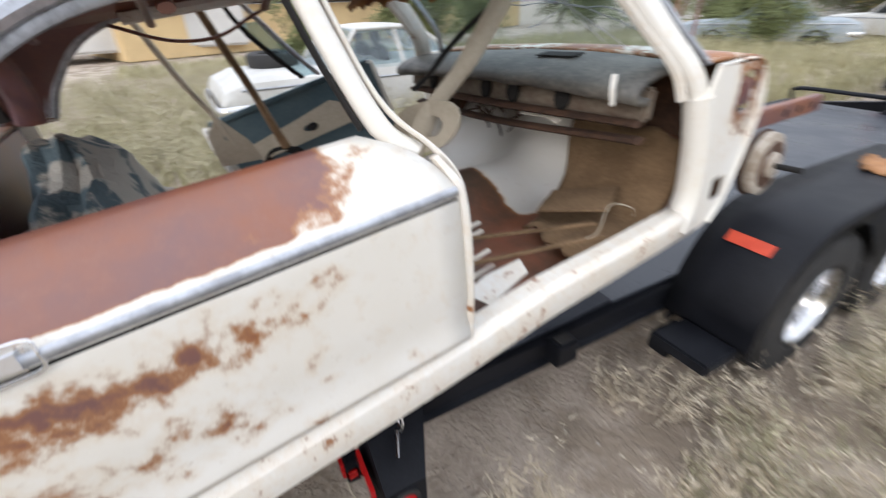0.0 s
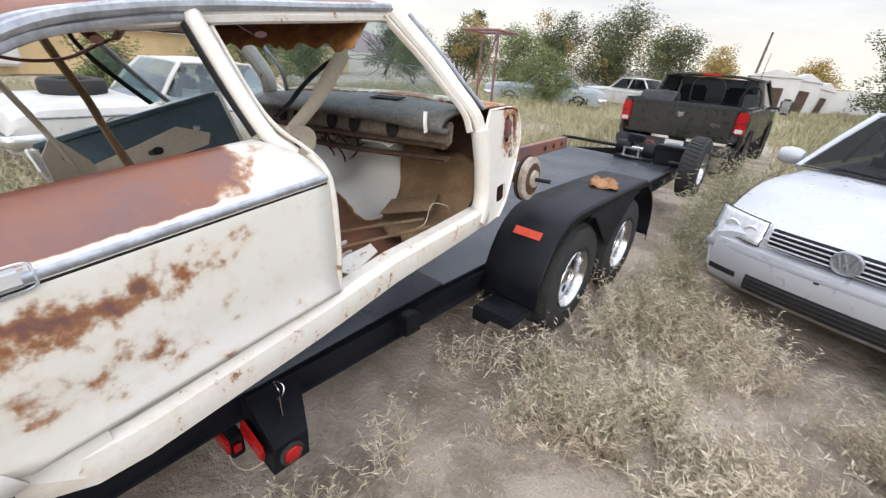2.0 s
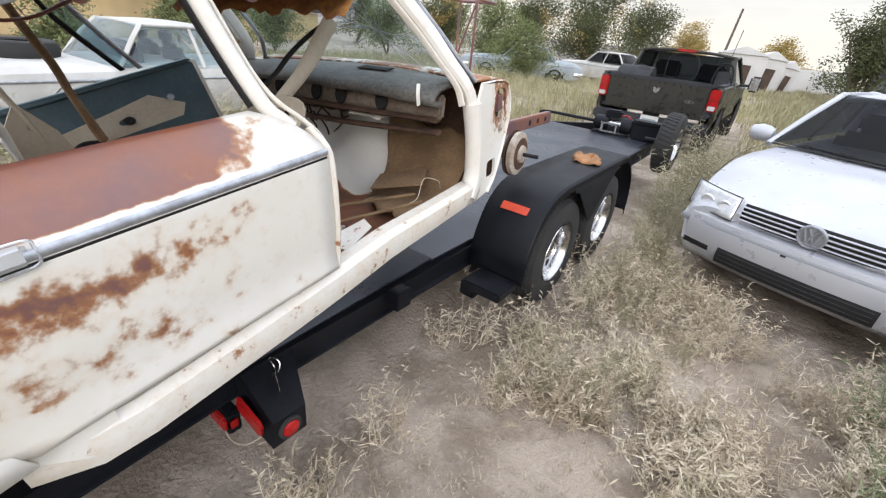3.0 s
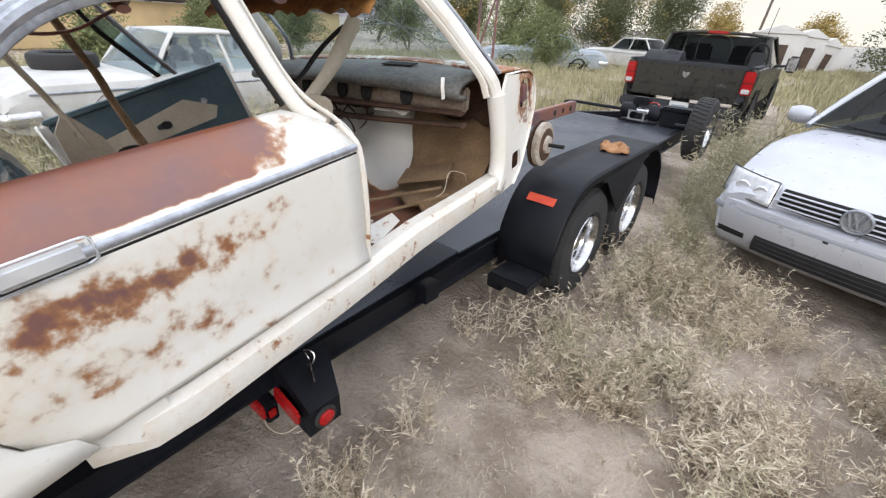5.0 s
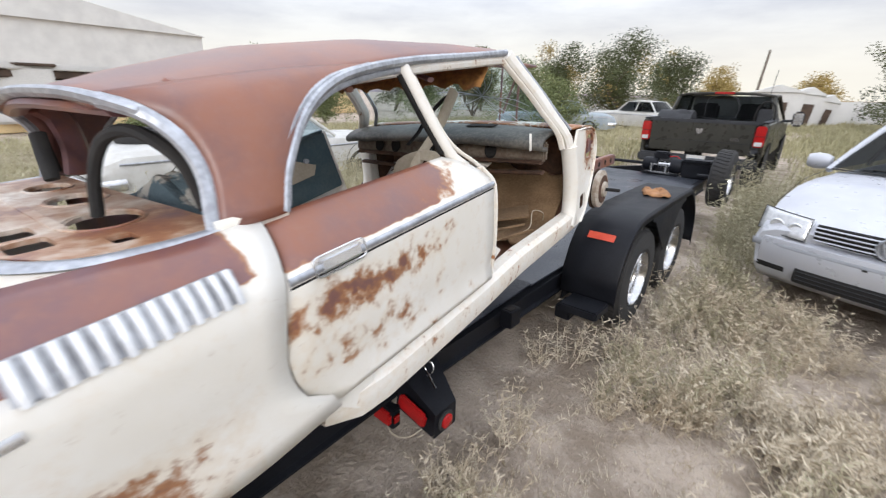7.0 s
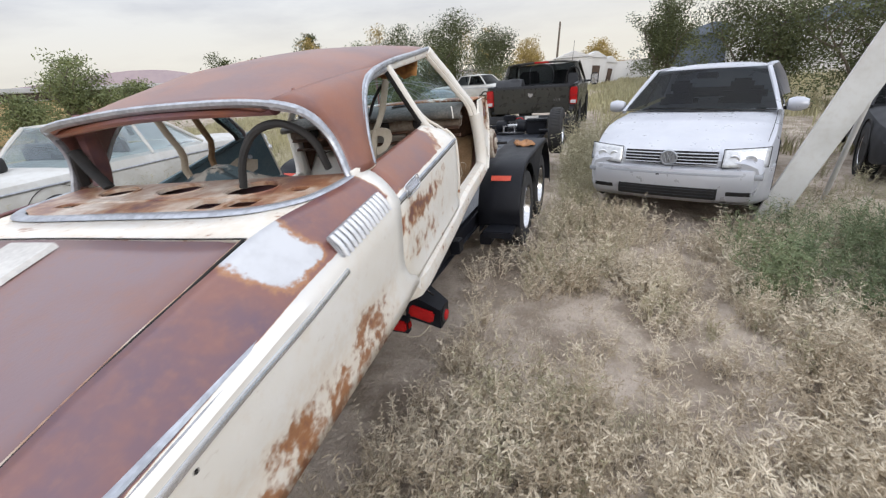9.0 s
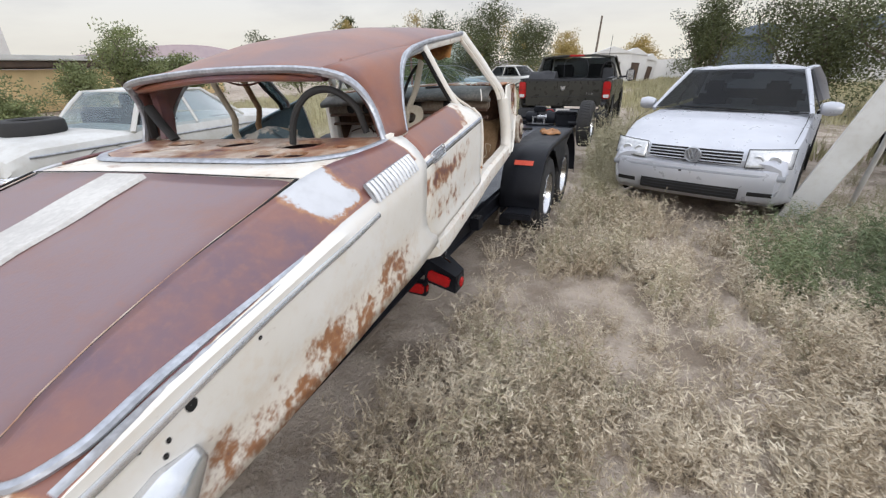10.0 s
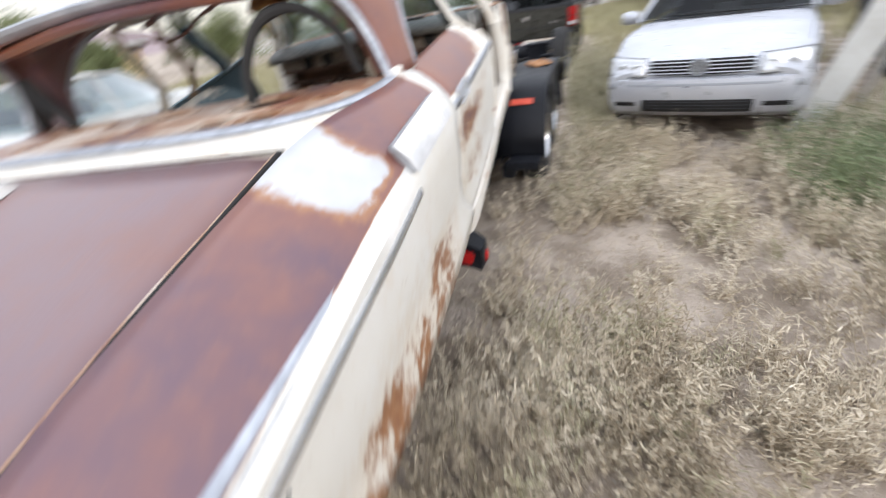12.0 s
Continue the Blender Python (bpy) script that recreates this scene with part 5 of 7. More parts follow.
    part("brake_drum", spin_profile([(0.001, -0.015), (0.11, -0.015), (0.118, -0.008), (0.118, 0.020), (0.10, 0.030), (0.05, 0.032), (0.045, 0.05), (0.001, 0.05)], 32), plain("drum_cream", (0.52, 0.47, 0.40), (0.30, 0.24, 0.18), 0.7, 0.1, 9, 60, 0.3), hub, "worn cream brake drum")
    part("spindle", rod((0.05, 0, 0), (0.15, 0, 0), 0.011), M_DARK, hub)
    part("axle_arm", rod((-0.34, 0.0, -0.02), (-0.02, 0, 0), 0.035), M_RUST, hub)
    part("backing_plate", spin_profile([(0.001, -0.035), (0.122, -0.035), (0.127, -0.022), (0.11, -0.022)], 28), M_DARKRUST, hub)
    # rear axle under the body, resting on the tail ramp
    part("rear_axle", rod((-0.7, -1.30, -0.08), (0.7, -1.30, -0.08), 0.045), M_DARK, c)
    # added level sheet below the shelf, the boot's darkness put into its colour
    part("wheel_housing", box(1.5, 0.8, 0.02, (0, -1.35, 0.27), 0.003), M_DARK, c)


car_shell = thing("sedan_shell", "stripped 1960s cream four-door sedan shell, heavily rusted, half on the trailer", "car", CAR)
for side in (1, -1):
    build_quarter(car_shell, side)
build_rear_door(car_shell, 1)
build_roof(car_shell)
build_tail(car_shell)
build_front(car_shell)
build_far_side(car_shell)


def true_proportions(c):
    """Narrows the body, lowers the greenhouse, lifts the under-edges and shortens the tail of the whole shell, all parts alike."""
    ys, yt = [-2.65, -2.55, -2.19, -1.535, -1.0, -0.95, -0.75, 0.03, 0.45, 1.0, 1.15, 3.0], [-2.47, -2.37, -2.10, -1.465, -0.955, -0.90, -0.715, -0.05, 0.42, 1.02, 1.17, 3.02]
    zs = [-0.30, -0.05, 0.0, 0.12, 0.30, 0.45, 0.57, 0.735, 0.85, 1.05, 1.20]
    zt = [-0.30, 0.0, 0.05, 0.185, 0.325, 0.455, 0.568, 0.675, 0.775, 0.965, 1.10]
    zf = [-0.30, -0.05, 0.0, 0.12, 0.30, 0.45, 0.57, 0.705, 0.81, 0.975, 1.10]
    for ob in c.children_recursive:
        if ob.type != "MESH":
            continue
        m, p = ob.matrix_local.copy(), ob.parent
        while p != c:
            m = p.matrix_local @ m
            p = p.parent
        back = m.inverted()
        for v in ob.data.vertices:
            q = m @ v.co
            w = min(1.0, max(0.0, (q.y - 0.30) / 0.55))
            z = lerp(q.z, zs, zt) * (1 - w) + lerp(q.z, zs, zf) * w
            near, k = lerp(q.z, [0.57, 0.735, 1.05], [1.0, 0.865, 0.74]), lerp(q.z, [0.57, 0.735], [0.855, 0.79])
            v.co = back @ Vector((near - (near - q.x) * k, lerp(q.y, ys, yt), z))


bpy.context.view_layer.update()
true_proportions(car_shell)


# ---- other vehicles ----
def paint(name, a, b, rough=0.32, metal=0.0, dust=(0.42, 0.36, 0.29), amount=0.35):
    n = Net(name, rough, metal)
    c = n.mix(n.ramp(n.noise(2.0, 4), 0.35, 0.65), a, b)
    c = n.mix(n.math("MULTIPLY", n.ramp(n.noise(16, 6, 0.7), 0.45, 0.75), amount), c, dust)
    n.color(c)
    n.rough(n.ramp(n.noise(9, 5), 0.3, 0.7, rough, rough + 0.22))
    n.bump(n.noise(80, 2), 0.03, 0.002)
    return n.m


M_SILVER = paint("silver_paint", (0.47, 0.48, 0.52), (0.53, 0.54, 0.575), 0.26, 0.30, amount=0.08)
M_BRONZE = paint("dark_bronze_paint", (0.040, 0.039, 0.033), (0.050, 0.048, 0.040), 0.22, 0.45, amount=0.04)
M_WHITECAR = paint("old_white_paint", (0.58, 0.575, 0.55), (0.48, 0.47, 0.44), 0.45, amount=0.25)
M_BLUEGREY = paint("faded_blue_grey", (0.26, 0.31, 0.35), (0.34, 0.38, 0.41), 0.5, amount=0.4)
M_PALEBLUE = paint("pale_silver_blue", (0.36, 0.41, 0.45), (0.42, 0.46, 0.50), 0.3, 0.3, amount=0.15)
M_GREYPLASTIC = plain("grey_bumper", (0.30, 0.31, 0.33), (0.24, 0.25, 0.27), 0.5, 0, 4, 80, 0.1)
M_LAMP = plain("clear_lamp", (0.80, 0.81, 0.82), (0.55, 0.56, 0.58), 0.06, 0.30, 30, 140, 0.3)
M_INTERIOR = plain("dark_interior", (0.020, 0.021, 0.024), (0.035, 0.036, 0.040), 0.8, 0, 5, 60, 0.2)


def sedan(name, label, m, L=4.37, W=1.73, H=1.44, hood=0.92, belt=0.93, deck=0.98, wb=(1.30, -1.22), ws=(0.85, 0.10), rg=(-1.05, -1.62), nose=0.66, tail=0.72, mat=None, glass_m=None, chrome=False, old=False, floor=0.22, roof_m=None):
    """A saloon: y forward, centred; ws and rg: base and roof ends of the front and rear glass."""
    t = thing(name, label, "car", m)
    mat, glass_m = mat or M_WHITECAR, glass_m or M_GLASS_DARK
    hw, fr, bk = W / 2, L / 2, -L / 2
    prof_y = [fr, fr - 0.05, fr - 0.25, fr - 0.7, ws[0], ws[0] - 0.1, rg[1] + 0.1, rg[1], bk + 0.35, bk + 0.06, bk]
    prof_z = [nose - 0.06, nose, nose + 0.09, hood - 0.06, hood, belt, belt, deck, deck - 0.02, tail + 0.06, tail - 0.04]
    rows = []
    for y in sorted(set(list(np.linspace(bk, fr, 34)) + prof_y), reverse=True):
        z = lerp(-y, [-v for v in prof_y], prof_z)
        e = abs(y) / fr
        w = hw * (1 - (0.10 if not old else 0.04) * max(0, (e - 0.72) / 0.28) ** 2)
        sh = min(z, belt) - 0.07
        low = floor + 0.10 * max(0, (e - 0.85) / 0.15)
        half = [(0.0, z + 0.02), (w * 0.5, z + 0.012), (w * 0.84, z - 0.012), (w * 0.95, sh + 0.02), (w * 0.99, sh - 0.06), (w, (sh + low) / 2 + 0.08), (w * 0.985, low + 0.16), (w * 0.95, low), (w * 0.5, low - 0.02), (0.0, low - 0.02)]
        pts = [(x, y, zz) for x, zz in half] + [(-x, y, zz) for x, zz in half[-2:0:-1]]
        rows.append(pts)
    bm = caps(grid(rows, True), len(rows[0]), len(rows))
    bmesh.ops.recalc_face_normals(bm, faces=bm.faces)
    body = part("body", bm, mat, t)
    # roof and glass
    rw = hw * 0.72
    rrows = []
    for y in np.linspace(ws[1], rg[0], 9):
        u = (y - ws[1]) / (rg[0] - ws[1])
        zt = H - 0.03 * (2 * u - 1) ** 2
        rrows.append([(rw * a * (1 - 0.04 * (2 * u - 1) ** 2), y + 0.05 * (1 - a * a) * (1 - 2 * u), zt - 0.055 * abs(a) ** 3) for a in np.linspace(-1, 1, 11)])
    bm = grid(rrows)
    bmesh.ops.recalc_face_normals(bm, faces=bm.faces)
    thick(part("roof", bm, roof_m or mat, t), 0.03)

    def screen(nm, yb, yt, zb):
        rows = []
        for k in np.linspace(0, 1, 5):
            w = hw * 0.90 + (rw * 0.97 - hw * 0.90) * k
            sgn = 1 if yb > yt else -1
            rows.append([(w * a, yb + (yt - yb) * k + sgn * 0.14 * (1 - a * a) * (1 - 0.6 * k), zb + (H - 0.05 - zb) * k) for a in np.linspace(-1, 1, 13)])
        bm = grid(rows)
        bmesh.ops.recalc_face_normals(bm, faces=bm.faces)
        o = part(nm, bm, glass_m, t, "dark tinted glass")
        o.visible_shadow = False
        return o

    scr = screen("windscreen", ws[0], ws[1], hood + 0.02)
    screen("rear_window", rg[1], rg[0], deck + 0.0)
    zb, zt = belt - 0.0, H - 0.075
    for s in (1, -1):
        ym = (ws[0] + rg[1]) / 2 + 0.05
        for a, b in (((ws[0] - 0.15, ws[1] - 0.02), (ym + 0.03, ym + 0.0)), ((ym - 0.04, ym - 0.06), (rg[1] + 0.12, rg[0] + 0.02))):
            bm = grid([[(s * hw * 0.955, a[0], zb), (s * hw * 0.955, b[0], zb)], [(s * rw * 1.0, a[1], zt), (s * rw * 1.0, b[1], zt)]])
            g = part("side_window", bm, glass_m, t)
            g.visible_shadow = False
        part("front_pillar", sweep([(s * hw * 0.93, ws[0] + 0.01, hood - 0.01), (s * (hw * 0.93 + rw) / 2, (ws[0] + ws[1]) / 2, (hood + H) / 2 - 0.02), (s * rw * 0.99, ws[1], H - 0.05)], 0.055, 0.05), mat, t)
        part("centre_pillar", sweep([(s * hw * 0.96, ym, belt - 0.03), (s * rw * 1.01, ym - 0.03, H - 0.07)], 0.05, 0.03, (1, 0, 0)), M_INTERIOR if not old else mat, t)
        part("rear_pillar", sweep([(s * hw * 0.94, rg[1] + 0.02, deck - 0.03), (s * (hw * 0.93 + rw) / 2, (rg[0] + rg[1]) / 2 + 0.02, (deck + H) / 2), (s * rw * 0.98, rg[0], H - 0.05)], 0.05, 0.16 if not old else 0.10, (1, 0, 0)), roof_m or mat, t)
        part("roof_rail", sweep([(s * rw, ws[1], H - 0.055), (s * rw * 1.01, (ws[1] + rg[0]) / 2, H - 0.05), (s * rw, rg[0], H - 0.055)], 0.04, 0.04), roof_m or mat, t)
        for y in wb:
            wheel(t, "wheel", (s * (hw - 0.10), y, 0.31), 0.31, 0.20, 0.20, s, 6)
            # flat near-black disc paints the shaded wheel opening onto the uncut side
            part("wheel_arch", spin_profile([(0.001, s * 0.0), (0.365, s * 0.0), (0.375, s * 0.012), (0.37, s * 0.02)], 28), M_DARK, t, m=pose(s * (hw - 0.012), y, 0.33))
        part("seat_back", box(0.48, 0.14, 0.62, (s * 0.36, -0.10, 0.78), 0.06, None, Matrix.Rotation(radians(12), 4, "X")), M_INTERIOR, t)
        part("head_rest", box(0.26, 0.09, 0.17, (s * 0.36, -0.20, 1.17), 0.035), M_INTERIOR, t)
        if old:
            part("side_trim", sweep([(s * (hw + 0.004), y, belt - 0.16) for y in (fr * 0.9, 0.0, bk * 0.9)], 0.012, 0.03), M_TRIM, t)
            part("bumper", sweep([(s * hw * 0.98, fr - 0.30, 0.46), (s * hw * 0.95, fr + 0.02, 0.45), (s * hw * 0.5, fr + 0.07, 0.45), (0.0, fr + 0.08, 0.45)], 0.06, 0.14), M_CHROME, t)
            part("bumper", sweep([(s * hw * 0.98, bk + 0.30, 0.46), (s * hw * 0.95, bk - 0.02, 0.45), (s * hw * 0.5, bk - 0.07, 0.45), (0.0, bk - 0.08, 0.45)], 0.06, 0.14), M_CHROME, t)
            for k in (0.62, 0.84):
                part("headlamp", spin_profile([(0.001, 0.02), (0.06, 0.02), (0.085, -0.01), (0.09, -0.04)], 20, "Y"), M_LAMP, t, m=pose(s * hw * k, fr + 0.0, nose - 0.04))
    if old:
        part("grille", box(W * 0.5, 0.03, 0.13, (0, fr, nose - 0.05), 0.01), M_TRIM, t)
    part("dash_top", box(W * 0.80, 0.5, 0.06, (0, ws[0] - 0.28, belt - 0.03), 0.02), M_INTERIOR, t)
    part("rear_bench", box(W * 0.72, 0.14, 0.55, (0, rg[1] + 0.35, 0.82), 0.06), M_INTERIOR, t)
    return t, body, scr


def build_compact():
    m = pose(3.17, 2.97, 0.03, 0, 0, 163.3)
    t, body, scr = sedan("compact_sedan", "dusty silver compact sedan with a horizontal-bar grille", m, mat=M_SILVER, L=4.36, W=1.75, H=1.455, hood=0.965, belt=0.94, nose=0.68, ws=(0.92, 0.18))
    f = 4.36 / 2

    def nose_y(x):
        return f - 0.015 - 0.10 * (abs(x) / 0.87) ** 2.4

    def front_bar(nm, x0, x1, z, w, h, mt, out=0.02, lab="", parent=t):
        return part(nm, sweep([(x, nose_y(x) + out, z) for x in np.linspace(x0, x1, 7)], w, h), mt, parent, lab)

    rows = []
    for z, o in ((0.57, 0.03), (0.545, 0.085), (0.48, 0.10), (0.41, 0.095), (0.34, 0.08), (0.25, 0.05), (0.20, 0.0)):
        rows.append([(x, nose_y(x) + o - 0.30 * max(0, abs(x) / 0.875 - 0.86) / 0.14 * (0.9 if abs(x) > 0.75 else 0), z) for x in np.linspace(-0.875, 0.875, 25)])
    bm = grid(rows)
    bmesh.ops.recalc_face_normals(bm, faces=bm.faces)
    bp = part("front_bumper", bm, M_SILVER, t, "silver plastic bumper with scuffs")
    thick(bp, 0.02)
    front_bar("bumper_strip", -0.80, 0.80, 0.490, 0.02, 0.055, M_GREYPLASTIC, 0.088, "grey rubbing strip", bp)
    front_bar("lower_grille", -0.46, 0.46, 0.315, 0.03, 0.125, M_DARK, 0.078, "", bp)
    for s in (1, -1):
        front_bar("side_grille", s * 0.53, s * 0.73, 0.335, 0.03, 0.075, M_DARK, 0.066, "", bp)
    for k in range(3):
        front_bar("lower_slat", -0.44, 0.44, 0.285 + 0.03 * k, 0.012, 0.004, M_INTERIOR, 0.092, "", bp)
    g = front_bar("grille", -0.42, 0.42, 0.645, 0.05, 0.135, M_DARK, 0.020, "black grille with silver bars")
    for k in range(4):
        front_bar("grille_bar", -0.42, 0.42, 0.598 + 0.031 * k, 0.022, 0.012, M_SILVER, 0.044, "", g)
    em = new("round_badge")
    em.parent = t
    em.matrix_local = pose(0, nose_y(0) + 0.062, 0.648, -10, 0, 0)
    part("badge_disc", spin_profile([(0.001, 0.0), (0.075, 0.0), (0.080, -0.01)], 30, "Y"), M_GREYPLASTIC, em)
    part("badge_ring", spin_profile([(0.072 + 0.009 * math.cos(a), 0.009 * math.sin(a)) for a in np.linspace(0, 6.2832, 9)], 30, "Y"), M_TRIM, em)
    for a, b in (((-0.048, 0.046), (-0.018, -0.045)), ((0.048, 0.046), (0.018, -0.045)), ((-0.018, -0.045), (0.0, 0.008)), ((0.018, -0.045), (0.0, 0.008)), ((-0.024, 0.055), (0.0, 0.008)), ((0.024, 0.055), (0.0, 0.008))):
        part("badge_bar", rod((a[0], 0.006, a[1]), (b[0], 0.006, b[1]), 0.0075, 8), M_TRIM, em)
    for s in (1, -1):
        rows = []
        for v in np.linspace(0, 1, 6):
            row = []
            for u in np.linspace(0, 1, 9):
                x = 0.46 + 0.36 * u
                lo, hi = 0.570 + 0.01 * u, 0.735 + 0.02 * u
                y = nose_y(x) + 0.070 - 0.06 * v - 0.06 * u * u
                row.append((s * x, y, lo + (hi - lo) * v))
            rows.append(row)
        bm = grid(rows)
        bmesh.ops.recalc_face_normals(bm, faces=bm.faces)
        h = part("headlamp", bm, M_LAMP, t, "clear headlamp with a chrome reflector")
        thick(h, 0.05)
        ring = [r[0] for r in rows[::1]] + rows[-1] + [r[-1] for r in rows[::-1]] + rows[0][::-1]
        part("lamp_gap", sweep(ring, 0.006, 0.006, (0, 1, 0.3), 6, 1), M_DARK, h)
        for k, r in ((0.55, 0.042), (0.68, 0.046)):
            part("reflector_bowl", spin_profile([(0.001, 0.0), (r, 0.012), (r + 0.006, 0.0)], 20, "Y"), M_LAMP, h, m=pose(s * k, nose_y(k) + 0.026, 0.645, -18))
        mi = part("wing_mirror", spin_profile([(0.001, -0.10), (0.05, -0.09), (0.072, -0.04), (0.078, 0.03), (0.06, 0.09), (0.001, 0.105)], 18, "X"), M_SILVER, t, "silver wing mirror", m=pose(s * 0.965, 0.68, 1.005))
        part("mirror_arm", rod((-s * 0.125, 0, -0.045), (-s * 0.045, 0, -0.02), 0.02), M_DARK, mi)
        part("wiper", sweep([(s * 0.1 - 0.35, 1.02, 0.985), (s * 0.1, 1.05, 1.0), (s * 0.1 + 0.40, 0.98, 1.005)], 0.015, 0.012), M_DARK, t)
        part("hood_seam", sweep([(s * 0.78, 1.95, 0.79), (s * 0.80, 1.5, 0.915), (s * 0.80, 1.0, 0.968)], 0.006, 0.004), M_DARK, t)
    part("inner_mirror", box(0.24, 0.03, 0.07, (0.0, 0.28, 1.33), 0.012), M_INTERIOR, t)
    part("cowl_band", sweep([(-0.78, 0.94, 0.972), (0, 1.08, 0.985), (0.78, 0.94, 0.972)], 0.06, 0.012), M_DARK, t)
    part("scuff_mark", box(0.03, 0.004, 0.014, (0.08, nose_y(0.08) + 0.103, 0.485), 0.001), M_DARK, bp)


build_compact()


def build_pickup():
    t = thing("pickup_truck", "dark bronze crew-cab pickup truck towing the trailer", "truck", pose(0.33, 5.86, -0.06, 0, 0, 0))
    W, b0, zb = 1.96, 0.0, 0.60
    hw = W / 2
    # bed sides
    for s in (1, -1):
        rows = []
        for y in np.linspace(0.02, 1.95, 8):
            rows.append([(s * (hw - 0.10), y, 1.25), (s * (hw - 0.04), y, 1.275), (s * (hw - 0.005), y, 1.24), (s * hw, y, 1.05), (s * (hw - 0.02), y, 0.90), (s * (hw - 0.01), y, 0.75), (s * (hw - 0.05), y, 0.60), (s * (hw - 0.12), y, 0.58)])
        bm = grid(rows)
        bmesh.ops.recalc_face_normals(bm, faces=bm.faces)
        thick(part("bed_side", bm, M_BRONZE, t), 0.05)
        part("bed_rail_cap", box(0.10, 1.95, 0.02, (s * (hw - 0.06), 1.0, 1.285), 0.006), M_INTERIOR, t)
        for y in (0.95, 4.35):
            wheel(t, "wheel", (s * (hw - 0.14), y, 0.40), 0.40, 0.27, 0.23, s, 6)
            # shaded wheel opening drawn as a dark disc, no arch is cut
            part("wheel_arch", spin_profile([(0.001, 0.0), (0.47, 0.0), (0.48, s * 0.012)], 28), M_DARK, t, m=pose(s * (hw - 0.006), y, 0.44))
        l = part("tail_lamp", box(0.15, 0.10, 0.34, (s * (hw - 0.085), 0.005, 1.06), 0.02), M_REDLENS, t, "tall red tail lamp")
        part("reverse_lens", box(0.11, 0.02, 0.065, (s * (hw - 0.085), -0.042, 0.945), 0.006), M_LAMP, l, "clear reversing lens")
        part("lamp_divider", box(0.15, 0.012, 0.008, (s * (hw - 0.085), -0.046, 1.07), 0.001), M_DARK, l)
        part("tow_mirror_arm", sweep([(s * 0.93, 3.02, 1.22), (s * 1.10, 3.0, 1.23)], 0.05, 0.05), M_INTERIOR, t)
        mi = part("tow_mirror", box(0.20, 0.09, 0.30, (s * 1.20, 3.0, 1.27), 0.04), M_INTERIOR, t, "black towing mirror")
        part("mirror_glass", box(0.15, 0.006, 0.24, (s * 1.20, 2.952, 1.27), 0.002), M_STEEL, mi)
        part("side_window", grid([[(s * 0.955, 1.62, 1.25), (s * 0.955, 3.1, 1.25)], [(s * 0.80, 1.72, 1.70), (s * 0.80, 2.75, 1.70)]]), M_GLASS_DARK, t)
        part("cab_pillar", sweep([(s * 0.95, 1.56, 1.22), (s * 0.80, 1.66, 1.72)], 0.12, 0.06), M_BRONZE, t)
        part("cab_front_pillar", sweep([(s * 0.95, 3.2, 1.22), (s * 0.80, 2.75, 1.72)], 0.08, 0.06), M_BRONZE, t)
        part("mud_flap", box(0.26, 0.01, 0.30, (s * (hw - 0.14), 0.48, 0.38), 0.003), M_RUBBER, t)
    tg = part("tailgate", box(W - 0.34, 0.06, 0.55, (0, 0.0, 1.005), 0.018), M_BRONZE, t, "dark bronze tailgate")
    part("tailgate_top_band", box(W - 0.30, 0.075, 0.07, (0, -0.004, 1.262), 0.015), M_INTERIOR, tg)
    part("tailgate_crease", box(W - 0.40, 0.012, 0.010, (0, -0.033, 0.93), 0.003), M_INTERIOR, tg)
    part("shield_badge", plate([(0, -0.05), (0.045, -0.01), (0.055, 0.045), (0.03, 0.05), (0.0, 0.03), (-0.03, 0.05), (-0.055, 0.045), (-0.045, -0.01)], (), 0.012, Matrix(((1, 0, 0, 0), (0, 0, -1, -0.032), (0, 1, 0, 1.10), (0, 0, 0, 1)))), M_STEEL, tg, "small bright shield badge", False)
    fc = bpy.data.curves.new("lettering", "FONT")
    fc.body, fc.size, fc.extrude = "4X4", 0.085, 0.003
    tmp = new("lettering_source", fc)
    bpy.context.view_layer.update()
    me = bpy.data.meshes.new_from_object(tmp)
    bpy.data.objects.remove(tmp)
    me.materials.append(M_STEEL)
    lt = new("lettering", me)
    lt.parent = tg
    lt.matrix_local = pose(0.48, -0.034, 0.965, 90, 0, 0)
    bp = part("rear_bumper", box(W - 0.06, 0.16, 0.17, (0, -0.06, 0.60), 0.03), M_INTERIOR, t, "dark rear step bumper")
    part("number_plate", box(0.30, 0.008, 0.15, (0.05, -0.146, 0.62), 0.004), plain("plate_white", (0.66, 0.66, 0.64), (0.58, 0.57, 0.54), 0.4), bp, "pale number plate", False)
    part("plate_bar", box(0.22, 0.004, 0.05, (0.05, -0.152, 0.615), 0.001), M_BLUEGREY, bp, smooth=False)
    part("hitch", box(0.08, 0.3, 0.08, (0, -0.20, 0.45), 0.006), M_BLACK, t)
    part("bed_floor", box(W - 0.2, 1.9, 0.04, (0, 1.0, 0.75), 0.004), M_INTERIOR, t)
    part("bed_front", box(W - 0.2, 0.04, 0.45, (0, 1.52, 1.02), 0.004), M_INTERIOR, t)
    cab = bmesh.new()
    box(W - 0.02, 1.9, 0.66, (0, 2.45, 0.92), 0.06, cab)
    box(W - 0.06, 1.55, 0.56, (0, 4.15, 0.95), 0.10, cab)
    part("cab_body", cab, M_BRONZE, t)
    rows = []
    for y in np.linspace(1.60, 2.85, 7):
        rows.append([(0.82 * a, y + (0.05 if y > 2.5 else -0.03) * (1 - a * a), 1.775 - 0.05 * abs(a) ** 3) for a in np.linspace(-1, 1, 13)])
    bm = grid(rows)
    bmesh.ops.recalc_face_normals(bm, faces=bm.faces)
    thick(part("cab_roof", bm, M_BRONZE, t), 0.05)
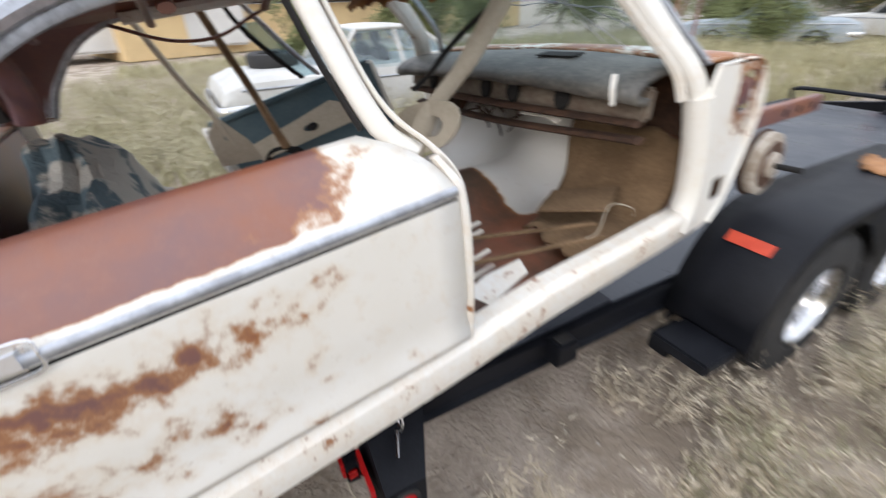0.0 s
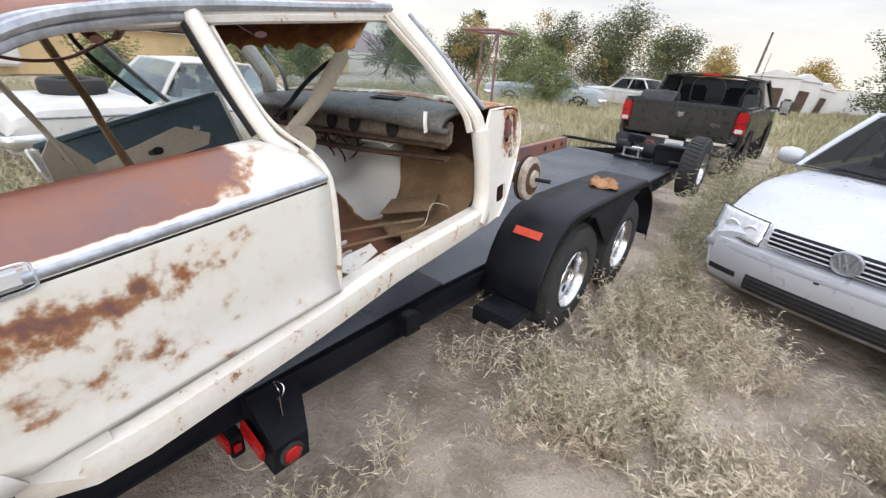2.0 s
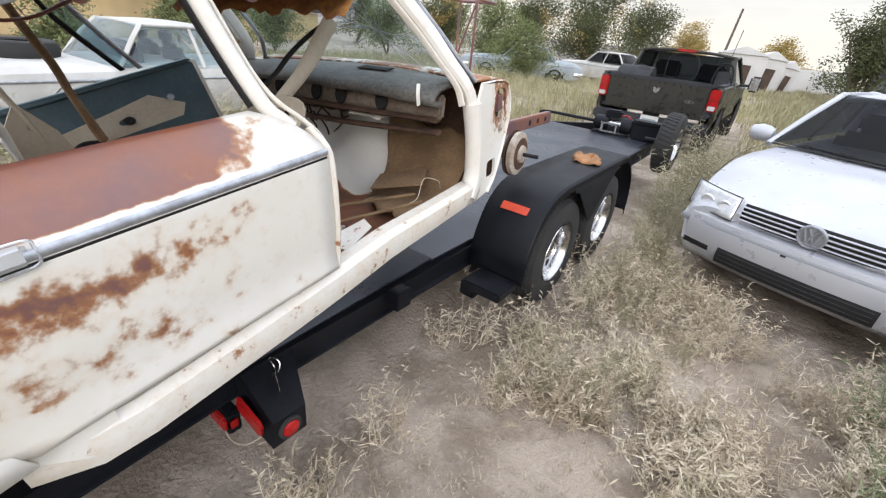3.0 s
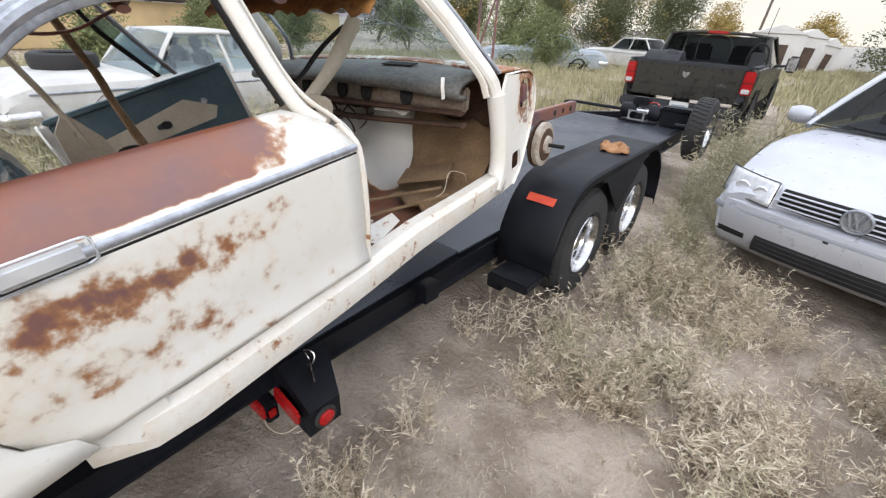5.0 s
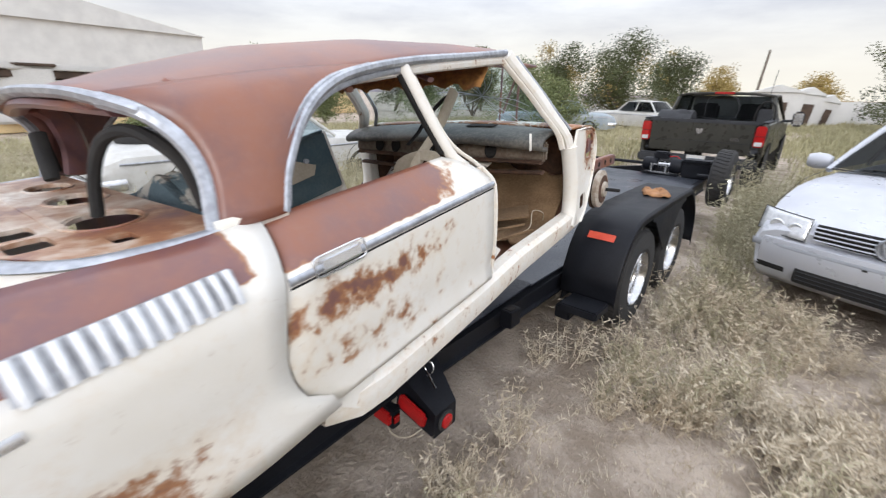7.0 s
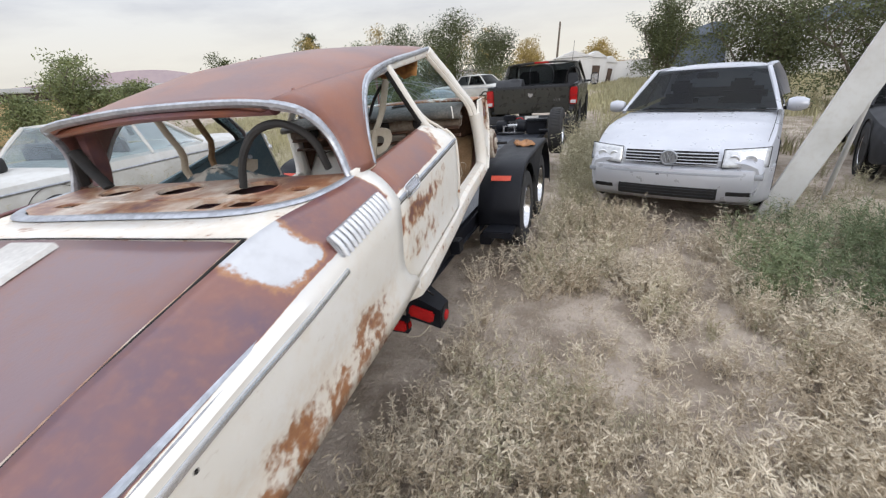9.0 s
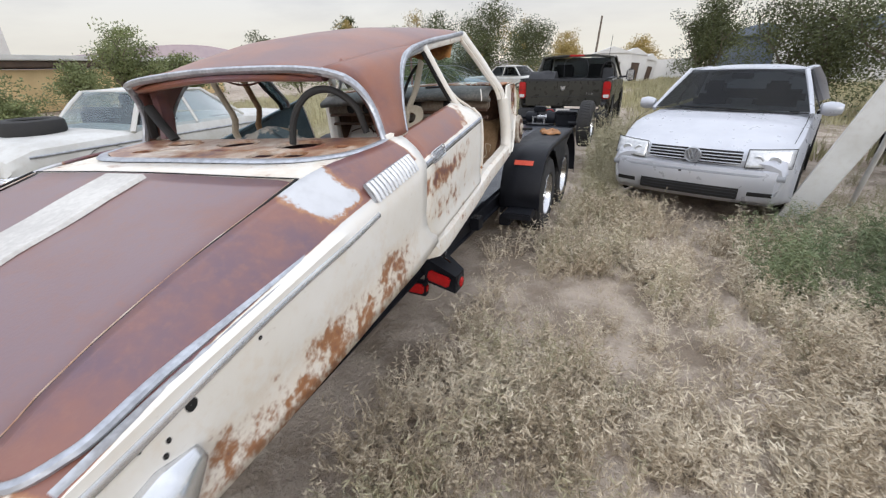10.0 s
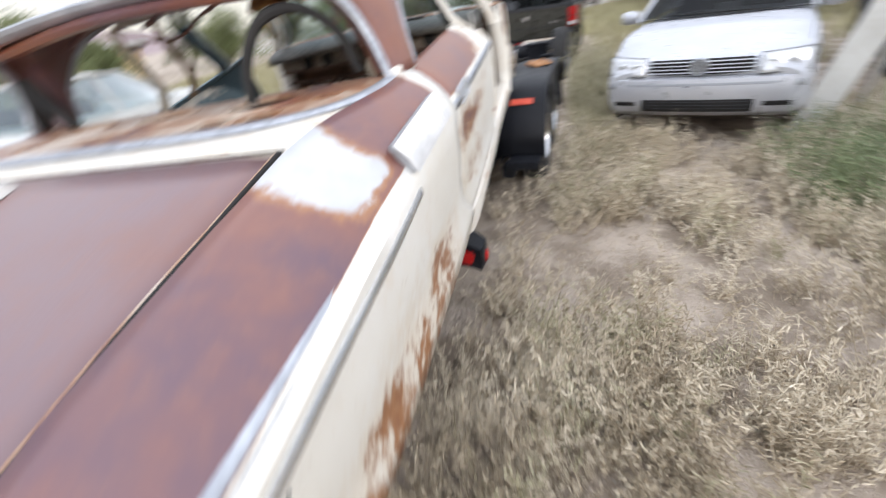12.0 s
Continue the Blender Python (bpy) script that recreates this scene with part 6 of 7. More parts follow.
    rg = part("rear_window", grid([[(0.86 * a, 1.53 - 0.03 * (1 - a * a), 1.24) for a in np.linspace(-1, 1, 9)], [(0.77 * a, 1.62 - 0.03 * (1 - a * a), 1.70) for a in np.linspace(-1, 1, 9)]]), M_GLASS_DARK, t, "dark rear window")
    part("slider_frame", sweep([(-0.26, 1.505, 1.27), (-0.23, 1.565, 1.66), (0.23, 1.565, 1.66), (0.26, 1.505, 1.27), (-0.26, 1.505, 1.27)], 0.015, 0.015, (0, 1, 0)), M_INTERIOR, rg)
    part("windscreen", grid([[(0.86 * a, 3.25, 1.23) for a in np.linspace(-1, 1, 5)], [(0.77 * a, 2.80, 1.70) for a in np.linspace(-1, 1, 5)]]), M_GLASS_DARK, t)
    part("high_brake_lamp", box(0.34, 0.03, 0.045, (0, 1.572, 1.752), 0.010), M_REDLENS, t, "red high brake lamp")
    for x in (-0.42, 0.42):
        part("seat_back", box(0.5, 0.14, 0.6, (x, 2.45, 1.25), 0.05), M_INTERIOR, t)
    part("antenna", rod((0.55, 3.4, 1.25), (0.62, 3.35, 2.25), 0.006), M_DARK, t)
    h = thing("folded_tonneau", "folded black vinyl cover heaped in the pickup bed", "cover", pose(-0.30, 6.75, 0.77))
    rows = []
    for i in range(14):
        row = []
        for j in range(12):
            u, v = i / 13, j / 11
            row.append((-0.30 + 0.62 * v, -0.18 + 0.40 * u, 0.60 + 0.10 * noise.noise((u * 3, v * 4, 5)) - 0.30 * max(abs(u - 0.5), abs(v - 0.5)) ** 2 * 2))
        rows.append(row)
    bm = grid(rows)
    bmesh.ops.recalc_face_normals(bm, faces=bm.faces)
    thick(part("cover_sheet", bm, M_INTERIOR, h), 0.02)
    part("cover_roll", caps(spin_profile([(0.30, -0.3), (0.30, 0.3)], 16), 16, 2), M_INTERIOR, h, m=pose(0, 0.02, 0.29))
    j = thing("folding_chair_frame", "folded black metal frame standing in the pickup bed", "frame", pose(1.12, 6.95, 0.77))
    part("frame_tube", sweep([(-0.15, 0, 0), (-0.14, 0, 0.62), (0.0, 0, 0.78), (0.14, 0, 0.62), (0.15, 0, 0)], 0.03, 0.03, (0, 1, 0)), M_DARK, j)
    part("frame_panel", box(0.22, 0.03, 0.30, (0, 0, 0.50), 0.02), M_INTERIOR, j)


build_pickup()


def build_old_cars():
    sedan("white_sedan", "old white sedan with an open boot area among the weeds", pose(-5.35, 0.55, 0.0, 0, 0, 2), 5.1, 1.92, 1.36, 0.86, 0.86, 0.84, (1.5, -1.45), (0.95, 0.35), (-0.62, -1.05), 0.70, 0.66, M_WHITECAR, M_GLASS_BLUE, True, True)
    sedan("blue_grey_sedan", "faded blue-grey 1960s sedan parked in tall weeds", pose(-7.4, 15.5, 0.0, 0, 0, 120), 5.0, 1.85, 1.40, 0.90, 0.90, 0.88, (1.45, -1.4), (0.8, 0.3), (-0.9, -1.3), 0.72, 0.70, M_BLUEGREY, M_GLASS_BLUE, True, True)
    sedan("white_coupe", "dusty white old coupe parked in tall weeds", pose(-5.3, 20.5, 0.0, 0, 0, 75), 4.8, 1.80, 1.42, 0.92, 0.92, 0.90, (1.4, -1.35), (0.7, 0.25), (-0.9, -1.4), 0.74, 0.72, M_WHITECAR, M_GLASS_DARK, True, True)
    sedan("silver_hatch_front", "pale blue-silver car with a rounded nose standing in weeds", pose(5.95, -0.75, 0.0, 0, 0, 108), 4.3, 1.75, 1.42, 0.94, 0.94, 0.96, (1.3, -1.2), (0.9, 0.2), (-1.1, -1.6), 0.70, 0.72, M_PALEBLUE, M_GLASS_DARK)
    sedan("dark_saloon", "dark dusty car with its bonnet removed", pose(6.3, 4.3, 0.0, 0, 0, 165), 4.5, 1.78, 1.42, 0.80, 0.92, 0.94, (1.35, -1.25), (0.7, 0.1), (-1.1, -1.6), 0.62, 0.70, M_INTERIOR, M_GLASS_DARK)
    hp = thing("car_bonnet", "white steel bonnet propped upright at a slant", "bonnet", pose(0, 1.05, 0.0))
    outline = [(3.40, -0.03), (3.64, -0.03), (3.852, 0.505), (4.18, 1.335), (4.46, 2.05), (4.22, 2.20), (3.979, 1.569), (3.624, 0.583)]
    part("panel", plate(outline, (), 0.03, Matrix(((1, 0, 0, 0), (0, 0.0, 1, 0), (0, 1, 0, 0), (0, 0, 0, 1)))), M_WHITECAR, hp, smooth=False)
    part("folded_lip", sweep([(3.64, 0.0, -0.03), (3.852, 0.03, 0.505), (4.18, 0.03, 1.335), (4.46, 0.03, 2.05)], 0.045, 0.04), M_WHITECAR, hp)
    part("prop", rod((4.25, 0.75, -0.03), (4.15, 0.03, 1.5), 0.025), M_WHITECAR, hp)
    ty = thing("loose_tyre", "worn black tyre lying on the white car's boot", "tyre", pose(-5.45, -1.10, 0.93, 0, 90, 0))
    w = 0.10
    part("carcass", spin_profile([(0.21, -w * 0.8), (0.23, -w), (0.31, -w * 1.05), (0.35, -w * 0.85), (0.365, -w * 0.5), (0.365, w * 0.5), (0.35, w * 0.85), (0.31, w * 1.05), (0.23, w), (0.21, w * 0.8)], 40), M_RUBBER, ty)
    k = thing("rusty_pipe_rack", "rusty welded steel pipe frame standing beyond the trailer", "frame", pose(-2.75, 4.6, 0.12, 0, 0, 8))
    for x, y in ((0.05, 0), (-0.7, 0.8)):
        part("upright", rod((x, y, 0), (x, y, 2.02), 0.022), M_RUST, k)
    for a, b in (((-0.7, 0, 2.02), (0.05, 0, 2.02)), ((0.05, 0, 2.02), (0.05, 0.8, 2.02)), ((-0.7, 0.8, 2.02), (0.05, 0.8, 2.02)), ((-0.7, 0, 2.02), (-0.7, 0.8, 2.02))):
        part("crossbar", rod(a, b, 0.025), M_RUST, k)
    part("brace", rod((0.05, 0.0, 2.0), (-0.25, 0.0, 1.1), 0.018), M_RUST, k)


build_old_cars()



# ---- trees, buildings and distance ----
EYE_Y = -3.0


def leaf_mat(name, a, b):
    n = Net(name, 0.75)
    oi = n.t.nodes.new("ShaderNodeNewGeometry")
    c = n.mix(n.noise(0.8, 3), a, b)
    c = n.mix(n.math("MULTIPLY", oi.outputs["Random Per Island"], 0.6), c, tuple(min(1, v * 1.5) for v in b))
    n.color(c)
    return n.m


M_BARK = plain("grey_bark", (0.10, 0.08, 0.06), (0.16, 0.13, 0.10), 0.95, 0, 6, 40, 0.6)
M_LEAF = leaf_mat("green_leaves", (0.048, 0.058, 0.021), (0.085, 0.096, 0.036))
M_LEAF_PALE = leaf_mat("pale_green_leaves", (0.10, 0.125, 0.045), (0.165, 0.185, 0.075))
M_LEAF_GOLD = leaf_mat("yellowing_leaves", (0.24, 0.17, 0.05), (0.32, 0.24, 0.075))


def tree(name, label, x, y, h, spread, seed, leaf, leaves=5200, size=0.13, low=0.25, gold=0):
    """Tapered trunk and limbs with a crown of many small leaves in uneven clumps."""
    rng = random.Random(seed)
    t = thing(name, label, "tree", pose(x, y, -0.05))
    bm = bmesh.new()
    tips = []

    def limb(p, d, ln, r, lvl):
        k = 4
        pts = [p]
        for i in range(k):
            d = (d + Vector((rng.gauss(0, 0.18), rng.gauss(0, 0.18), rng.gauss(0.03, 0.1)))).normalized()
            p = p + d * ln / k
            pts.append(p)
        for i in range(k):
            join(bm, rod(pts[i], pts[i + 1], r * (1 - 0.7 * i / k), 6, r * (1 - 0.7 * (i + 1) / k)))
        tips.extend(pts[2:])
        if lvl < 2:
            for i in range(5 if lvl == 0 else 3):
                q = pts[rng.randint(1, k)]
                a = rng.uniform(0, 6.283)
                nd = Vector((math.cos(a) * spread / h, math.sin(a) * spread / h, rng.uniform(0.25, 0.9))).normalized()
                limb(q, nd, ln * rng.uniform(0.5, 0.75), r * 0.5, lvl + 1)

    for k in range(3):
        a = rng.uniform(0, 6.283)
        limb(Vector((0, 0, 0)), Vector((0.35 * math.cos(a), 0.35 * math.sin(a), 1)).normalized(), h * 0.55, 0.035 * h * 0.6, 0)
    part("trunk", bm, M_BARK, t)
    verts, faces = [], []
    clumps = [Vector((q.x, q.y, max(q.z, h * low))) for q in tips]
    for _ in range(int(len(tips) * 0.6)):
        a, rr, zz = rng.uniform(0, 6.283), spread * math.sqrt(rng.random()), rng.uniform(low, 1.0)
        rr *= math.sin(math.pi * min(0.95, 0.25 + 0.7 * zz)) * 1.1
        clumps.append(Vector((rr * math.cos(a), rr * math.sin(a), h * zz * (1 - 0.25 * (rr / max(spread, 0.1)) ** 2))))
    for i in range(int(leaves * 2.6)):
        c = rng.choice(clumps)
        s = spread * 0.13
        p = c + Vector([max(-1.35, min(1.35, rng.gauss(0, 0.9))) * k for k in (s, s, s * 0.75)])
        if p.z < 0.05:
            continue
        o = Vector((rng.gauss(0, 1), rng.gauss(0, 1), rng.gauss(0, 0.7))).normalized()
        q = o.cross(Vector((rng.gauss(0, 1), rng.gauss(0, 1), rng.gauss(0, 1)))).normalized()
        l = size * rng.uniform(0.35, 0.95)
        j = len(verts)
        verts.extend((p, p + o * l * 0.5 + q * l * 0.22, p + o * l, p + o * l * 0.5 - q * l * 0.22))
        faces.append((j, j + 1, j + 2, j + 3))
    me = bpy.data.meshes.new("crown")
    me.from_pydata([tuple(v) for v in verts], [], faces)
    me.materials.append(leaf)
    me.materials.append(M_LEAF_GOLD)
    if gold:
        for pl in me.polygons:
            c = pl.center
            if noise.noise((c.x * 0.5, c.y * 0.5, c.z * 0.5 + seed)) > 0.42 - gold:
                pl.material_index = 1
    cr = new("crown", me)
    cr.parent = t
    return t


def at_angle(deg, dist, ex=2.0, ey=-3.2):
    a = math.radians(deg)
    return ex + dist * math.sin(a), ey + dist * math.cos(a)


def build_trees():
    for deg, dist, h, sp, seed, lf, n, gold, lab in (
        (-19, 33, 5.3, 3.6, 11, M_LEAF, 7000, 0.05, "broad green elm with a few yellowing boughs"), (-25.5, 36, 5.0, 2.6, 12, M_LEAF, 5000, 0.30, "green elm turning yellow"),
        (-14.5, 37, 4.4, 2.4, 13, M_LEAF, 4200, 0.22, "green elm with golden lower leaves"), (-31, 24, 3.2, 2.2, 14, M_LEAF_PALE, 4800, 0.0, "pale green bushy willow"),
        (-37, 34, 4.4, 2.0, 15, M_LEAF, 3600, 0.28, "slim elm with yellow leaves"), (-27, 20, 2.3, 1.6, 16, M_LEAF_PALE, 3600, 0.0, "low pale green shrub in the yard"),
        (-43, 28, 3.0, 2.0, 17, M_LEAF_PALE, 3600, 0.0, "low pale green shrub in the yard"), (-10, 58, 4.6, 2.6, 18, M_LEAF_GOLD, 3000, 0.0, "distant golden-green tree beyond the yard"),
        (-1.5, 60, 4.0, 3.0, 19, M_LEAF_GOLD, 3000, 0.0, "distant golden-green tree beyond the yard"), (5.6, 26, 4.4, 1.75, 20, M_LEAF, 5600, 0.0, "dense dark green elm beyond the cars"),
        (15.2, 16, 3.6, 2.2, 21, M_LEAF, 6200, 0.0, "large leafy elm behind the parked cars"), (22.5, 15, 3.4, 1.9, 22, M_LEAF, 5200, 0.0, "dark green elm at the yard edge"),
        (-60.5, 20, 3.0, 1.5, 23, M_LEAF_PALE, 4600, 0.0, "feathery pale green desert shrub"), (-55.5, 24, 2.3, 1.5, 24, M_LEAF_PALE, 3400, 0.05, "feathery pale green desert shrub"),
        (-65, 25, 2.0, 1.4, 25, M_LEAF_PALE, 2600, 0.0, "feathery pale green desert shrub"), (-36, 45, 5.6, 1.4, 26, M_LEAF, 2200, 0.1, "slim distant tree on the skyline"),
        (-73, 14, 1.9, 0.9, 27, M_LEAF_PALE, 2600, 0.0, "feathery pale green shrub by the fence"), (-47, 40, 4.2, 1.6, 28, M_LEAF, 1800, 0.0, "slim distant tree on the skyline")):
        x, y = at_angle(deg, dist)
        tree("elm_tree" if h > 2.5 else "desert_shrub", lab, x, y, h, sp, seed, lf, int(n * 1.35), 0.06 + dist * 0.0038, 0.18, gold)


build_trees()


def build_buildings():
    # tan pushed towards yellow, warm low sunlight put into the wall colour
    tan = plain("sun_warmed_tan_stucco", (0.74, 0.56, 0.30), (0.64, 0.47, 0.25), 0.9, 0, 1.2, 30, 0.3)
    whitewall = plain("white_siding", (0.66, 0.65, 0.62), (0.56, 0.55, 0.53), 0.8, 0, 1.0, 20, 0.2)
    blue = plain("blue_grey_siding", (0.14, 0.17, 0.23), (0.18, 0.21, 0.27), 0.8, 0, 1.0, 20, 0.2)
    brown = plain("brown_eave", (0.06, 0.040, 0.028), (0.10, 0.065, 0.045), 0.8, 0, 2, 30, 0.2)
    x, y = at_angle(-72, 31)
    h = thing("low_tan_building", "long low tan stucco building, low sunlight in its wall colour, with a dark eave", "building", pose(x, y, 0, 0, 0, -70))
    part("wall", box(26, 5, 1.75, (0, 2.5, 0.87), 0.02), tan, h, smooth=False)
    part("eave", box(27, 6, 0.28, (0, 2.3, 1.95), 0.03), brown, h, "dark timber eave", False)
    part("roof", box(26.6, 5.6, 0.22, (0, 2.6, 2.20), 0.03), whitewall, h, smooth=False)
    for k in range(8):
        part("post", box(0.22, 0.22, 1.8, (-12 + 3.4 * k, -0.3, 0.9), 0.01), brown, h, smooth=False)
    x, y = at_angle(-87, 58)
    w = thing("white_warehouse", "tall plain white metal warehouse", "building", pose(x, y, 0, 0, 0, -84))
    rows = [[(-14, 0, 0), (8, 0, 0)], [(-14, 0, 7.0), (8, 0, 6.0)]]
    part("wall", box(24, 12, 6.2, (-3, 6, 3.1), 0.02), whitewall, w, smooth=False)
    part("roof", caps(grid([[(-15.2, 0 - 0.3, 6.2), (-3, -0.3, 8.4), (9.2, -0.3, 6.2)], [(-15.2, 12.3, 6.2), (-3, 12.3, 8.4), (9.2, 12.3, 6.2)]], True), 3, 2), whitewall, w, smooth=False)
    x, y = at_angle(-96, 24)
    r = thing("mobile_home", "old white and brown mobile home with a window band", "trailer home", pose(x, y, 0, 0, 0, -86))
    part("wall", box(9.5, 3, 1.9, (-1, 1.5, 1.25), 0.08), whitewall, r, smooth=False)
    part("stripe", box(9.4, 0.02, 0.35, (-1, -0.014, 0.75), 0.004), brown, r, smooth=False)
    part("roof_edge", box(9.7, 3.2, 0.10, (-1, 1.5, 2.25), 0.03), brown, r, smooth=False)
    for k in range(4):
        wi = part("window", box(1.0, 0.05, 0.5, (-4.4 + 2.3 * k, -0.01, 1.55), 0.01), M_TRIM, r, smooth=False)
        part("pane", box(0.9, 0.01, 0.42, (-4.4 + 2.3 * k, -0.04, 1.55)), M_GLASS_DARK, wi, smooth=False)
    for k, (deg, dist, ww, hh, tilt) in enumerate(((-4.6, 36, 2.6, 2.0, 0), (-2.4, 37, 1.6, 1.9, 5), (-0.9, 38, 1.0, 1.5, 9))):
        x, y = at_angle(deg, dist)
        s = thing("garden_shed", "small pale metal garden shed" + (" leaning to one side" if tilt else " with a gabled roof"), "shed", pose(x, y, 0, 0, tilt, 12), "sheds at the end of the yard")
        part("wall", box(ww, 2.0, hh, (0, 0, hh / 2), 0.02), whitewall, s, smooth=False)
        part("roof", caps(grid([[(-ww / 2 - 0.1, -1.1, hh), (0, -1.1, hh + 0.45), (ww / 2 + 0.1, -1.1, hh)], [(-ww / 2 - 0.1, 1.1, hh), (0, 1.1, hh + 0.45), (ww / 2 + 0.1, 1.1, hh)]], True), 3, 2), whitewall, s, smooth=False)
        part("door", box(ww * 0.35, 0.03, hh * 0.7, (0.1, -1.01, hh * 0.36), 0.01), brown, s, smooth=False)
    x, y = at_angle(10, 30)
    b = thing("blue_house", "blue-grey sided house with a white gable behind trees", "house", pose(x, y, 0, 0, 0, -8))
    part("wall", box(4.6, 6, 2.6, (0, 3, 1.3), 0.02), blue, b, smooth=False)
    part("roof", caps(grid([[(-2.6, -0.3, 2.6), (0, -0.3, 3.2), (2.6, -0.3, 2.6)], [(-2.6, 6.3, 2.6), (0, 6.3, 3.2), (2.6, 6.3, 2.6)]], True), 3, 2), blue, b, smooth=False)
    part("lean_to", box(1.8, 3, 3.2, (1.6, -1.6, 1.6), 0.02), whitewall, b, smooth=False)
    x, y = at_angle(21, 34)
    g = thing("grey_house", "pale house with a low roof behind trees", "house", pose(x, y, 0, 0, 0, -20))
    part("wall", box(7, 6, 2.8, (0, 3, 1.4), 0.02), whitewall, g, smooth=False)
    part("roof", caps(grid([[(-3.9, -0.3, 2.8), (0, -0.3, 3.9), (3.9, -0.3, 2.8)], [(-3.9, 6.3, 2.8), (0, 6.3, 3.9), (3.9, 6.3, 2.8)]], True), 3, 2), blue, g, smooth=False)
    x, y = at_angle(-6.5, 52)
    p = thing("utility_pole", "leaning wooden utility pole", "pole", pose(x, y, 0, 0, 4, 0))
    part("pole", rod((0, 0, 0), (0, 0, 5.8), 0.13, 8, 0.09), M_BARK, p)
    # pale wall along the far end of the yard
    x, y = at_angle(-19, 41)
    f = thing("block_wall", "long pale concrete block wall behind the trees", "wall", pose(x, y, 0, 0, 0, 10), kind="structure")
    part("wall", box(34, 0.2, 1.5, (0, 0, 0.75), 0.01), whitewall, f, smooth=False)
    # hills
    hill = plain("far_hills", (0.30, 0.24, 0.26), (0.36, 0.29, 0.29), 1.0, 0, 0.01, 0.1, 0.0)
    rows = []
    for i in range(60):
        a = math.radians(-100 + i * 1.7)
        hh = 5 + (21 + 30 * max(-0.5, noise.noise((i * 0.12, 3.3, 0)))) * min(1, max(0, (-38 - (-100 + i * 1.7)) / 12)) + 18 * math.exp(-((-100 + i * 1.7 + 55) / 9) ** 2)
        rows.append([(1100 * math.sin(a), 1100 * math.cos(a), -5), (1150 * math.sin(a), 1150 * math.cos(a), hh), (1300 * math.sin(a), 1300 * math.cos(a), -5)])
    tagged(part("backdrop", grid(rows), hill), "hazy pink-grey hills on the horizon", "hills", kind="structure")


build_buildings()


def build_weeds():
    def thin_out(spots, seed):
        """Fewer plants towards the trailer's track."""
        r = random.Random(seed)
        out = []
        for x, y, s in spots:
            e = (x - (1.2 if y > -1.6 else 0.92)) / (0.9 if y > -1.6 else 0.5)
            if y < -4.2 or (r.random() < 0.12 + 0.88 * max(0, e) and (e > 0.35 or s < 0.20)):
                if not (1.0 < x < 2.9 and -2.1 < y < -0.85 and s > 0.09 and r.random() < 0.85):
                    out.append((x, y, s))
        return out

    tufts = thin_out(scatter(3, 1350, 0.95, 5.8, -6.4, 0.9, 0.16, 0.38, 0.02, 1.1), 1)
    low = thin_out(scatter(4, 2100, 0.95, 5.8, -6.4, 0.9, 0.05, 0.15, -0.30, 0.8), 2)
    tail = scatter(7, 160, -2.5, 1.6, -6.6, -4.3, 0.08, 0.22, -0.05, 1.0)
    strip = scatter(17, 520, 1.0, 2.1, -5.4, -2.3, 0.07, 0.24, -0.25, 1.6)
    weed_field("dry_weeds", "pale dry straw-coloured weed tufts", M_DRY, tufts + low + tail + strip, 5, 12, 26, 0.7)
    mid = thin_out(scatter(9, 520, 1.3, 6.5, -6.2, 3.2, 0.14, 0.38, 0.0), 3)
    weed_field("sage_weeds", "pale grey-green bushy weeds", M_SAGE, mid, 6, 12, 22)
    rng = random.Random(77)
    by_wheel = [(1.38 + rng.uniform(0, 0.55), -0.5 + rng.uniform(-0.5, 3.4), rng.uniform(0.16, 0.36)) for _ in range(90)]
    by_wheel += [(1.45 + rng.uniform(-0.1, 0.35), rng.uniform(2.2, 5.4), rng.uniform(0.4, 0.85)) for _ in range(60)]
    weed_field("tall_weeds", "tall pale green weeds along the trailer wheels", M_SAGE, by_wheel, 8, 9, 24, 0.35)
    green = [(x, y, rng.uniform(0.30, 0.58)) for x, y in ((3.0 + rng.uniform(0, 2.2), -0.35 + rng.uniform(-0.6, 1.0)) for _ in range(90)) if clear_of(x, y)]
    weed_field("green_weeds", "dense green bushy weeds before the parked cars", M_GREEN, green, 12, 14, 30, 0.6)
    far = scatter(21, 1700, -14, -1.5, -3, 24, 0.30, 0.75, -0.4, 0.35) + scatter(22, 1000, 1.7, 14, 4.5, 26, 0.25, 0.65, -0.3, 0.35)
    weed_field("field_weeds", "waist-high pale green and straw weeds across the yard", M_SAGE, far, 13, 7, 12, 0.4)
    left = [(-3.6 + rng.uniform(-0.9, 1.6), rng.uniform(-3.5, 4.0), rng.uniform(0.25, 0.7)) for _ in range(220)] + [(rng.uniform(-12, -3), rng.uniform(-6.5, 3.0), rng.uniform(0.25, 0.6)) for _ in range(900)]
    left = [(x, y, s) for x, y, s in left if x < -1.45 and not (-6.4 < x < -4.35 and -2.1 < y < 3.2)]
    weed_field("yard_weeds", "dry weeds between the cars", M_SAGE, left, 14, 10, 20, 0.45)
    rm, vs, fs = random.Random(91), [], []
    for x0, x1, y0, y1, count in ((-16, -1.6, -4, 30, 7000), (1.7, 16, 4.6, 34, 4200), (-4, 6, 12, 40, 2600)):
        for _ in range(count):
            x, y = rm.uniform(x0, x1), rm.uniform(y0, y1)
            if not clear_of(x, y) or noise.noise((x * 0.30, y * 0.30, 5)) < -0.28:
                continue
            h = rm.uniform(0.16, 0.55) * (0.75 + 0.6 * noise.noise((x * 0.2, y * 0.2, 9)))
            for _k in range(11):
                a, l = rm.uniform(0, 6.283), h * rm.uniform(0.5, 1.1)
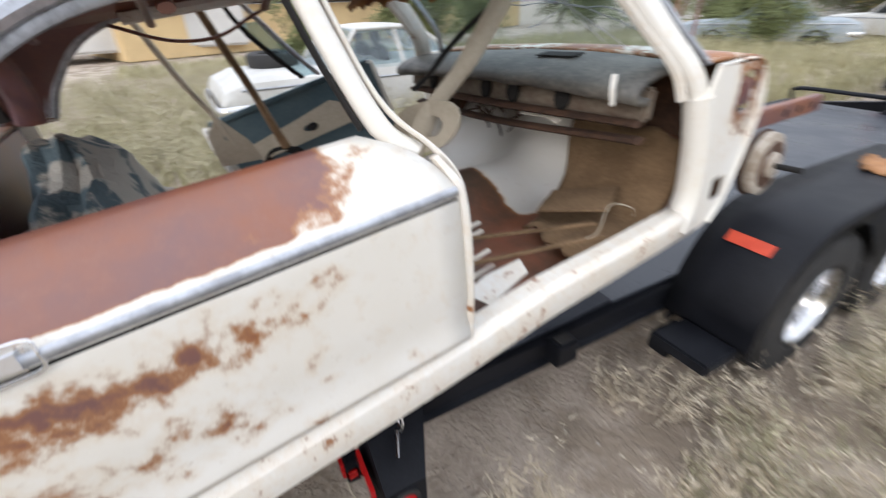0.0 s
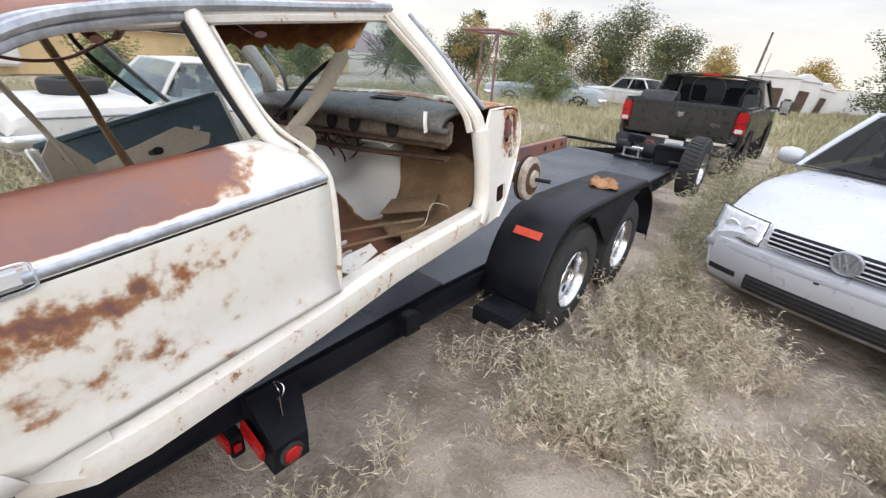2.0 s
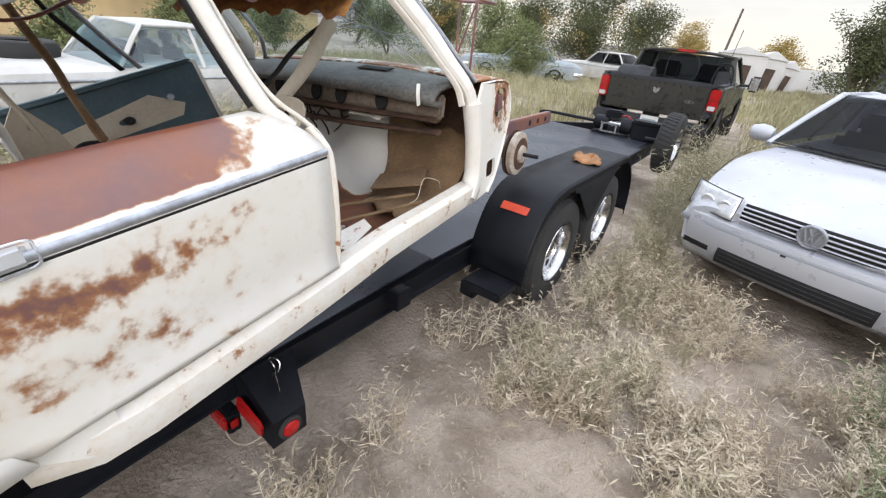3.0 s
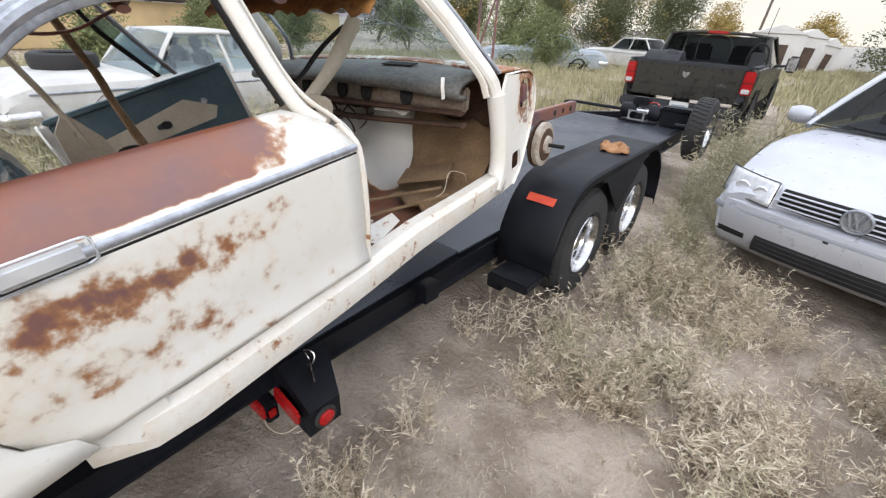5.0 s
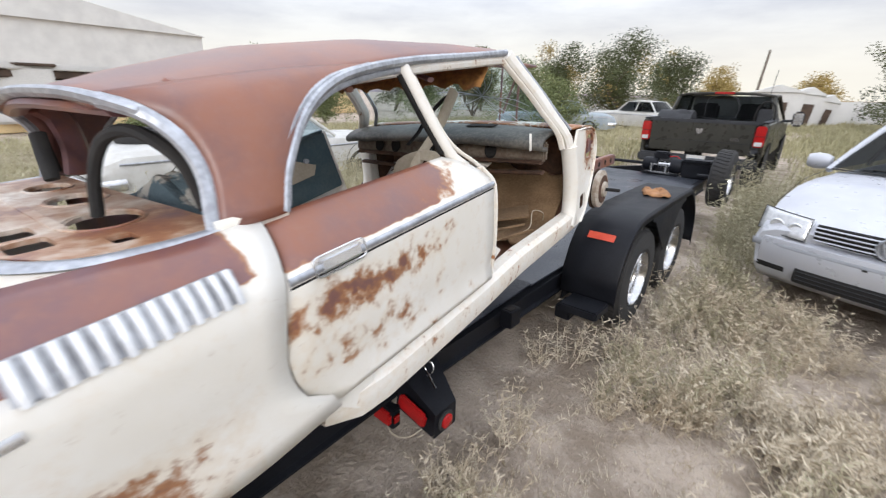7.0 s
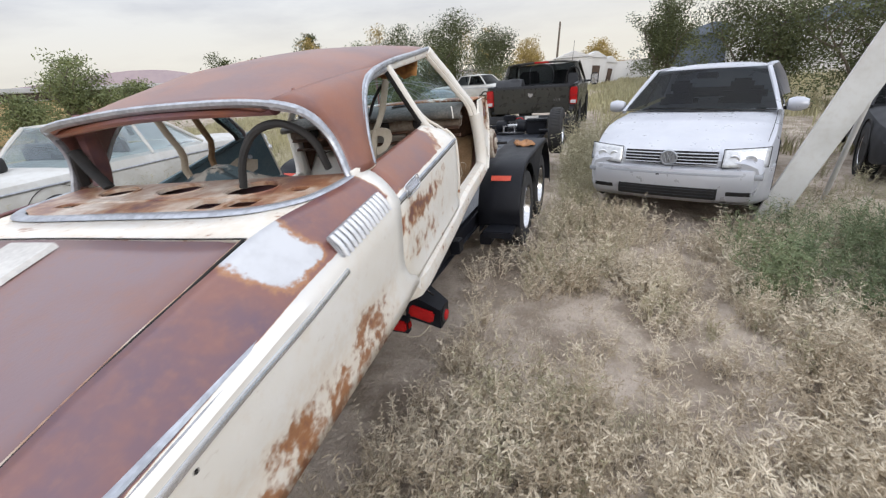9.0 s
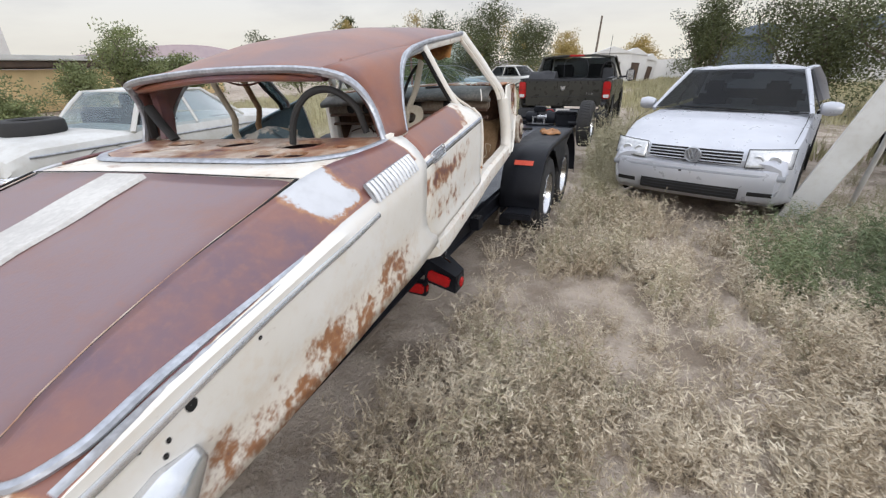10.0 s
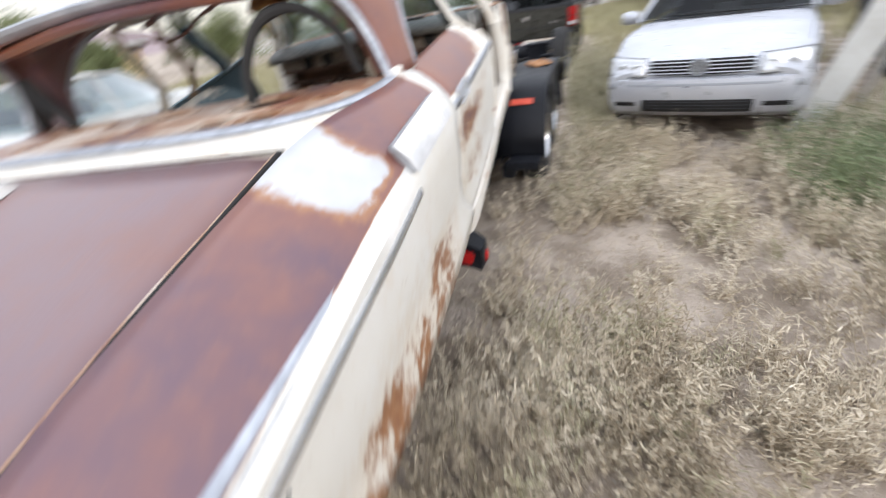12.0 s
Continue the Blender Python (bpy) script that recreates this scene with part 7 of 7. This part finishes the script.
                bx, by, w = x + rm.gauss(0, 0.16), y + rm.gauss(0, 0.16), rm.uniform(0.006, 0.014)
                dx, dy = math.cos(a) * l * rm.uniform(0.1, 0.5), math.sin(a) * l * rm.uniform(0.1, 0.5)
                sx, sy, z, j = -math.sin(a) * w, math.cos(a) * w, height(bx, by) - 0.02, len(vs)
                vs.extend(((bx - sx, by - sy, z), (bx + sx, by + sy, z), (bx + dx * 0.4 + sx, by + dy * 0.4 + sy, z + l * 0.65), (bx + dx * 0.4 - sx, by + dy * 0.4 - sy, z + l * 0.65), (bx + dx, by + dy, z + l)))
                fs.extend(((j, j + 1, j + 2, j + 3), (j + 3, j + 2, j + 4)))
    me = bpy.data.meshes.new("meadow_grass")
    me.from_pydata(vs, [], fs)
    me.materials.append(straw("meadow_blades", (0.20, 0.195, 0.10), (0.40, 0.365, 0.215)))
    tagged(new("meadow_grass", me), "green and straw-coloured long grass across the yard", "grass", kind="stuff")
    bushes = []
    for x, y, r, k in ((1.57, -0.70, 0.16, 7), (1.27, -0.80, 0.13, 6), (1.18, -1.60, 0.07, 3), (1.49, 0.60, 0.22, 10), (2.50, 0.26, 0.12, 4), (1.16, -2.0, 0.06, 3), (2.34, -0.80, 0.17, 6), (2.64, -0.40, 0.16, 6),
                       (1.86, 0.55, 0.22, 8), (1.55, -0.08, 0.18, 9), (1.66, -0.90, 0.10, 4), (2.42, 0.40, 0.15, 5), (2.93, -1.83, 0.18, 5), (2.09, -2.87, 0.14, 5), (2.24, -1.67, 0.12, 4), (2.59, -1.40, 0.16, 5), (1.09, -3.16, 0.06, 3), (1.28, -1.95, 0.08, 4)):
        bushes += [(x + rng.gauss(0, r), y + rng.gauss(0, r), rng.uniform(0.20, 0.40)) for _ in range(max(2, int(k * 0.6)))]
    weed_field("branching_weeds", "pale branching dry weeds beside the trailer", M_DRY, bushes, 41, 14, 34, 0.75)
    small = scatter(31, 1700, 0.9, 4.8, -6.4, 1.0, 0.025, 0.08, -0.5) + scatter(33, 900, 1.0, 2.0, -5.6, -0.6, 0.03, 0.09, -0.5)
    weed_field("ground_litter", "short dry grass and litter on the sand", M_DRY, small, 15, 5, 4, 0.9)
    # pebbles
    vs, fs = [], []
    for _ in range(420):
        x, y, r = rng.uniform(0.9, 4.2), rng.uniform(-5.8, 1.0), rng.uniform(0.004, 0.013)
        z, j = height(x, y), len(vs)
        vs.extend(((x + r, y, z), (x, y + r, z), (x - r, y, z), (x, y - r, z), (x + r * 0.2, y, z + r * 0.8)))
        fs.extend(((j, j + 1, j + 4), (j + 1, j + 2, j + 4), (j + 2, j + 3, j + 4), (j + 3, j, j + 4)))
    me = bpy.data.meshes.new("pebbles")
    me.from_pydata(vs, [], fs)
    me.materials.append(plain("pebble_stone", (0.50, 0.45, 0.38), (0.30, 0.26, 0.22), 0.9, 0, 30, 90, 0.0))
    tagged(new("pebbles", me), "small pale pebbles on the sand", "pebbles", kind="stuff")


build_weeds()
